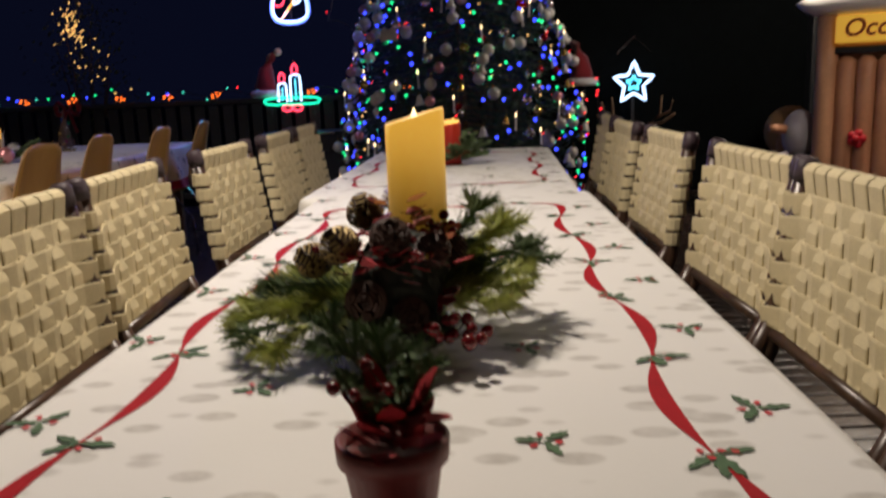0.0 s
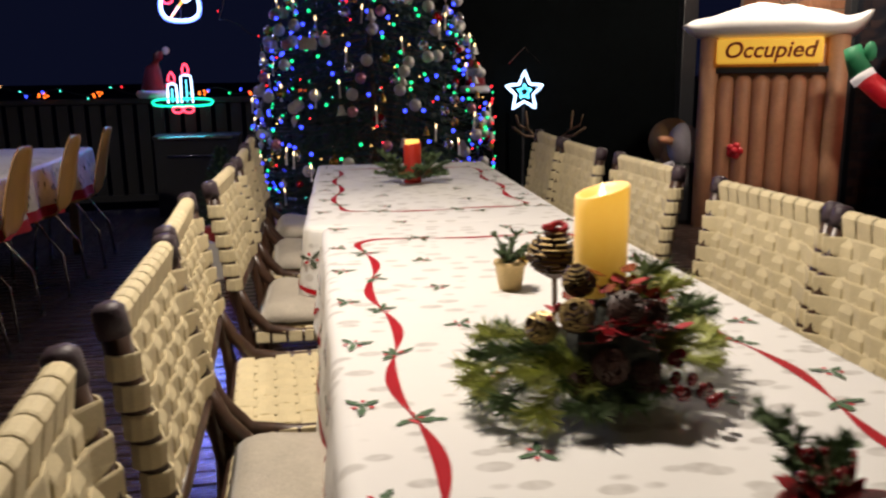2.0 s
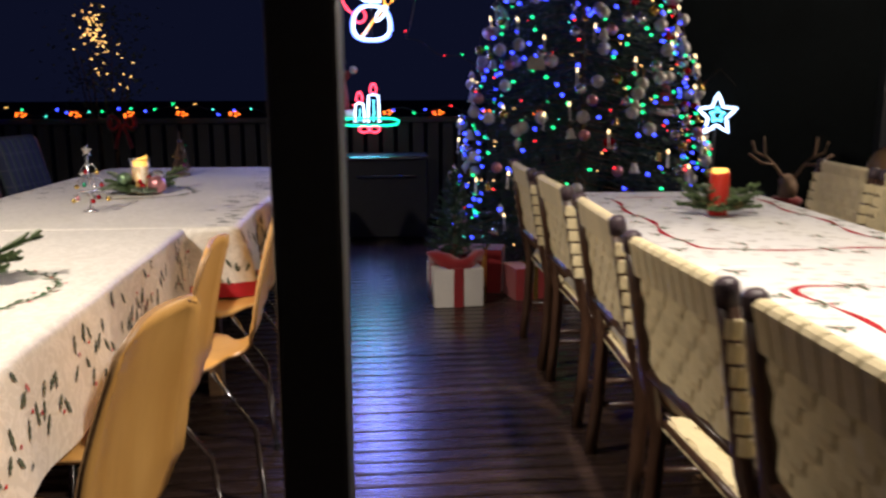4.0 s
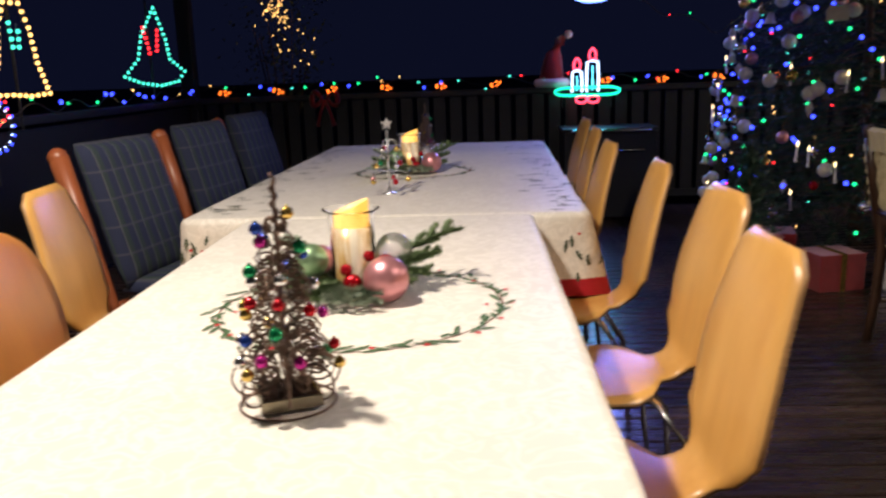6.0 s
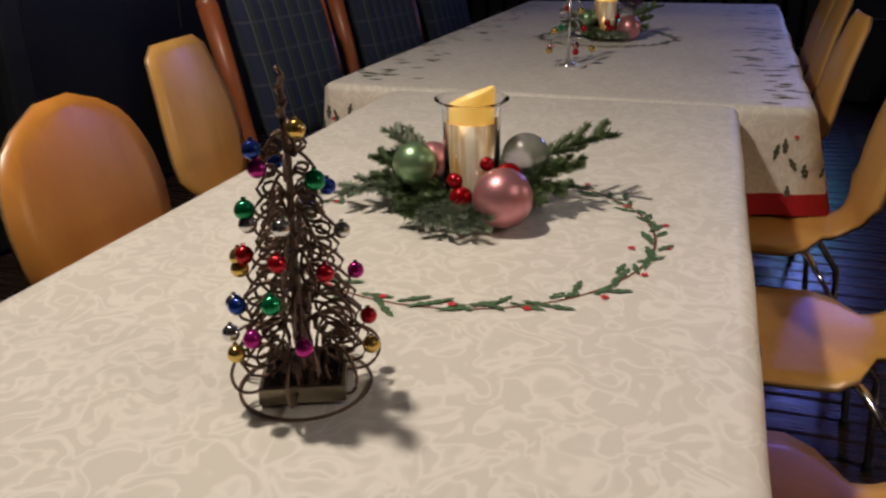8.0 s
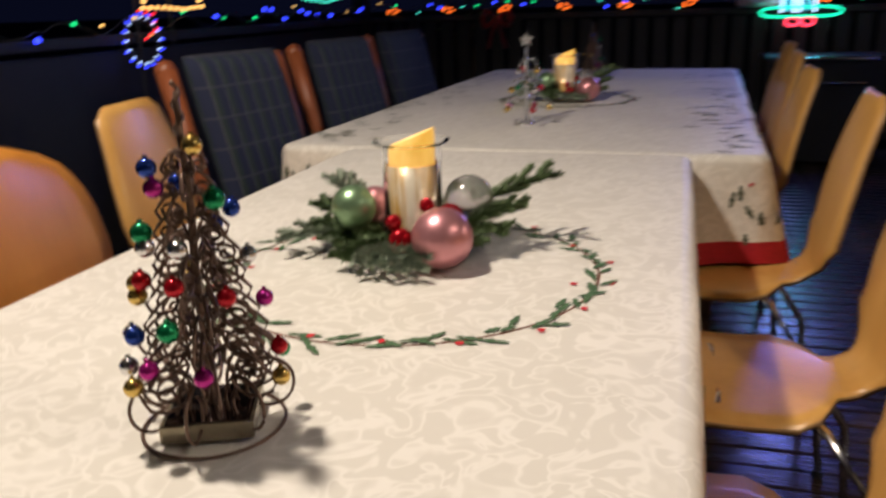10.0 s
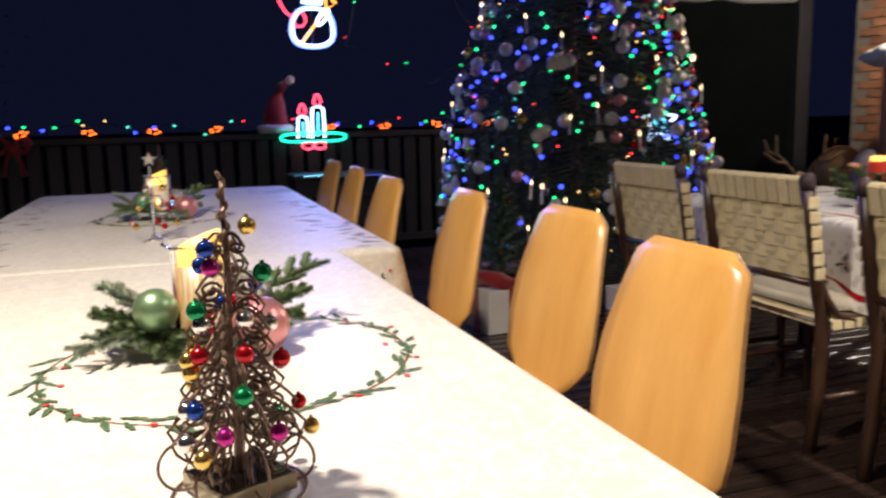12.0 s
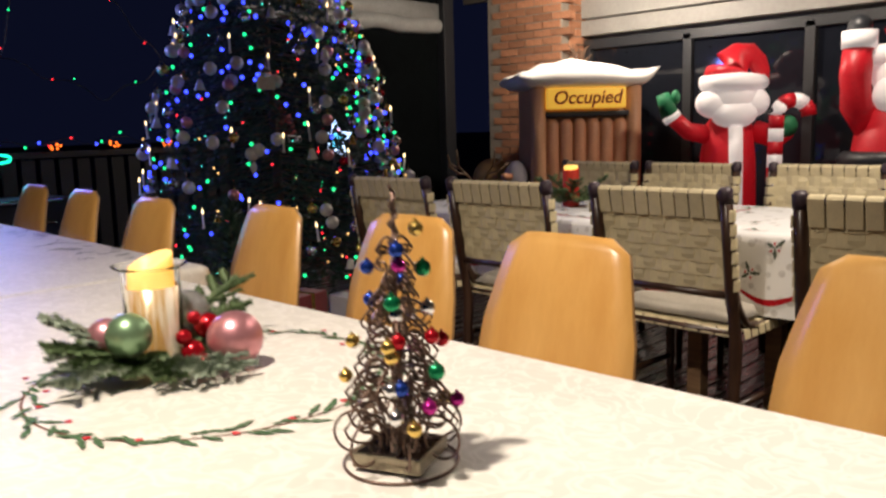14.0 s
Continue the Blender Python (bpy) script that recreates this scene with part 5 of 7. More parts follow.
def wire_tree(m, label, balls):
    root = thing("wire_tree", label, "ornament", m, "wire trees")
    rr = random.Random(3)
    tray = Matrix.Rotation(radians(22), 4, "Z")
    b2 = bmesh.new()
    box(b2, (0.078, 0.078, 0.004), (0, 0, 0.021), bevel=0.001)
    bmesh.ops.transform(b2, matrix=tray, verts=b2.verts[:])
    part("base_plate", b2, M_TRAY, root, "square mirrored candle plate")
    b2 = bmesh.new()
    for k in range(4):
        a = k * math.pi / 2
        box(b2, (0.084, 0.004, 0.017), (0.041 * math.sin(a), -0.041 * math.cos(a), 0.0135), (0, 0, math.degrees(a)), bevel=0.001)
    bmesh.ops.transform(b2, matrix=tray, verts=b2.verts[:])
    part("plate_rim", b2, M_BRONZE, root, "brassy rim of the plate")
    b2 = bmesh.new()
    tube(b2, [(0.068 * math.cos(t * math.tau / 40), 0.068 * math.sin(t * math.tau / 40), 0.0025) for t in range(40)], 0.0019, 5, True)
    part("foot_ring", b2, M_WIRE, root, "wire ring lying on the cloth", True)
    b2 = bmesh.new()
    tube(b2, arc(14, lambda t: (0.0015 * math.sin(9 * t), 0.0015 * math.cos(9 * t), 0.023 + 0.26 * t)), 0.0050, 7, taper=lambda t: 1.1 - 0.5 * t)
    part("stem", b2, M_WIRE, root, smooth=True)
    b2 = bmesh.new()
    tube(b2, arc(40, lambda t: (0.0055 * math.cos(t * 22) * (1.1 - 0.6 * t), 0.0055 * math.sin(t * 22) * (1.1 - 0.6 * t), 0.255 + 0.075 * t)), 0.0023, 5)
    tube(b2, [(0, 0, 0.28), (0.001, 0, 0.322)], 0.0028, 6)
    part("finial", b2, M_WIRE, root, "twisted wire finial", True)
    for j in range(11):
        z = 0.066 + 0.0195 * j
        R = wire_radius(z) * rr.uniform(0.95, 1.05)
        n = 7 if j < 4 else (6 if j < 8 else 4)
        for i in range(n):
            a = math.tau * (i + 0.37 * j) / n + rr.uniform(-0.15, 0.15)
            c, s = math.cos(a), math.sin(a)
            drop = 0.22 * R
            curl = R * rr.uniform(0.34, 0.46)
            pts = [(R * k / 7, z + (0.20 * R + 0.006) * math.sin(math.pi * (k / 7) ** 0.8) - drop * (k / 7) ** 2) for k in range(8)]
            x0, z0 = pts[-1][0] - curl, pts[-1][1]
            turns = rr.uniform(1.2, 1.8)
            for k in range(1, 17):
                t = k / 16
                ang = -t * math.tau * turns
                r3 = curl * (1 - 0.75 * t)
                pts.append((x0 + r3 * math.cos(ang), z0 + r3 * math.sin(ang) * 0.8))
            b2 = bmesh.new()
            tw = rr.uniform(-0.35, 0.35)
            tube(b2, [(p[0] * c - tw * p[0] * s, p[0] * s + tw * p[0] * c, max(0.004, p[1])) for p in pts], 0.0018, 5)
            part("scroll", b2, M_WIRE, root, smooth=True)
    for k in range(7):
        a = k * math.tau / 7 + 0.5
        c, s = math.cos(a), math.sin(a)
        b2 = bmesh.new()
        ring = lambda t: (0.053 + 0.033 * math.cos(4.2 - 8.4 * t) * (1 - 0.45 * t), 0.036 + 0.033 * math.sin(4.2 - 8.4 * t) * (1 - 0.45 * t))
        tube(b2, arc(32, lambda t: (ring(t)[0] * c, ring(t)[0] * s, ring(t)[1])), 0.0018, 5)
        part("foot_scroll", b2, M_WIRE, root, smooth=True)
    for x, y, z, r, col in balls:
        b2 = bmesh.new()
        ball(b2, r, (0, 0, 0), 14, 10)
        tube(b2, [(0, 0, r * 0.9), (0, 0, r * 1.25)], r * 0.25, 6)
        o = part("mini_bauble", b2, SHINY[col], root, "shiny " + col + " mini bauble", True)
        o.location = (x, y, z)
    return root


WIRE_AT = Vector((-2.545, 2.180, TZ + 0.003))
# each ball: millimetres aside, millimetres up, colour
HUNG = "-42 259 blue -25 241 magenta 18 278 gold 33 230 emerald -43 201 emerald -40 188 silver 0 191 silver -55 154 gold -46 159 red -54 143 gold -5 159 red 41 145 red -13 121 emerald -63 108 silver -57 109 blue -36 86 magenta 20 81 magenta -68 79 silver -58 66 gold 82 60 gold".split()
balls = []
right, ahead = Vector((0.966, 0.257, 0)), Vector((-0.257, 0.966, 0))
for k in range(0, len(HUNG), 3):
    off, z = float(HUNG[k]) * 0.0009, float(HUNG[k + 1]) * 0.001
    R = wire_radius(z) + 0.004
    off = max(-R, min(R, off))
    f = -math.sqrt(max(0.0004, R * R - off * off))
    p = right * off + ahead * f
    balls.append((p.x, p.y, z, 0.0090 if HUNG[k + 2] != "emerald" else 0.0100, HUNG[k + 2]))
rb = random.Random(9)
for k in range(9):
    z = 0.06 + 0.022 * k
    R = wire_radius(z) + 0.004
    a = rb.uniform(-0.6, 2.6)
    balls.append((R * math.cos(a), R * math.sin(a), z, 0.0085, rb.choice(("gold", "red", "emerald", "magenta", "silver", "blue"))))
wire_tree(Matrix.Translation(WIRE_AT), "bronze scrolled wire tree with shiny coloured mini baubles", balls)
wire_tree(pose(-2.56, 5.80, TZ - 0.003, 0, 0, 40) @ Matrix.Scale(0.85, 4), "dark wire tree with few mini baubles on the far cloth", balls[::3])

st = thing("silver_tree", "small silver ornament tree with star and coloured baubles", "ornament", pose(-2.611, 4.216, TZ - 0.003))
b2 = bmesh.new()
lathe(b2, [(0, 0), (0.028, 0.0), (0.030, 0.006), (0.012, 0.010), (0.004, 0.03), (0, 0.03)], (0, 0, 0), 16)
part("foot", b2, M_SILVER, st, smooth=True)
b2 = bmesh.new()
tube(b2, [(0, 0, 0.02), (0, 0, 0.25)], 0.004, 8)
part("stem", b2, M_SILVER, st, smooth=True)
b2 = bmesh.new()
vs = []
for k in range(10):
    a, r = math.pi / 2 + k * math.pi / 5, 0.026 if k % 2 == 0 else 0.011
    vs.append((r * math.cos(a), r * math.sin(a) + 0.272))
f = [b2.verts.new((x, -0.003, z)) for x, z in vs]
g = [b2.verts.new((x, 0.003, z)) for x, z in vs]
b2.faces.new(f)
b2.faces.new(g[::-1])
for k in range(10):
    b2.faces.new((f[k], g[k], g[(k + 1) % 10], f[(k + 1) % 10]))
part("star", b2, M_SILVER, st, "flat silver star")
cols = ["gold", "red", "silver", "gold", "red", "emerald", "gold", "silver", "red", "pink", "gold", "red"]
for j, (z, R, n) in enumerate(((0.19, 0.035, 3), (0.13, 0.055, 4), (0.07, 0.075, 5))):
    for i in range(n):
        a = math.tau * i / n + j * 0.7
        x, y = R * math.cos(a), R * math.sin(a)
        b2 = bmesh.new()
        tube(b2, [(0, 0, z + 0.02), (x * 0.6, y * 0.6, z + 0.022), (x, y, z + 0.008), (x, y, z - 0.004)], 0.0022, 5)
        part("arm", b2, M_SILVER, st, smooth=True)
        b2 = bmesh.new()
        ball(b2, 0.011, (0, 0, 0), 12, 8)
        o = part("mini_bauble", b2, SHINY[cols[(4 * j + i) % 12]], st, "", True)
        o.location = (x, y, z - 0.013)

# ---- padded chairs on the far side ----
M_PLAID = bpy.data.materials.new("blue_plaid_cloth")
M_PLAID.use_nodes = True
nt = M_PLAID.node_tree
pb = nt.nodes["Principled BSDF"]
pb.inputs["Roughness"].default_value = 0.9
tc = nt.nodes.new("ShaderNodeTexCoord")
cols = []
for axis, scale_, width in ((0, 15.0, 0.93), (0, 15.0, 0.55), (1, 10.0, 0.92)):
    sep = nt.nodes.new("ShaderNodeSeparateXYZ")
    nt.links.new(tc.outputs["Object"], sep.inputs["Vector"])
    mu = nt.nodes.new("ShaderNodeMath")
    mu.operation = "MULTIPLY"
    mu.inputs[1].default_value = scale_
    nt.links.new(sep.outputs["X" if axis == 0 else "Z"], mu.inputs[0])
    fr = nt.nodes.new("ShaderNodeMath")
    fr.operation = "FRACT"
    nt.links.new(mu.outputs[0], fr.inputs[0])
    gt = nt.nodes.new("ShaderNodeMath")
    gt.operation = "GREATER_THAN"
    gt.inputs[1].default_value = width
    nt.links.new(fr.outputs[0], gt.inputs[0])
    cols.append(gt)
last = None
for gt, colour in zip((cols[1], cols[2], cols[0]), ((0.020, 0.036, 0.038), (0.040, 0.044, 0.068), (0.085, 0.09, 0.10))):
    mx = nt.nodes.new("ShaderNodeMix")
    mx.data_type = "RGBA"
    mx.inputs["A"].default_value = (0.014, 0.020, 0.055, 1)
    mx.inputs["B"].default_value = (*colour, 1)
    if last:
        nt.links.new(last.outputs["Result"], mx.inputs["A"])
    nt.links.new(gt.outputs[0], mx.inputs["Factor"])
    last = mx
nt.links.new(last.outputs["Result"], pb.inputs["Base Color"])
M_ORANGEWOOD = wood_mat("orange_oiled_wood", (0.34, 0.10, 0.035), (0.24, 0.065, 0.025), 0.4, (7, 7, 1), 4.0, 0.1)


def padded_armchair():
    root = thing("padded_chair", "orange timber chair with blue plaid padded back", "chair", None, "padded plaid chairs")
    for s in (-1, 1):
        b2 = bmesh.new()
        tube(b2, [(s * 0.285, -0.20, 0.0), (s * 0.285, -0.23, 0.4), (s * 0.285, -0.30, 0.7), (s * 0.285, -0.37, 0.955)], 0.032, 10, taper=lambda t: 0.75 + 0.35 * t)
        part("back_post", b2, M_ORANGEWOOD, root, smooth=True)
        b2 = bmesh.new()
        ball(b2, 0.036, (s * 0.285, -0.372, 0.955), 12, 8)
        part("post_end", b2, M_ORANGEWOOD, root, smooth=True)
        b2 = bmesh.new()
        tube(b2, [(s * 0.285, 0.24, 0.0), (s * 0.285, 0.24, 0.42)], 0.026, 8)
        part("front_leg", b2, M_ORANGEWOOD, root, smooth=True)
    b2 = bmesh.new()
    box(b2, (0.54, 0.50, 0.035), (0, 0.01, 0.405), bevel=0.008)
    part("seat_board", b2, M_ORANGEWOOD, root)
    for nm, m, sx, sz, th in (("back_pad", pose(0, -0.262, 0.735, 105.5, 0, 0), 0.242, 0.275, 0.050), ("seat_pad", pose(0, 0.02, 0.465, 0, 0, 0), 0.235, 0.24, 0.042)):
        b2 = bmesh.new()
        n = 16
        up, lo = [], []
        for i in range(n + 1):
            for j in range(n + 1):
                u, v = 2 * i / n - 1, 2 * j / n - 1
                rim = max(0.0, (1 - u ** 8) * (1 - v ** 8)) ** 0.5
                seam = 1 - 0.45 * math.exp(-(((v + 0.05) / 0.05) ** 2)) - 0.3 * math.exp(-(((v - 0.55) / 0.05) ** 2))
                up.append(b2.verts.new((u * sx, v * sz, th * rim * seam)))
                lo.append(b2.verts.new((u * sx, v * sz, -th * rim * 0.8)))
        key = lambda i, j: i * (n + 1) + j
        for i in range(n):
            for j in range(n):
                b2.faces.new((up[key(i, j)], up[key(i + 1, j)], up[key(i + 1, j + 1)], up[key(i, j + 1)]))
                b2.faces.new((lo[key(i, j + 1)], lo[key(i + 1, j + 1)], lo[key(i + 1, j)], lo[key(i, j)]))
        bmesh.ops.remove_doubles(b2, verts=b2.verts[:], dist=0.0006)
        bmesh.ops.transform(b2, matrix=m, verts=b2.verts[:])
        part(nm, b2, M_PLAID, root, "blue plaid padding", True)
    return root


pc = padded_armchair()
pc.matrix_basis = pose(-3.319, 4.102, 0, 0, 0, -100)
copy_thing(pc, pose(-3.319, 5.037, 0, 0, 0, -100))
copy_thing(pc, pose(-3.33, 5.93, 0, 0, 0, -100))
# ---- the tall lit tree ----
TREE = Vector((0.21, 6.44, 0))
TREE_Z, TREE_R = [0.0, 0.22, 0.5, 1.0, 1.5, 1.9, 2.25, 2.6], [0.75, 0.95, 0.95, 0.89, 0.75, 0.61, 0.39, 0.04]


def tree_radius(z):
    return float(np.interp(z, TREE_Z, TREE_R))


rng = random.Random(77)
tree = thing("christmas_tree", "tall dark green fir tree dressed with ornaments", "tree", Matrix.Translation(TREE))
b2 = bmesh.new()
tube(b2, [(0, 0, 0.0), (0.01, 0, 0.8), (-0.01, 0.01, 1.6), (0, 0, 2.55)], 0.05, 10, taper=lambda t: 1 - 0.85 * t)
part("trunk", b2, M_TWIG, tree, smooth=True)
crown = bmesh.new()
for k in range(330):
    z = 0.16 + 2.36 * (k / 330) ** 1.12
    a = k * 2.39996 + rng.uniform(-0.2, 0.2)
    R = tree_radius(z) * rng.uniform(0.78, 1.04)
    c, s = math.cos(a), math.sin(a)
    p0 = Vector((0.03 * c, 0.03 * s, z + 0.10 * R))
    p1 = Vector((R * c, R * s, z - 0.10 * R + rng.uniform(-0.04, 0.04)))
    mid = p0.lerp(p1, 0.55) + Vector((0, 0, 0.03))
    if k % 2 == 0:
        b2 = bmesh.new()
        tube(b2, [p0, mid, p1], 0.006, 5, taper=lambda t: 1 - 0.8 * t)
        part("limb", b2, M_TWIG, tree)
    d = (p1 - p0).normalized()
    side = d.cross(Vector((0, 0, 1))).normalized()
    needles(crown, mid, p1, 46, 0.050, 0.0035, rng, 0.7)
    for j in range(4):
        t = 0.35 + 0.17 * j
        p = p0.lerp(p1, t)
        for sg in (-1, 1):
            q = p + (d * 0.75 + side * sg * 0.8 + Vector((0, 0, rng.uniform(-0.35, 0.1)))).normalized() * R * 0.34 * (1.15 - 0.6 * t)
            needles(crown, p, q, 20, 0.046, 0.0035, rng, 0.7)
tagged(part("crown", crown, M_NEEDLE_D, tree, "dense dark green needles"), kind="stuff")


def on_tree(z, a, out=1.0):
    R = tree_radius(z) * out
    return TREE + Vector((R * math.cos(a), R * math.sin(a), z))


kinds = []
for name, col, r, shape, label in (("bauble", "white", 0.041, 0, "frosted white glass bauble hanging on the tree"), ("bauble", "silver", 0.037, 0, "shiny silver bauble hanging on the tree"), ("bauble", "gold", 0.034, 0, "shiny gold bauble hanging on the tree"),
                                   ("bauble", "pink", 0.036, 0, "satin pink bauble hanging on the tree"), ("bauble", "red", 0.026, 0, "shiny red bauble hanging on the tree"), ("drop_ornament", "white", 0.027, 1, "white glass drop ornament hanging on the tree"),
                                   ("bell_ornament", "white", 0.036, 2, "white bell ornament hanging on the tree"), ("bell_ornament", "gold", 0.030, 2, "gold bell ornament hanging on the tree"), ("drop_ornament", "silver", 0.024, 1, "silver drop ornament hanging on the tree"),
                                   ("bauble", "clear", 0.030, 0, "clear glass bauble hanging on the tree")):
    kinds.append(bauble(name, r, SHINY[col], label, "tree ornaments", True, shape))
first_use = set()
front = -math.pi / 2 - 0.25
for k in range(235):
    z = 0.25 + 2.0 * ((k * 0.618034) % 1)
    a = front + rng.uniform(-1.9, 1.9)
    n = (0, 0, 5, 1, 6, 0, 3, 2, 0, 8, 9, 4, 7, 1, 0, 6)[k % 16]
    p = on_tree(z, a, rng.uniform(0.93, 1.05))
    m = pose(p.x, p.y, p.z, rng.uniform(-6, 6), rng.uniform(-6, 6), rng.uniform(0, 360))
    if n in first_use:
        copy_thing(kinds[n], m)
    else:
        first_use.add(n)
        kinds[n].matrix_basis = m

# flat white ornament with a gabled outline, and a pale blue hanging cup
b2 = bmesh.new()
out = [(-0.055, -0.045), (0.055, -0.045), (0.06, 0.01), (0.035, 0.045), (0.0, 0.03), (-0.035, 0.045), (-0.06, 0.01)]
f = [b2.verts.new((x, -0.008, z)) for x, z in out]
g = [b2.verts.new((x, 0.008, z)) for x, z in out]
b2.faces.new(f)
b2.faces.new(g[::-1])
for k in range(7):
    b2.faces.new((f[k], g[k], g[(k + 1) % 7], f[(k + 1) % 7]))
o = tagged(link("felt_ornament", b2, SHINY["white"]), "flat white gabled felt ornament hanging on the tree", "ornament", "tree ornaments")
o.matrix_basis = pose(-0.28, 5.78, 1.45, 0, 0, -12)

# candle lights
cl_ob = thing("candle_light", "white electric candle light clipped to the tree", "tree light", None, "tree candle lights")
b2 = bmesh.new()
lathe(b2, [(0, -0.05), (0.010, -0.048), (0.010, -0.042), (0.0062, -0.04), (0.0062, 0.04), (0, 0.04)], (0, 0, 0), 10)
part("candle", b2, mat("white_plastic_candle", (0.75, 0.73, 0.68), 0.4, vary=0.05), cl_ob, "", True)
b2 = bmesh.new()
lathe(b2, [(0, 0.04), (0.0055, 0.046), (0.0062, 0.055), (0.003, 0.068), (0, 0.075)], (0, 0, 0), 10)
part("bulb", b2, G_FLAME, cl_ob, "warm glowing flame bulb", True)
for k in range(46):
    z = 0.35 + 1.9 * ((k * 0.618034 + 0.31) % 1)
    a = front + rng.uniform(-1.8, 1.8)
    p = on_tree(z, a, 1.02)
    m = pose(p.x, p.y, p.z, rng.uniform(-5, 5), rng.uniform(-5, 5), 0)
    if k == 0:
        cl_ob.matrix_basis = m
    else:
        copy_thing(cl_ob, m)

# fairy lights wound round the tree, a string for each colour
for name, material, count, r, label in (("green_fairy_lights", G_GREEN, 100, 0.0115, "string of glowing green bulbs wound round the tree"), ("blue_fairy_lights", G_BLUE, 165, 0.0125, "string of glowing blue bulbs wound round the tree"),
                                        ("red_fairy_lights", G_RED, 40, 0.0060, "string of small glowing red bulbs round the tree"), ("warm_fairy_lights", G_WARM, 42, 0.0058, "string of small warm bulbs round the tree"), ("cyan_fairy_lights", G_CYAN, 45, 0.0050, "string of small cyan bulbs round the tree")):
    root = thing(name, label, "fairy lights", None, "fairy lights")
    b3 = bmesh.new()
    ball(b3, r, (0, 0, 0), 8, 6)
    first_bulb = part("bulb", b3, material, root, "", True)
    for k in range(count):
        z = 0.18 + 2.1 * (k + rng.uniform(0, 1)) / count
        a = front + rng.uniform(-2.0, 2.0)
        o = first_bulb if k == 0 else new("bulb", first_bulb.data)
        o.parent = root
        o.location = on_tree(z, a, rng.uniform(0.84, 1.03))
    b3 = bmesh.new()
    tube(b3, arc(260, lambda t: on_tree(0.18 + 2.1 * t, t * 46 + count, 0.88)), 0.0018, 4, caps=False)
    part("wire", b3, M_POST, root)

# ---- light tubes on the deck edge ----


def neon(parent, name, pts, material, r=0.009, closed=False):
    b3 = bmesh.new()
    tube(b3, pts, r, 8, closed)
    return part(name, b3, material, parent, "", True)


def loop2(n, fx, fz):
    return [(fx(math.tau * k / n), 0, fz(math.tau * k / n)) for k in range(n)]


sign = thing("candle_light_sign", "glowing tube sign of two candles on green leaves", "light sign", pose(-1.352, 7.90, 0.912))
neon(sign, "leaf_tube", loop2(40, lambda t: 0.265 * math.cos(t), lambda t: 0.095 + 0.042 * math.sin(t) * (1 + 0.25 * math.cos(2 * t))), N_GREEN, 0.010, True)
for x in (-0.048, 0.048):
    neon(sign, "bow_tube", loop2(18, lambda t, x=x: x + 0.045 * math.cos(t), lambda t: 0.03 + 0.028 * math.sin(t)), N_RED, 0.008, True)
for x, h, w in ((-0.085, 0.16, 0.040), (0.040, 0.235, 0.048)):
    neon(sign, "candle_tube", [(x - w, 0, 0.09), (x - w, 0, 0.09 + h * 0.5), (x - w * 0.9, 0, 0.09 + h), (x, 0, 0.105 + h), (x + w * 0.9, 0, 0.09 + h), (x + w, 0, 0.09 + h * 0.5), (x + w, 0, 0.09)], N_WHITE, 0.009)
    neon(sign, "inner_tube", [(x, 0, 0.10), (x, 0, 0.06 + h)], N_CYAN, 0.005)
    neon(sign, "flame_tube", loop2(18, lambda t, x=x: x + 0.026 * math.cos(t) * (1 - 0.4 * math.sin(t)), lambda t, h=h: 0.155 + h + 0.045 * math.sin(t)), N_RED, 0.008, True)
b3 = bmesh.new()
for x in (-0.2, 0.2):
    box(b3, (0.012, 0.012, 0.14), (x, 0.02, 0.03))
box(b3, (0.45, 0.012, 0.012), (0, 0.02, 0.095))
part("frame", b3, M_POST, sign)

snow = thing("snowman_light_sign", "glowing white and blue tube outline of rounded shapes", "light sign", pose(-1.315, 7.93, 1.945))
neon(snow, "body_tube", loop2(44, lambda t: 0.172 * math.copysign(abs(math.cos(t)) ** 0.75, math.cos(t)) * (1 - 0.12 * math.sin(t)), lambda t: -0.075 + 0.155 * math.copysign(abs(math.sin(t)) ** 0.85, math.sin(t))), N_BLUE, 0.012, True)
neon(snow, "inner_body_tube", loop2(44, lambda t: 0.158 * math.copysign(abs(math.cos(t)) ** 0.75, math.cos(t)) * (1 - 0.12 * math.sin(t)), lambda t: -0.075 + 0.141 * math.copysign(abs(math.sin(t)) ** 0.85, math.sin(t))), N_WHITE, 0.008, True)
for k in range(3):
    neon(snow, "collar_tube", [(-0.095 + 0.008 * k, 0, 0.175 - 0.028 * k), (0.0, 0, 0.165 - 0.028 * k), (0.090 - 0.005 * k, 0, 0.170 - 0.030 * k)], N_WHITE, 0.012)
neon(snow, "ring_tube", loop2(22, lambda t: -0.105 + 0.052 * math.cos(t), lambda t: -0.015 + 0.058 * math.sin(t)), N_RED, 0.008, True)
neon(snow, "broom_tube", [(-0.085, 0, -0.19), (0.0, 0, -0.08), (0.085, 0, 0.03), (0.125, 0, 0.09)], N_GOLD, 0.009)
neon(snow, "broom_head_tube", [(0.115, 0, 0.185), (0.195, 0, 0.115), (0.120, 0, 0.065), (0.112, 0, 0.12)], N_GOLD, 0.009, True)
neon(snow, "arm_tube", loop2(20, lambda t: 0.085 + 0.030 * math.cos(t) + 0.038 * math.sin(t), lambda t: 0.005 + 0.062 * math.sin(t)), N_WHITE, 0.011, True)
neon(snow, "cord_tube", [(-0.160, 0, 0.0), (-0.215, 0, 0.045), (-0.250, 0, 0.11), (-0.262, 0, 0.19)], N_RED, 0.008)
neon(snow, "knot_tube", loop2(14, lambda t: -0.262 + 0.026 * math.cos(t), lambda t: 0.215 + 0.024 * math.sin(t)), N_RED, 0.007, True)
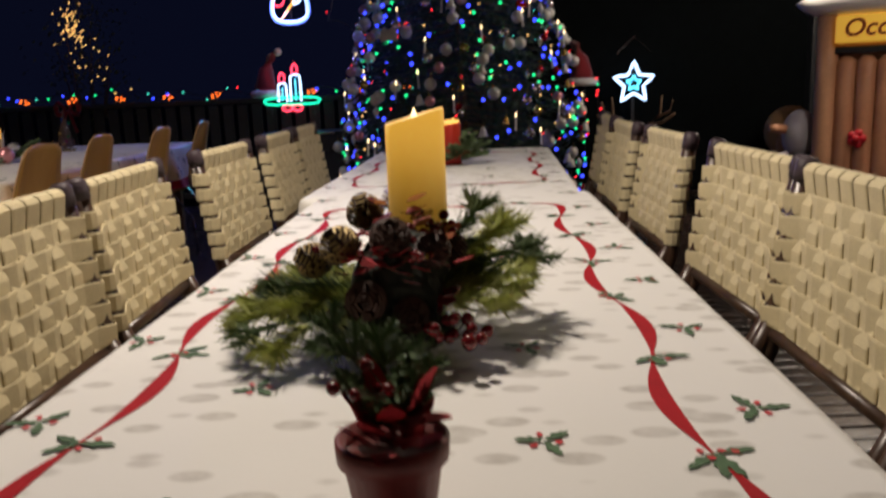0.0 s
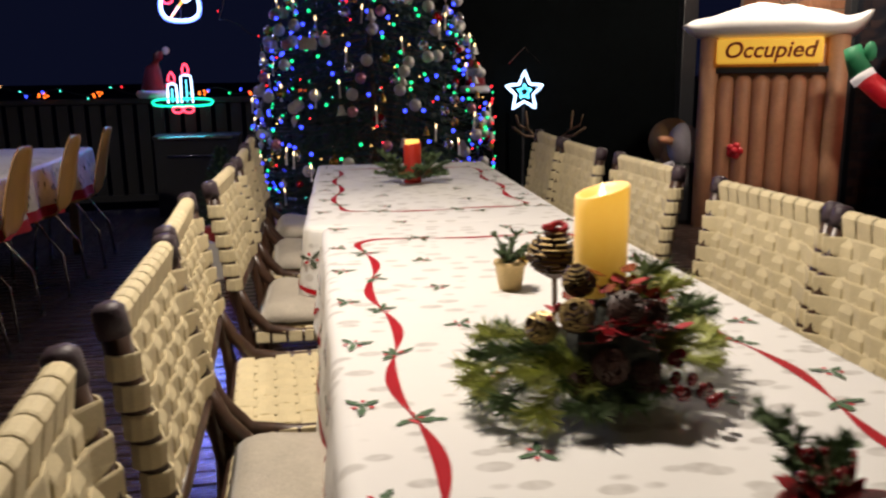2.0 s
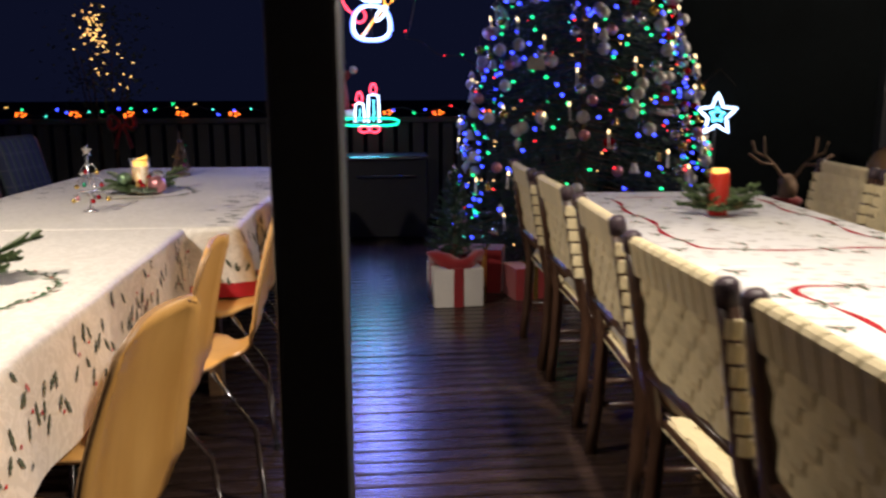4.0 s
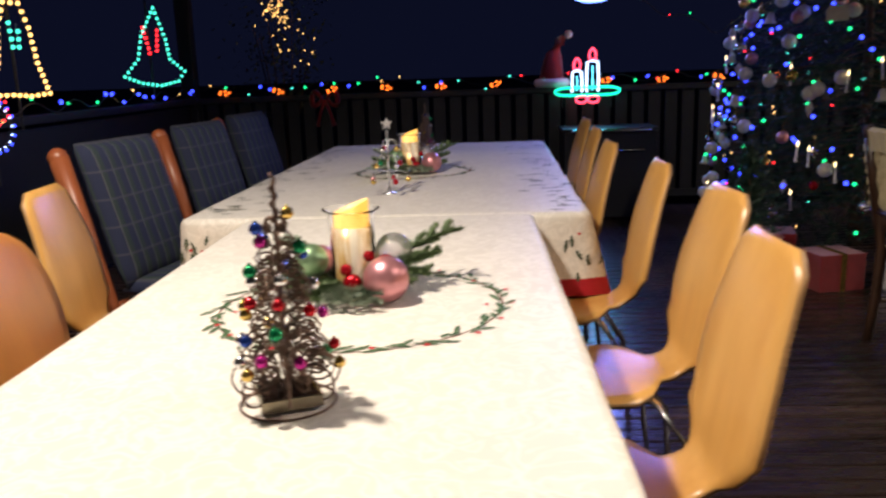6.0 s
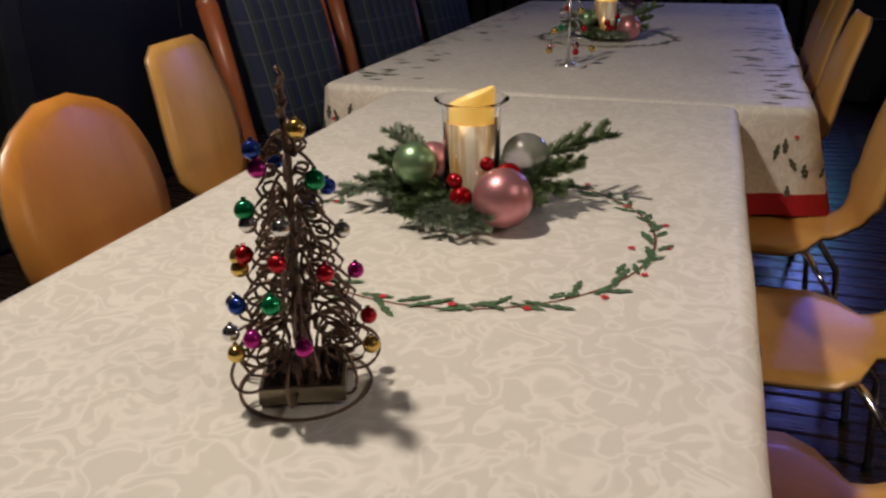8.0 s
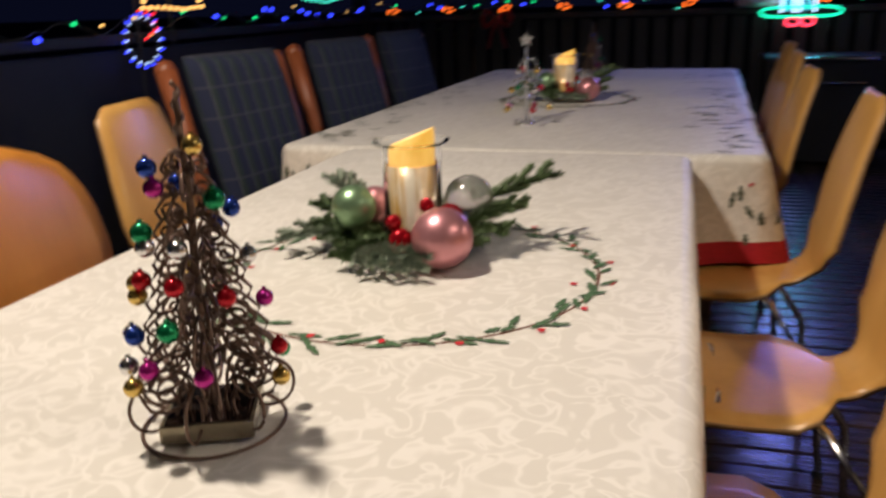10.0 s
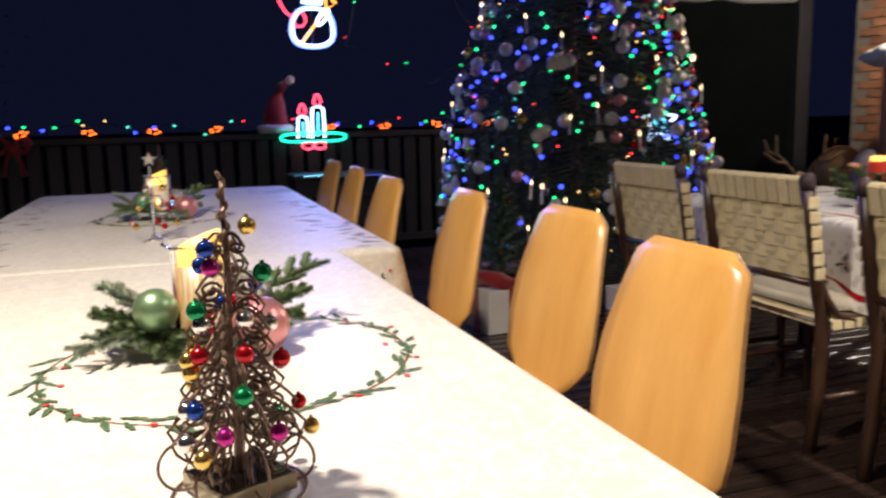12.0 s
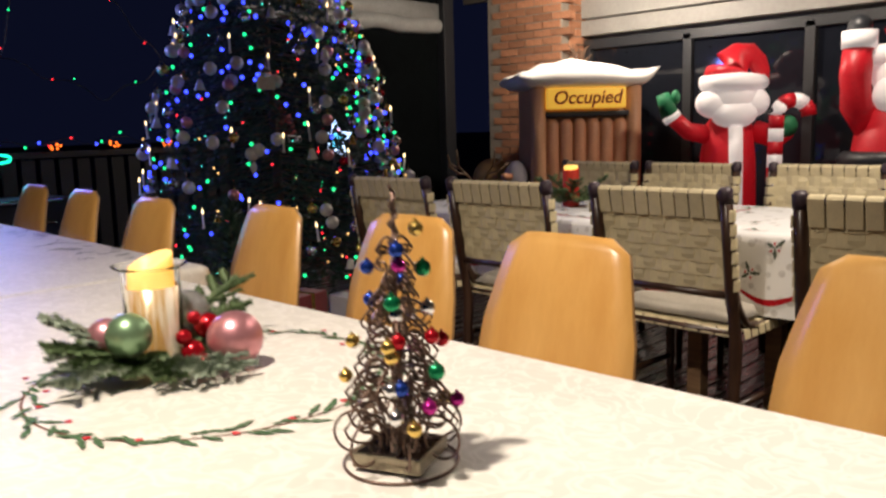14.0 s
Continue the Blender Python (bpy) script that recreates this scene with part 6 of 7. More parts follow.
neon(snow, "flag_tube", [(-0.275, 0, 0.28), (-0.175, 0, 0.40), (-0.110, 0, 0.385), (-0.205, 0, 0.255)], N_RED, 0.008, True)
b3 = bmesh.new()
tube(b3, [(0, 0.02, 0.38), (0, 0.02, 0.735)], 0.004, 6)
box(b3, (0.012, 0.012, 0.66), (0, 0.025, 0.08))
part("frame", b3, M_POST, snow)

star = thing("star_light_sign", "glowing white and cyan tube star on a dark frame", "light sign", pose(1.845, 7.80, 1.052))
for R, material, r in ((0.20, N_WHITE, 0.012), (0.075, N_CYAN, 0.008)):
    pts = []
    for k in range(10):
        a = math.pi / 2 + k * math.pi / 5
        q = R if k % 2 == 0 else R * 0.45
        pts.append((q * math.cos(a), 0, q * math.sin(a)))
    fine = []
    for p, q in zip(pts, pts[1:] + pts[:1]):
        fine += [tuple(Vector(p).lerp(Vector(q), t)) for t in (0.02, 0.25, 0.5, 0.75)]
    neon(star, "star_tube", fine, material, r, True)
b3 = bmesh.new()
box(b3, (0.36, 0.012, 0.012), (0, 0.03, 0.05))
box(b3, (0.025, 0.025, 1.25), (0, 0.04, -0.465))
part("stake", b3, M_POST, star, "dark stake behind the star")
b3 = bmesh.new()
tube(b3, [(-0.16, 0, 0.27), (0.0, 0, 0.42), (0.16, 0, 0.27)], 0.004, 6)
part("hanger", b3, M_CHROME, star, "bent wire hanger")

M_HAT = mat("red_felt", (0.22, 0.005, 0.010), 0.85, vary=0.2, scale=20, bump=0.3, sheen=0.4)
M_FUR = mat("white_plush", (0.72, 0.70, 0.68), 0.95, vary=0.12, scale=40, bump=0.8, bscale=120)
hat = thing("red_hat", "red felt hat with white plush brim on the rail", "hat", pose(-1.625, 8.08, 1.045))
b3 = bmesh.new()
tube(b3, [(0, 0, 0.03), (0.0, 0, 0.14), (0.015, 0, 0.26), (0.06, 0, 0.37), (0.10, 0, 0.41)], 0.115, 14, taper=lambda t: 1.0 - 0.82 * t)
part("crown", b3, M_HAT, hat, "red felt cone", True)
b3 = bmesh.new()
tube(b3, [(0.118 * math.cos(t * math.tau / 20), 0.118 * math.sin(t * math.tau / 20), 0.035) for t in range(20)], 0.036, 8, True)
part("brim", b3, M_FUR, hat, "white plush brim", True)
b3 = bmesh.new()
ball(b3, 0.036, (0.135, 0, 0.425), 12, 8)
part("pompom", b3, M_FUR, hat, "white pompom", True)
hat2 = copy_thing(hat, pose(1.40, 8.0, 1.045, 0, 0, 160))

# string lights along the rails
def rail_lights(name, label, pts, seed, cols, step):
    root = thing(name, label, "string lights", None, "rail lights")
    rr = random.Random(seed)
    b3 = bmesh.new()
    line = []
    for p, q in zip(pts, pts[1:]):
        n = max(2, int((Vector(q) - Vector(p)).length / 0.05))
        line += [Vector(p).lerp(Vector(q), k / n) + Vector((0, 0, 0.03 * math.sin(k * 0.7) + rr.uniform(-0.008, 0.008))) for k in range(n)]
    tube(b3, line, 0.004, 5)
    part("wire", b3, M_POST, root)
    meshes = {}
    k = rr.randint(0, 3)
    while k < len(line):
        m, r = cols[rr.randrange(len(cols))]
        if m.name not in meshes:
            b4 = bmesh.new()
            ball(b4, r, (0, 0, 0), 8, 6)
            o = part("bulb", b4, m, root, "", True)
            meshes[m.name] = o.data
        else:
            o = new("bulb", meshes[m.name])
            o.parent = root
        o.location = line[k] + Vector((rr.uniform(-0.02, 0.02), -0.03, rr.uniform(-0.035, 0.04)))
        k += rr.randint(*step)
    return root


rail_lights("string_lights", "string of small multicoloured bulbs along the balustrade", [(-4.6, 8.04, 1.10), (-3.0, 8.04, 1.12), (-1.2, 8.04, 1.10), (0.6, 8.04, 1.13)], 5, [(G_GREEN, 0.011), (G_RED, 0.008), (G_CYAN, 0.009), (G_BLUE, 0.012), (G_GREEN, 0.011), (G_BLUE, 0.012), (G_WARM, 0.007)], (1, 4))
rail_lights("string_lights", "string of red and green bulbs hanging beside the tree", [(1.48, 7.62, 1.08), (1.478, 7.61, 0.6), (1.477, 7.62, -0.07)], 11, [(G_RED, 0.010), (G_GREEN, 0.010), (G_RED, 0.010)], (1, 2))
rail_lights("string_lights", "string of blue and yellow bulbs along the side rail", [(-4.64, 1.2, 1.05), (-4.64, 4.4, 1.08), (-4.62, 8.0, 1.10)], 8, [(G_BLUE, 0.013), (G_BLUE, 0.013), (G_WARM, 0.008), (G_GREEN, 0.010)], (2, 6))
rail_lights("string_lights", "string of few red and green bulbs hanging down", [(1.42, 7.95, 1.12), (1.42, 7.95, 0.35)], 9, [(G_RED, 0.009), (G_GREEN, 0.010)], (1, 3))
rail_lights("string_lights", "few scattered green and red bulbs in the dark", [(-0.75, 8.16, 2.70), (-1.0, 8.16, 1.75), (-0.2, 8.16, 1.45), (0.3, 8.16, 1.75), (-0.5, 8.16, 2.70)], 31, [(G_GREEN, 0.008), (G_RED, 0.006), (G_CYAN, 0.007)], (4, 11))
cluster = None
for k in range(11):
    m = pose(-4.4 + 0.46 * k, 8.02, 1.085 + 0.01 * math.sin(3.1 * k), 0, 20 * math.sin(2.3 * k), 0)
    if cluster is None:
        cluster = thing("flower_light", "cluster of orange bulbs like a flower on the balustrade", "light", m, "orange flower lights")
        for j in range(5):
            b3 = bmesh.new()
            ball(b3, 0.010, (0, 0, 0), 8, 6, (1.2, 1, 0.8))
            o = part("bulb", b3, G_ORANGE, cluster, "", True)
            o.location = (0.040 * math.cos(j * 1.257), -0.01 * (j % 2), 0.016 * math.sin(j * 1.257))
        b3 = bmesh.new()
        box(b3, (0.03, 0.03, 0.02), (0, 0.02, -0.02), bevel=0.004)
        part("socket", b3, M_POST, cluster)
    else:
        copy_thing(cluster, m)

# rope-light figures over the side rail
def rope_figure(name, label, m, outlines):
    root = thing(name, label, "light figure", m, "rope light figures")
    for material, pts, r in outlines:
        pts = [Vector((x, 0, z)) for x, z in pts]
        ln = 0.0
        b4 = bmesh.new()
        ball(b4, r, (0, 0, 0), 8, 6)
        bulb = part("bulb", b4, material, root, "", True)
        n0 = True
        for p, q in zip(pts, pts[1:]):
            n = max(1, int((q - p).length / 0.034))
            for k in range(n):
                o = bulb if n0 else new("bulb", bulb.data)
                n0 = False
                o.parent = root
                o.location = p.lerp(q, k / n)
        b4 = bmesh.new()
        tube(b4, [p + Vector((0, 0.012, 0)) for p in pts], 0.004, 5)
        part("wire", b4, M_POST, root)
    b4 = bmesh.new()
    tube(b4, [(0, 0.03, -0.18), (0, 0.03, 0.9)], 0.008, 6)
    part("stake", b4, M_POST, root)
    return root


rope_figure("rope_light_bell", "yellow rope light bell shape with green middle", pose(-4.62, 5.30, 1.16, 0, 0, 75),
            [(G_WARM, [(-0.19, 0.0), (-0.06, 0.0), (0.06, -0.01), (0.19, 0.0), (0.13, 0.16), (0.10, 0.34), (0.05, 0.46), (-0.05, 0.46), (-0.10, 0.34), (-0.13, 0.16), (-0.19, 0.0)], 0.011), (G_CYAN, [(-0.03, 0.36), (-0.02, 0.24), (0.02, 0.24), (0.03, 0.36)], 0.011)])
rope_figure("rope_light_tree", "green and red rope light tree shape", pose(-4.60, 7.05, 1.22, 0, 0, 55),
            [(G_CYAN, [(-0.24, 0.02), (-0.10, -0.03), (0.05, -0.05), (0.20, -0.02), (0.26, 0.05), (0.14, 0.14), (0.12, 0.28), (0.04, 0.50), (-0.08, 0.30), (-0.12, 0.14), (-0.24, 0.02)], 0.011), (G_RED, [(-0.06, 0.36), (-0.02, 0.18), (0.04, 0.20), (0.06, 0.38)], 0.011)])

rope_figure("rope_light_ornament", "blue and white rope light oval with a red curl", pose(-4.62, 5.02, 0.90, 0, 0, 70),
            [(G_BLUE, [(0.105 * math.cos(k * math.tau / 16), 0.11 + 0.125 * math.sin(k * math.tau / 16)) for k in range(17)], 0.007), (N_WHITE, [(0.09 * math.cos(k * math.tau / 16), 0.11 + 0.108 * math.sin(k * math.tau / 16)) for k in range(17)], 0.005),
             (G_RED, [(0.02, 0.12), (0.08, 0.16), (0.07, 0.23), (0.0, 0.25), (-0.02, 0.19)], 0.007)])

# a shrub with gold lights beyond the balustrade, and a red stand-in shape on the rail
wr = thing("lit_shrub", "dim garden shrub hung with small gold lights", "shrub", pose(-4.55, 10.9, -0.6))
b3 = bmesh.new()
for k in range(7):
    a = k * 0.9
    tube(b3, [(0, 0, 0), (0.10 * math.cos(a), 0.10 * math.sin(a), 1.1), (0.32 * math.cos(a), 0.30 * math.sin(a), 2.1 + 0.07 * k)], 0.022, 6, taper=lambda t: 1 - 0.8 * t)
part("stem", b3, M_TWIG, wr)
b3 = bmesh.new()
for k in range(900):
    p = Vector((rng.gauss(0.02, 0.26), rng.gauss(0, 0.25), rng.uniform(1.35, 2.9)))
    d = Vector((rng.uniform(-1, 1), rng.uniform(-1, 1), rng.uniform(-0.8, 0.6))).normalized()
    w = d.cross(Vector((0.3, 0.2, 1))).normalized() * 0.018
    ln = rng.uniform(0.05, 0.09)
    b3.faces.new([b3.verts.new(q) for q in (p, p + d * ln * 0.5 + w, p + d * ln, p + d * ln * 0.5 - w)])
tagged(part("foliage", b3, mat("shrub_leaf", (0.07, 0.09, 0.03), 0.5, vary=0.4, scale=9), wr, "small dull green leaves"), kind="stuff")
b3 = bmesh.new()
ball(b3, 0.0075, (0, 0, 0), 6, 5, (1, 1, 1.3))
for k in range(80):
    o = part("bulb", b3, G_WARM, wr, "", True) if k == 0 else new("bulb", first_gold)
    first_gold = o.data
    o.parent = wr
    o.location = (rng.gauss(0.05, 0.07), -0.30 - rng.uniform(0, 0.1), rng.gauss(2.58, 0.10)) if k < 62 else (rng.gauss(0.22, 0.22), -0.30 - rng.uniform(0, 0.12), rng.gauss(2.2, 0.18))

# made-up bow shape; its red colour replaces a dim red-lit decoration
bow = thing("red_bow", "red bow shape standing in for a dim red-lit decoration", "bow", pose(-3.55, 8.05, 0.98))
for sg in (-1, 1):
    b3 = bmesh.new()
    tube(b3, arc(16, lambda t: (sg * (0.02 + 0.09 * math.sin(math.pi * t)), 0, 0.03 + 0.06 * math.sin(math.tau * t))), 0.02, 7, taper=lambda t: 0.6 + 0.6 * math.sin(math.pi * t))
    part("loop", b3, M_HAT, bow, "", True)
    b3 = bmesh.new()
    tube(b3, [(0, 0, 0.02), (sg * 0.04, -0.01, -0.08), (sg * 0.07, 0, -0.20)], 0.018, 6, taper=lambda t: 0.5 + 0.6 * t)
    part("tail", b3, M_HAT, bow, "", True)

# ---- things on the deck floor ----
M_GIFT = mat("white_gift_paper", (0.68, 0.66, 0.63), 0.45, vary=0.06, scale=8)
gift = thing("gift_planter", "white box planter with red ribbon and small fir tree", "planter", pose(-0.862, 5.325, 0, 0, 0, 4))
b3 = bmesh.new()
box(b3, (0.30, 0.30, 0.235), (0, 0, 0.1175), bevel=0.006)
part("box", b3, M_GIFT, gift, "white gift box")
b3 = bmesh.new()
box(b3, (0.060, 0.306, 0.239), (0, 0, 0.1195))
part("ribbon", b3, M_HAT, gift, "red ribbon")
b3 = bmesh.new()
box(b3, (0.306, 0.058, 0.2365), (0, 0, 0.1185))
part("ribbon", b3, M_HAT, gift, "red ribbon")
b3 = bmesh.new()
n = 28
rings = []
for rr, z in ((0.155, 0.24), (0.16, 0.262), (0.175, 0.30), (0.15, 0.315), (0.10, 0.30)):
    rings.append([b3.verts.new(((rr + 0.014 * math.sin(5 * math.tau * k / n + z * 30)) * math.cos(math.tau * k / n), (rr + 0.014 * math.sin(5 * math.tau * k / n)) * math.sin(math.tau * k / n), z + 0.022 * math.sin(3 * math.tau * k / n + rr * 20))) for k in range(n)])
for q, w in zip(rings, rings[1:]):
    for k in range(n):
        b3.faces.new((q[k], q[(k + 1) % n], w[(k + 1) % n], w[k]))
part("wrapping", b3, M_HAT, gift, "crumpled red cloth wrapping", True)
b3 = bmesh.new()
tube(b3, [(0, 0, 0.24), (0, 0, 0.80)], 0.012, 6, taper=lambda t: 1 - 0.7 * t)
part("trunk", b3, M_TWIG, gift)
b3 = bmesh.new()
for k in range(90):
    z = 0.28 + 0.48 * k / 90
    a, R = k * 2.4, 0.17 * (1 - (k / 90) ** 1.4) + 0.02
    needles(b3, (0, 0, z), (R * math.cos(a), R * math.sin(a), z + 0.06), 34, 0.045, 0.0035, rng, 0.9)
tagged(part("crown", b3, M_NEEDLE_D, gift, "dark green needles"), kind="stuff")

for k, (x, y, sx, sy, sz, col, turn) in enumerate(((-0.38, 5.42, 0.26, 0.22, 0.20, M_HAT, 12), (-0.62, 5.62, 0.22, 0.22, 0.28, M_HAT, -15), (0.02, 5.36, 0.30, 0.20, 0.14, M_GIFT, 5))):
    pr = thing("present", ("red wrapped present under the tree" if col is M_HAT else "white wrapped present under the tree"), "present", pose(x, y, 0, 0, 0, turn), "presents")
    b3 = bmesh.new()
    box(b3, (sx, sy, sz), (0, 0, sz / 2), bevel=0.005)
    part("box", b3, col, pr)
    b3 = bmesh.new()
    box(b3, (0.03, sy + 0.006, sz + 0.004), (0, 0, sz / 2 + 0.002))
    part("ribbon", b3, SHINY["gold"] if col is M_HAT else M_HAT, pr)

bbq = thing("barbecue", "dark barbecue cabinet with steel shelf edge", "barbecue", pose(-1.22, 7.72, 0))
b3 = bmesh.new()
box(b3, (0.72, 0.42, 0.68), (0, 0, 0.36), bevel=0.01)
part("cabinet", b3, M_DARK, bbq)
b3 = bmesh.new()
box(b3, (0.62, 0.05, 0.022), (0, -0.235, 0.715), bevel=0.006)
part("shelf_edge", b3, M_CHROME, bbq, "steel shelf edge")
b3 = bmesh.new()
box(b3, (0.74, 0.44, 0.03), (0, 0, 0.715), bevel=0.006)
part("top", b3, M_POST, bbq)
b3 = bmesh.new()
tube(b3, [(-0.25, -0.23, 0.56), (-0.25, -0.26, 0.56), (0.25, -0.26, 0.56), (0.25, -0.23, 0.56)], 0.008, 8)
part("handle", b3, M_CHROME, bbq, "steel handle", True)

# twig deer behind the table
M_DEER = mat("bare_twigs", (0.24, 0.15, 0.09), 0.8, vary=0.35, scale=20, bump=0.5)
b3 = bmesh.new()
for sx in (-1, 1):
    for sy in (-1, 1):
        tube(b3, [(0.10 * sx, 0.20 * sy, 0.0), (0.09 * sx, 0.17 * sy, 0.36)], 0.022, 7)
tube(b3, [(0, 0.26, 0.40), (0, 0.05, 0.42), (0, -0.20, 0.42)], 0.10, 10, taper=lambda t: 0.8 + 0.5 * math.sin(3.1 * t))
tube(b3, [(0, -0.18, 0.44), (0, -0.26, 0.58), (0, -0.30, 0.68)], 0.055, 8)
tube(b3, [(0, -0.24, 0.69), (0, -0.34, 0.67), (0, -0.42, 0.63)], 0.052, 8, taper=lambda t: 1.1 - 0.5 * t)
n_twig = len(b3.faces)
for s in (-1, 1):
    tube(b3, [(0.02 * s, -0.28, 0.70), (0.09 * s, -0.26, 0.80), (0.15 * s, -0.25, 0.86), (0.16 * s, -0.25, 0.98)], 0.012, 6, taper=lambda t: 1 - 0.5 * t)
    tube(b3, [(0.09 * s, -0.26, 0.80), (0.17 * s, -0.29, 0.81), (0.25 * s, -0.30, 0.87)], 0.009, 6)
    tube(b3, [(0.13 * s, -0.25, 0.84), (0.21 * s, -0.24, 0.88), (0.23 * s, -0.24, 0.95)], 0.008, 6)
b3.faces.ensure_lookup_table()
tube(b3, [(0.075 * math.cos(t * math.tau / 12), -0.25 + 0.075 * math.sin(t * math.tau / 12), 0.565) for t in range(12)], 0.028, 7, True)
b3.faces.ensure_lookup_table()
for f in b3.faces[-12 * 7:]:
    f.material_index = 1
deer = tagged(link("twig_deer", b3, [M_DEER, M_HAT], smooth=True), "brown twig deer figure with antlers and red scarf", "figure")
deer.matrix_basis = pose(1.42, 5.75, 0, 0, 0, -20)

# ---- inflatables ----
M_BOOTH = mat("brown_inflated_fabric", (0.50, 0.24, 0.13), 0.5, vary=0.12, scale=4, bump=0.15, bscale=20)
M_BOOTHSIDE = mat("tan_inflated_fabric", (0.54, 0.29, 0.16), 0.5, vary=0.12, scale=4, bump=0.15, bscale=20)
M_SNOW = mat("white_inflated_fabric", (0.78, 0.76, 0.72), 0.5, vary=0.05, scale=4, bump=0.15, bscale=15)
M_REDFAB = mat("red_inflated_fabric", (0.50, 0.012, 0.022), 0.42, vary=0.12, scale=4, bump=0.15, bscale=15)
# the figures have lamps inside that shine through their thin fabric
M_REDLIT = mat("red_fabric_lit_inside", (0.52, 0.012, 0.022), 0.42, vary=0.12, scale=4, bump=0.15, bscale=15, glow=(0.55, 0.006, 0.015), power=0.16)
M_WHITELIT = mat("white_fabric_lit_inside", (0.78, 0.75, 0.74), 0.5, vary=0.05, scale=4, bump=0.15, bscale=15, glow=(1.0, 0.86, 0.82), power=0.28)
M_SIGN = mat("lit_yellow_sign", (0.80, 0.52, 0.08), 0.5, vary=0.05, scale=6, glow=(1.0, 0.52, 0.06), power=0.55)
M_INK = mat("brown_lettering", (0.30, 0.06, 0.015), 0.6, vary=0.1)

way = Vector((0.79, -0.61, 0)).normalized()
turn = math.degrees(math.atan2(way.y, way.x))
booth = thing("inflatable_booth", "brown inflatable timber-look booth with snowy roof and sign", "inflatable", pose(3.18, 5.79, 0, 0, 0, turn))
# x runs along the front, -y looks out of the front
b3 = bmesh.new()
box(b3, (0.99, 0.60, 1.50), (0, 0.34, 0.75), bevel=0.05)
part("body", b3, M_BOOTHSIDE, booth, "tan inflated body", True)
for x in (-0.455, 0.455):
    b3 = bmesh.new()
    tube(b3, [(x, 0.02, 0.0), (x, 0.02, 0.5), (x, 0.02, 1.0), (x, 0.02, 1.50)], 0.075, 14)
    part("corner_tube", b3, M_BOOTHSIDE, booth, "", True)
for k in range(6):
    x = -0.325 + 0.13 * k
    b3 = bmesh.new()
    tube(b3, [(x, 0.03, 0.03), (x, 0.028, 0.4), (x, 0.03, 0.8), (x, 0.03, 1.14), (x, 0.035, 1.19)], 0.070, 12, taper=lambda t: 1 if t < 0.9 else 0.6)
    part("door_tube", b3, M_BOOTH, booth, "brown inflated door tube", True)
b3 = bmesh.new()
box(b3, (0.80, 0.10, 0.05), (0, 0.02, 1.235), bevel=0.01)
part("door_gap", b3, M_POST, booth, "dark gap over the door")
b3 = bmesh.new()
box(b3, (0.75, 0.07, 0.19), (-0.02, -0.045, 1.375), bevel=0.02)
sg = part("sign", b3, M_SIGN, booth, "lit yellow sign panel", True)
txt = bpy.data.curves.new("sign_text", "FONT")
txt.body, txt.size, txt.align_x, txt.align_y, txt.extrude, txt.shear, txt.offset = "Occupied", 0.165, "CENTER", "CENTER", 0.002, 0.22, 0.003
tob = new("lettering", txt)
bpy.context.view_layer.update()
me = bpy.data.meshes.new_from_object(tob.evaluated_get(bpy.context.evaluated_depsgraph_get()))
bpy.data.objects.remove(tob)
me.materials.clear()
me.materials.append(M_INK)
lo = new("lettering", me)
lo.parent = sg
lo["label"] = "dark brown slanted lettering"
lo.matrix_basis = pose(-0.02, -0.083, 1.378, 90, 0, 0)
# snowy roof: a swollen slab with a humped top and one peaked corner
b3 = bmesh.new()
nx, ny = 30, 16
grid = {}
for side in (1, -1):
    for i in range(nx + 1):
        for j in range(ny + 1):
            u, v = 2 * i / nx - 1, 2 * j / ny - 1
            x, y = 0.66 * u, 0.34 + 0.46 * v
            rim = max(0.0, (1 - u ** 6) * (1 - v ** 6)) ** 0.5
            hump = 0.09 * math.exp(-(((u + 0.1) / 0.55) ** 4)) + 0.03
            peak = 0.10 * (max(0, u - 0.75) / 0.25) ** 2 + 0.02 * max(0, -u - 0.8) / 0.2
            lump = 0.02 * math.sin(u * 9) * math.sin(v * 5 + 1)
            z = 1.545 + peak + (rim * (0.055 + hump + lump) if side > 0 else -0.085 * rim)
            grid[side, i, j] = b3.verts.new((x, y, z))
    for i in range(nx):
        for j in range(ny):
            q = [grid[side, i, j], grid[side, i + 1, j], grid[side, i + 1, j + 1], grid[side, i, j + 1]]
            b3.faces.new(q if side > 0 else q[::-1])
bmesh.ops.remove_doubles(b3, verts=b3.verts[:], dist=0.0008)
part("snow_roof", b3, M_SNOW, booth, "puffy white snow roof", True)
wv = thing("twig_wreath", "brown twig spray standing on the snowy booth roof", "wreath", pose(3.46, 6.06, 1.66))
for k in range(16):
    b3 = bmesh.new()
    a = k * 0.4 - 3
    tube(b3, [(0, 0, 0.05), (0.10 * math.cos(a), 0.03 * math.sin(3 * a), 0.12 + 0.05 * math.sin(a)), (0.17 * math.cos(a), 0.05 * math.sin(5 * a), 0.17 + 0.06 * math.sin(2 * a))], 0.006, 5)
    part("twig", b3, M_TWIG, wv)


def blob(bm, pts, r, taper, index, sides=14):
    n0 = len(bm.faces)
    tube(bm, pts, r, sides, taper=taper)
    bm.faces.ensure_lookup_table()
    for f in bm.faces[n0:]:
        f.material_index = index


def orb(bm, r, at, squash, index):
    n0 = len(bm.faces)
    ball(bm, r, at, 18, 12, squash)
    bm.faces.ensure_lookup_table()
    for f in bm.faces[n0:]:
        f.material_index = index


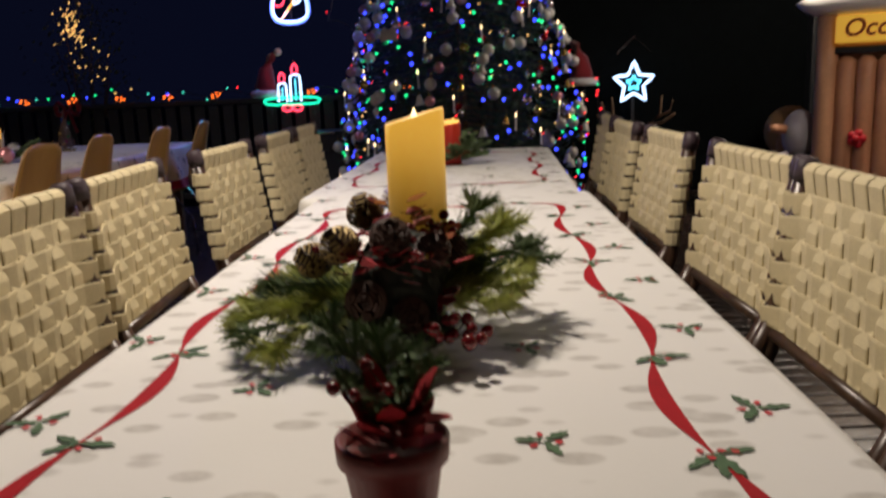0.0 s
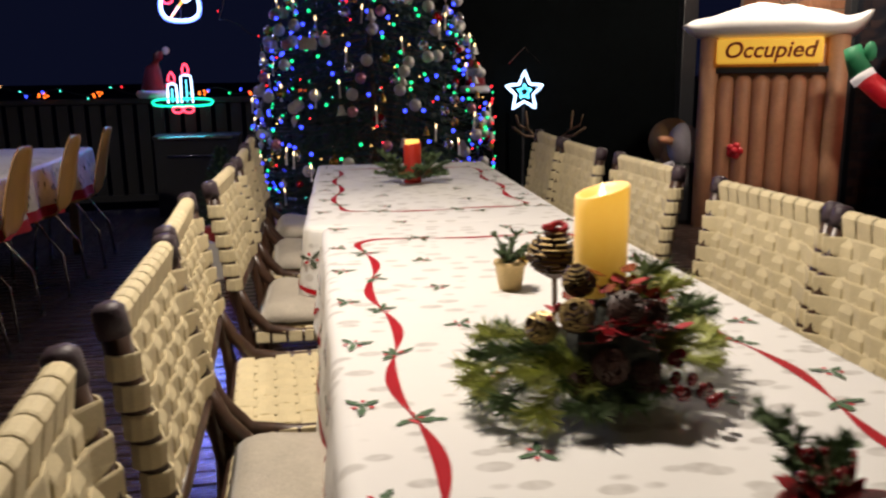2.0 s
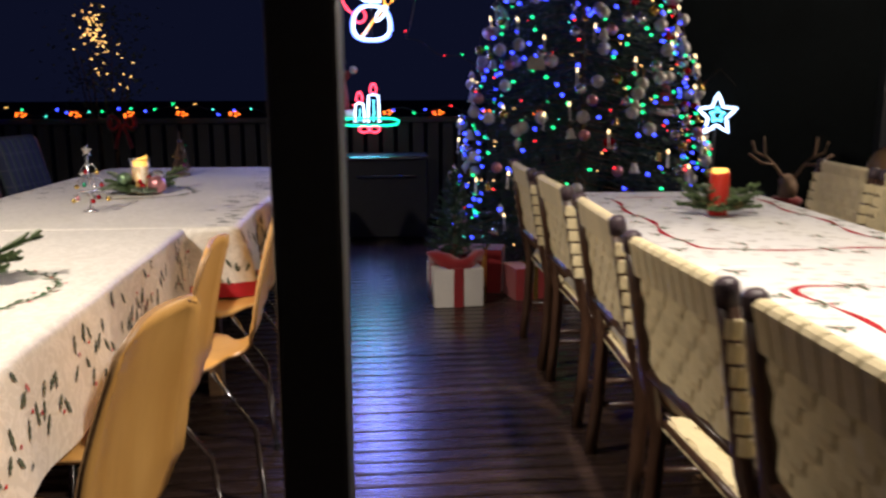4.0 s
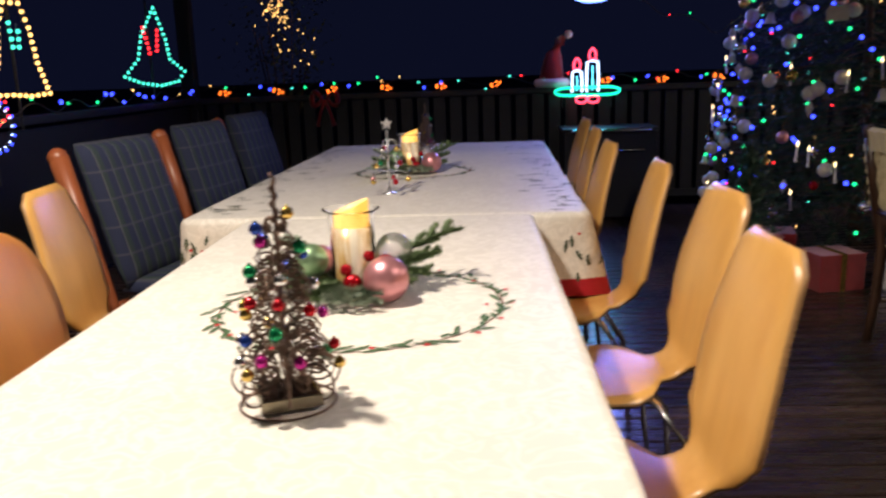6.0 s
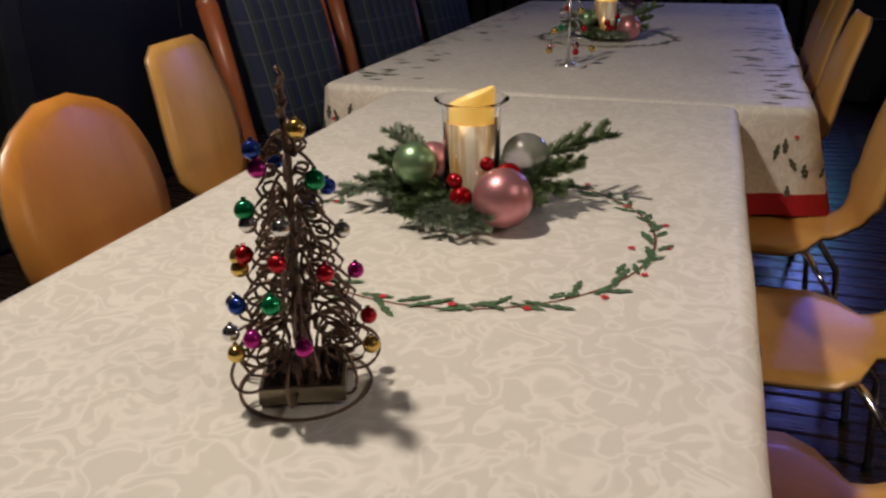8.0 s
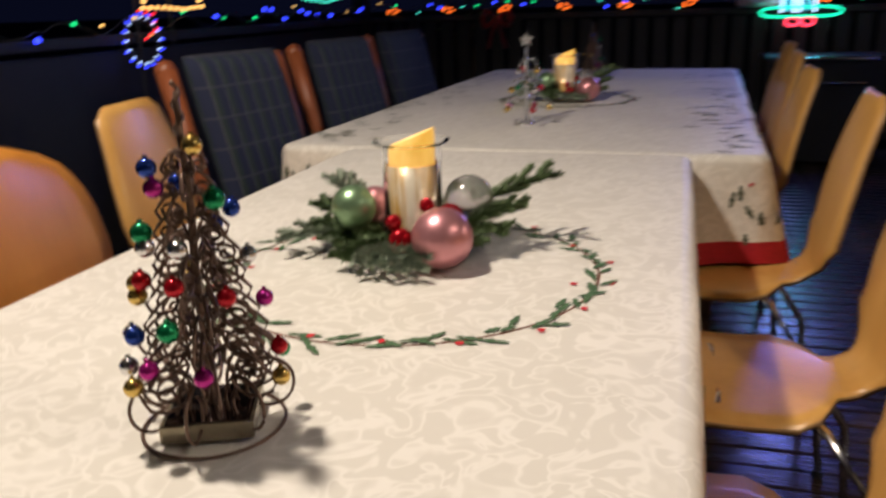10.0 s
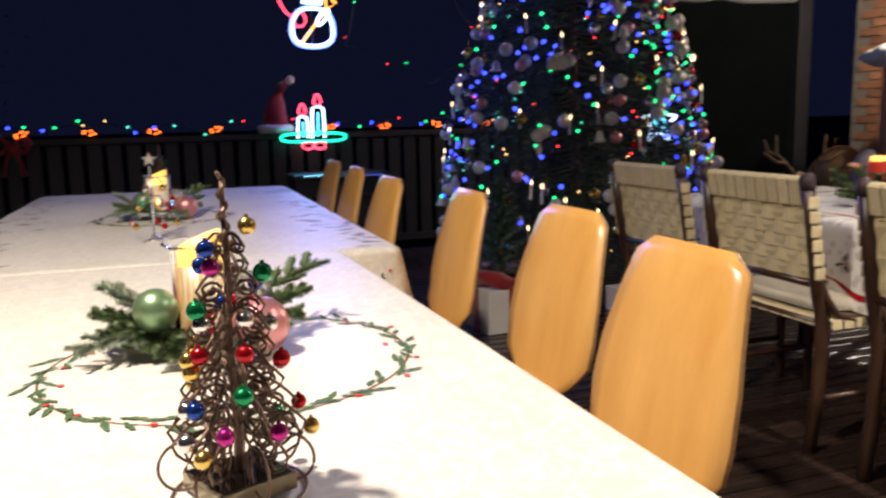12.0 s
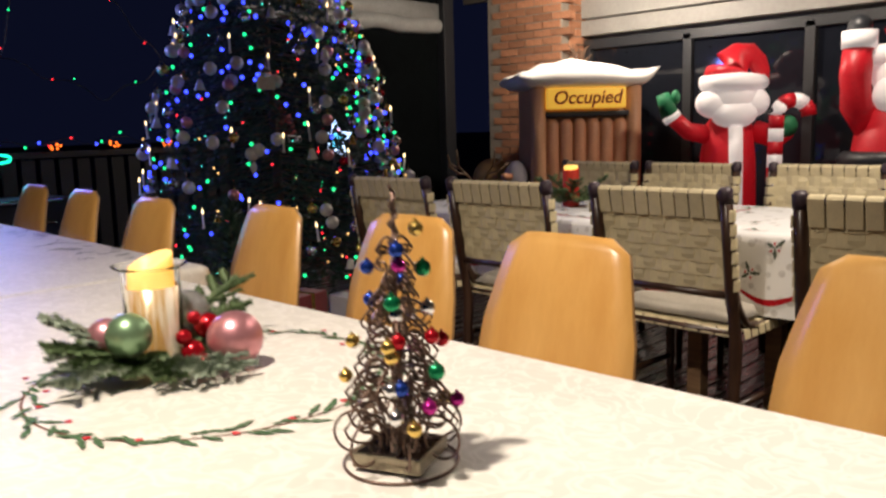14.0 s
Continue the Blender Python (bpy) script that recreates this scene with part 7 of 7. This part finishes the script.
# plain swollen figures, looking along -y
b3 = bmesh.new()
blob(b3, [(0, 0, 0.0), (0, 0, 0.08), (0, 0, 0.4), (0, 0, 0.8), (0, 0, 1.10), (0, 0, 1.2)], 0.235, lambda t: (0.7, 0.95, 1.05, 1.0, 0.85, 0.5)[min(5, int(t * 5.01))], 0, 20)
blob(b3, [(0, -0.215, 0.10), (0, -0.235, 0.5), (0, -0.225, 0.85), (0, -0.20, 1.08)], 0.060, None, 1)
blob(b3, [(0, -0.18, 0.16), (0, 0, 0.13), (0, 0.1, 0.14)], 0.2, lambda t: 1 - 0.4 * t, 1)
orb(b3, 0.235, (0, -0.05, 1.36), (1.02, 0.95, 0.95), 1)
orb(b3, 0.145, (-0.165, -0.10, 1.29), (1.05, 0.9, 0.9), 1)
orb(b3, 0.145, (0.165, -0.10, 1.29), (1.05, 0.9, 0.9), 1)
orb(b3, 0.16, (0, -0.15, 1.20), (1.25, 0.8, 0.85), 1)
blob(b3, [(-0.25, -0.08, 1.46), (-0.14, -0.21, 1.465), (0, -0.265, 1.47), (0.14, -0.21, 1.465), (0.25, -0.08, 1.46)], 0.068, None, 1)
blob(b3, [(-0.02, -0.02, 1.49), (-0.01, 0, 1.56), (0.02, 0, 1.62), (0.09, 0.0, 1.68), (0.17, 0.0, 1.69), (0.24, 0.0, 1.64), (0.275, 0.0, 1.55), (0.275, 0.0, 1.44)], 0.215, lambda t: max(0.34, 1 - 0.85 * t), 0, 18)
blob(b3, [(-0.18, 0, 1.02), (-0.36, -0.06, 1.05), (-0.50, -0.08, 1.17)], 0.085, lambda t: 1 - 0.2 * t, 0)
blob(b3, [(-0.50, -0.08, 1.16), (-0.53, -0.08, 1.20)], 0.080, None, 1)
blob(b3, [(-0.53, -0.08, 1.20), (-0.57, -0.08, 1.30), (-0.60, -0.08, 1.38)], 0.075, lambda t: 1 - 0.25 * t, 2)
orb(b3, 0.05, (-0.485, -0.08, 1.35), (0.8, 0.7, 1.3), 2)
blob(b3, [(0.24, 0, 1.04), (0.38, -0.14, 0.98), (0.40, -0.22, 1.04)], 0.095, None, 0)
orb(b3, 0.085, (0.42, -0.25, 1.08), (1, 1, 1.1), 2)
for k in range(9):
    t0, t1 = k / 9, (k + 1) / 9
    path = lambda t: (0.30 + 0.02 * t if t < 0.55 else 0.31 + 0.135 * (1 - math.cos((t - 0.55) / 0.45 * math.pi)), -0.30, 0.62 + 1.05 * min(t, 0.55) / 0.55 * 0.52 + (0.13 * math.sin((t - 0.55) / 0.45 * math.pi) if t > 0.55 else 0))
    blob(b3, [path(t0), path((t0 + t1) / 2), path(t1)], 0.062, None, k % 2)
figure = tagged(link("inflatable_figure", b3, [M_REDLIT, M_WHITELIT, M_GREEN], smooth=True), "plain red and white inflatable holiday figure, waving", "inflatable", "inflatable figures")
figure.matrix_basis = pose(3.80, 4.72, 0, 0, 0, -48)

b3 = bmesh.new()
blob(b3, [(0, 0, 0.0), (0, 0, 0.08), (0, 0, 0.4), (0, 0, 0.8), (0, 0, 1.15), (0, 0, 1.3)], 0.36, lambda t: (0.7, 0.95, 1.05, 1.0, 0.85, 0.5)[min(5, int(t * 5.01))], 0, 20)
blob(b3, [(0, -0.36, 0.10), (0, -0.38, 0.5), (0, -0.36, 0.88), (0, -0.28, 1.15)], 0.10, None, 1)
n0 = len(b3.faces)
tube(b3, [(0.375 * math.cos(t * math.tau / 24), 0.375 * math.sin(t * math.tau / 24), 0.80) for t in range(24)], 0.075, 10, True)
b3.faces.ensure_lookup_table()
for f in b3.faces[n0:]:
    f.material_index = 3
n0 = len(b3.faces)
box(b3, (0.22, 0.10, 0.20), (0, -0.44, 0.80), bevel=0.02)
b3.faces.ensure_lookup_table()
for f in b3.faces[n0:]:
    f.material_index = 4
orb(b3, 0.26, (0.02, -0.06, 1.46), (1.05, 0.95, 0.95), 1)
orb(b3, 0.22, (0, -0.16, 1.30), (1.25, 0.8, 0.9), 1)
blob(b3, [(-0.02, -0.02, 1.62), (0.0, 0, 1.74), (0.10, 0.0, 1.86), (0.26, 0.0, 1.82)], 0.22, lambda t: max(0.3, 1 - 0.75 * t), 0)
blob(b3, [(-0.28, -0.08, 1.60), (0, -0.24, 1.61), (0.28, -0.08, 1.60)], 0.08, None, 1)
blob(b3, [(-0.24, 0, 1.06), (-0.36, -0.06, 1.22), (-0.38, -0.08, 1.46), (-0.36, -0.08, 1.66)], 0.115, None, 0)
blob(b3, [(-0.36, -0.08, 1.66), (-0.36, -0.08, 1.79)], 0.128, None, 1)
orb(b3, 0.09, (-0.36, -0.08, 1.82), (1, 1, 1.0), 3)
blob(b3, [(0.26, 0, 1.08), (0.46, -0.06, 0.95), (0.50, -0.12, 0.72)], 0.13, None, 0)
figure2 = tagged(link("inflatable_figure", b3, [M_REDLIT, M_WHITELIT, M_GREEN, M_POST, SHINY["gold"]], smooth=True), "plain red inflatable holiday figure with black belt, arm raised", "inflatable", "inflatable figures")
figure2.matrix_basis = pose(3.92, 3.37, 0, 0, 0, -55)

# low pale figure with a tan back beside the booth
M_TANFAB = mat("tan_plush_fabric", (0.36, 0.20, 0.07), 0.6, vary=0.2, scale=8, bump=0.2, bscale=40)
b3 = bmesh.new()
blob(b3, [(0, 0, 0.0), (0, 0, 0.06), (0, 0, 0.25), (0, 0, 0.50)], 0.12, lambda t: (0.8, 1.0, 1.0, 0.9)[min(3, int(t * 3.01))], 2, 18)
orb(b3, 0.13, (0.0, 0.0, 0.64), (1, 0.9, 1.4), 1)
orb(b3, 0.20, (0.08, 0.36, 0.64), (1.0, 0.95, 1.0), 0)
blob(b3, [(0.04, 0.14, 0.55), (0.07, 0.30, 0.55)], 0.13, None, 0)
blob(b3, [(0.08, 0.36, 0.0), (0.08, 0.36, 0.50)], 0.14, None, 0)
blob(b3, [(-0.12, -0.02, 0.68), (-0.20, -0.03, 0.69), (-0.235, -0.03, 0.69)], 0.036, lambda t: 1 - 0.2 * t, 3, 10)
blob(b3, [(-0.10, -0.03, 0.49), (-0.21, -0.04, 0.47)], 0.034, lambda t: 1 - 0.4 * t, 1, 10)
low = tagged(link("inflatable_figure", b3, [M_TANFAB, mat("grey_white_fabric", (0.42, 0.40, 0.45), 0.6, vary=0.1, scale=6), M_POST, M_BOOTH], smooth=True), "small plain white and tan inflatable beside the booth", "inflatable", "inflatable figures")
low.location = (2.74, 6.27, 0)

# red puffy flower knob on the booth door
b3 = bmesh.new()
ball(b3, 0.030, (0, 0, 0), 10, 8)
kn = part("knob", b3, M_REDFAB, booth, "red puffy flower knob", True)
kn.location = (-0.22, -0.068, 0.62)
petal_mesh = None
for k in range(5):
    if petal_mesh is None:
        b3 = bmesh.new()
        ball(b3, 0.032, (0, 0, 0), 10, 8, (1, 0.6, 1))
        o = part("petal", b3, M_REDFAB, kn, "", True)
        petal_mesh = o.data
    else:
        o = new("petal", petal_mesh)
        o.parent = kn
    o.location = (0.036 * math.cos(k * 1.257), 0.013, 0.036 * math.sin(k * 1.257))

# ---- pieces of the setting ----
rng = random.Random(4)
b4 = bmesh.new()
box(b4, (9.5, 0.082, 0.032), (0, 0, 0), bevel=0.005)
meshes = []
for v in range(4):
    b5 = b4.copy()
    o = part("board", b5, M_DECK, floor)
    o.location = (-0.12, 8.17 - 0.089 * v, -0.017)
    meshes.append(o.data)
b4.free()
k = 4
while 8.17 - 0.089 * k > -3.9:
    o = new("board", meshes[k % 4])
    o.parent = floor
    o.location = (-0.12 + rng.uniform(-0.012, 0.012), 8.17 - 0.089 * k, -0.017 + rng.uniform(-0.0012, 0.0012))
    o.rotation_euler = (radians(rng.uniform(-0.5, 0.5)), 0, 0)
    k += 1

# bricks of the pier: the two faces that look at the deck
bw, bh, bd, joint = 0.225, 0.072, 0.10, 0.011
b4 = bmesh.new()
box(b4, (bd, bw, bh), (0, 0, 0), bevel=0.004)
bo = part("brick", b4, M_BRICK, pier)
b4 = bmesh.new()
box(b4, (bw, bd, bh), (0, 0, 0), bevel=0.004)
bo2 = part("brick", b4, M_BRICK, pier)
done = [False, False]
row = 0
while 0.04 + row * (bh + joint) < 2.66:
    z = 0.04 + row * (bh + joint)
    for n in range(5):
        y = 6.675 + 0.12 + n * (bw + joint) - (0.118 if row % 2 else 0)
        if not 6.66 < y - bw / 2 + 0.13 or y + bw / 2 > 7.72:
            continue
        o = bo if not done[0] else new("brick", bo.data)
        done[0] = True
        o.parent = pier
        o.location = (4.025 + 0.045 + rng.uniform(-0.004, 0.004) - 0.008, y, z)
    for n in range(2):
        x = 4.13 + n * (bw + joint) + (0.118 if row % 2 == 0 else 0)
        o = bo2 if not done[1] else new("brick", bo2.data)
        done[1] = True
        o.parent = pier
        o.location = (x + 0.02, 6.67 + 0.045 + rng.uniform(-0.004, 0.004) - 0.008, z)
    row += 1
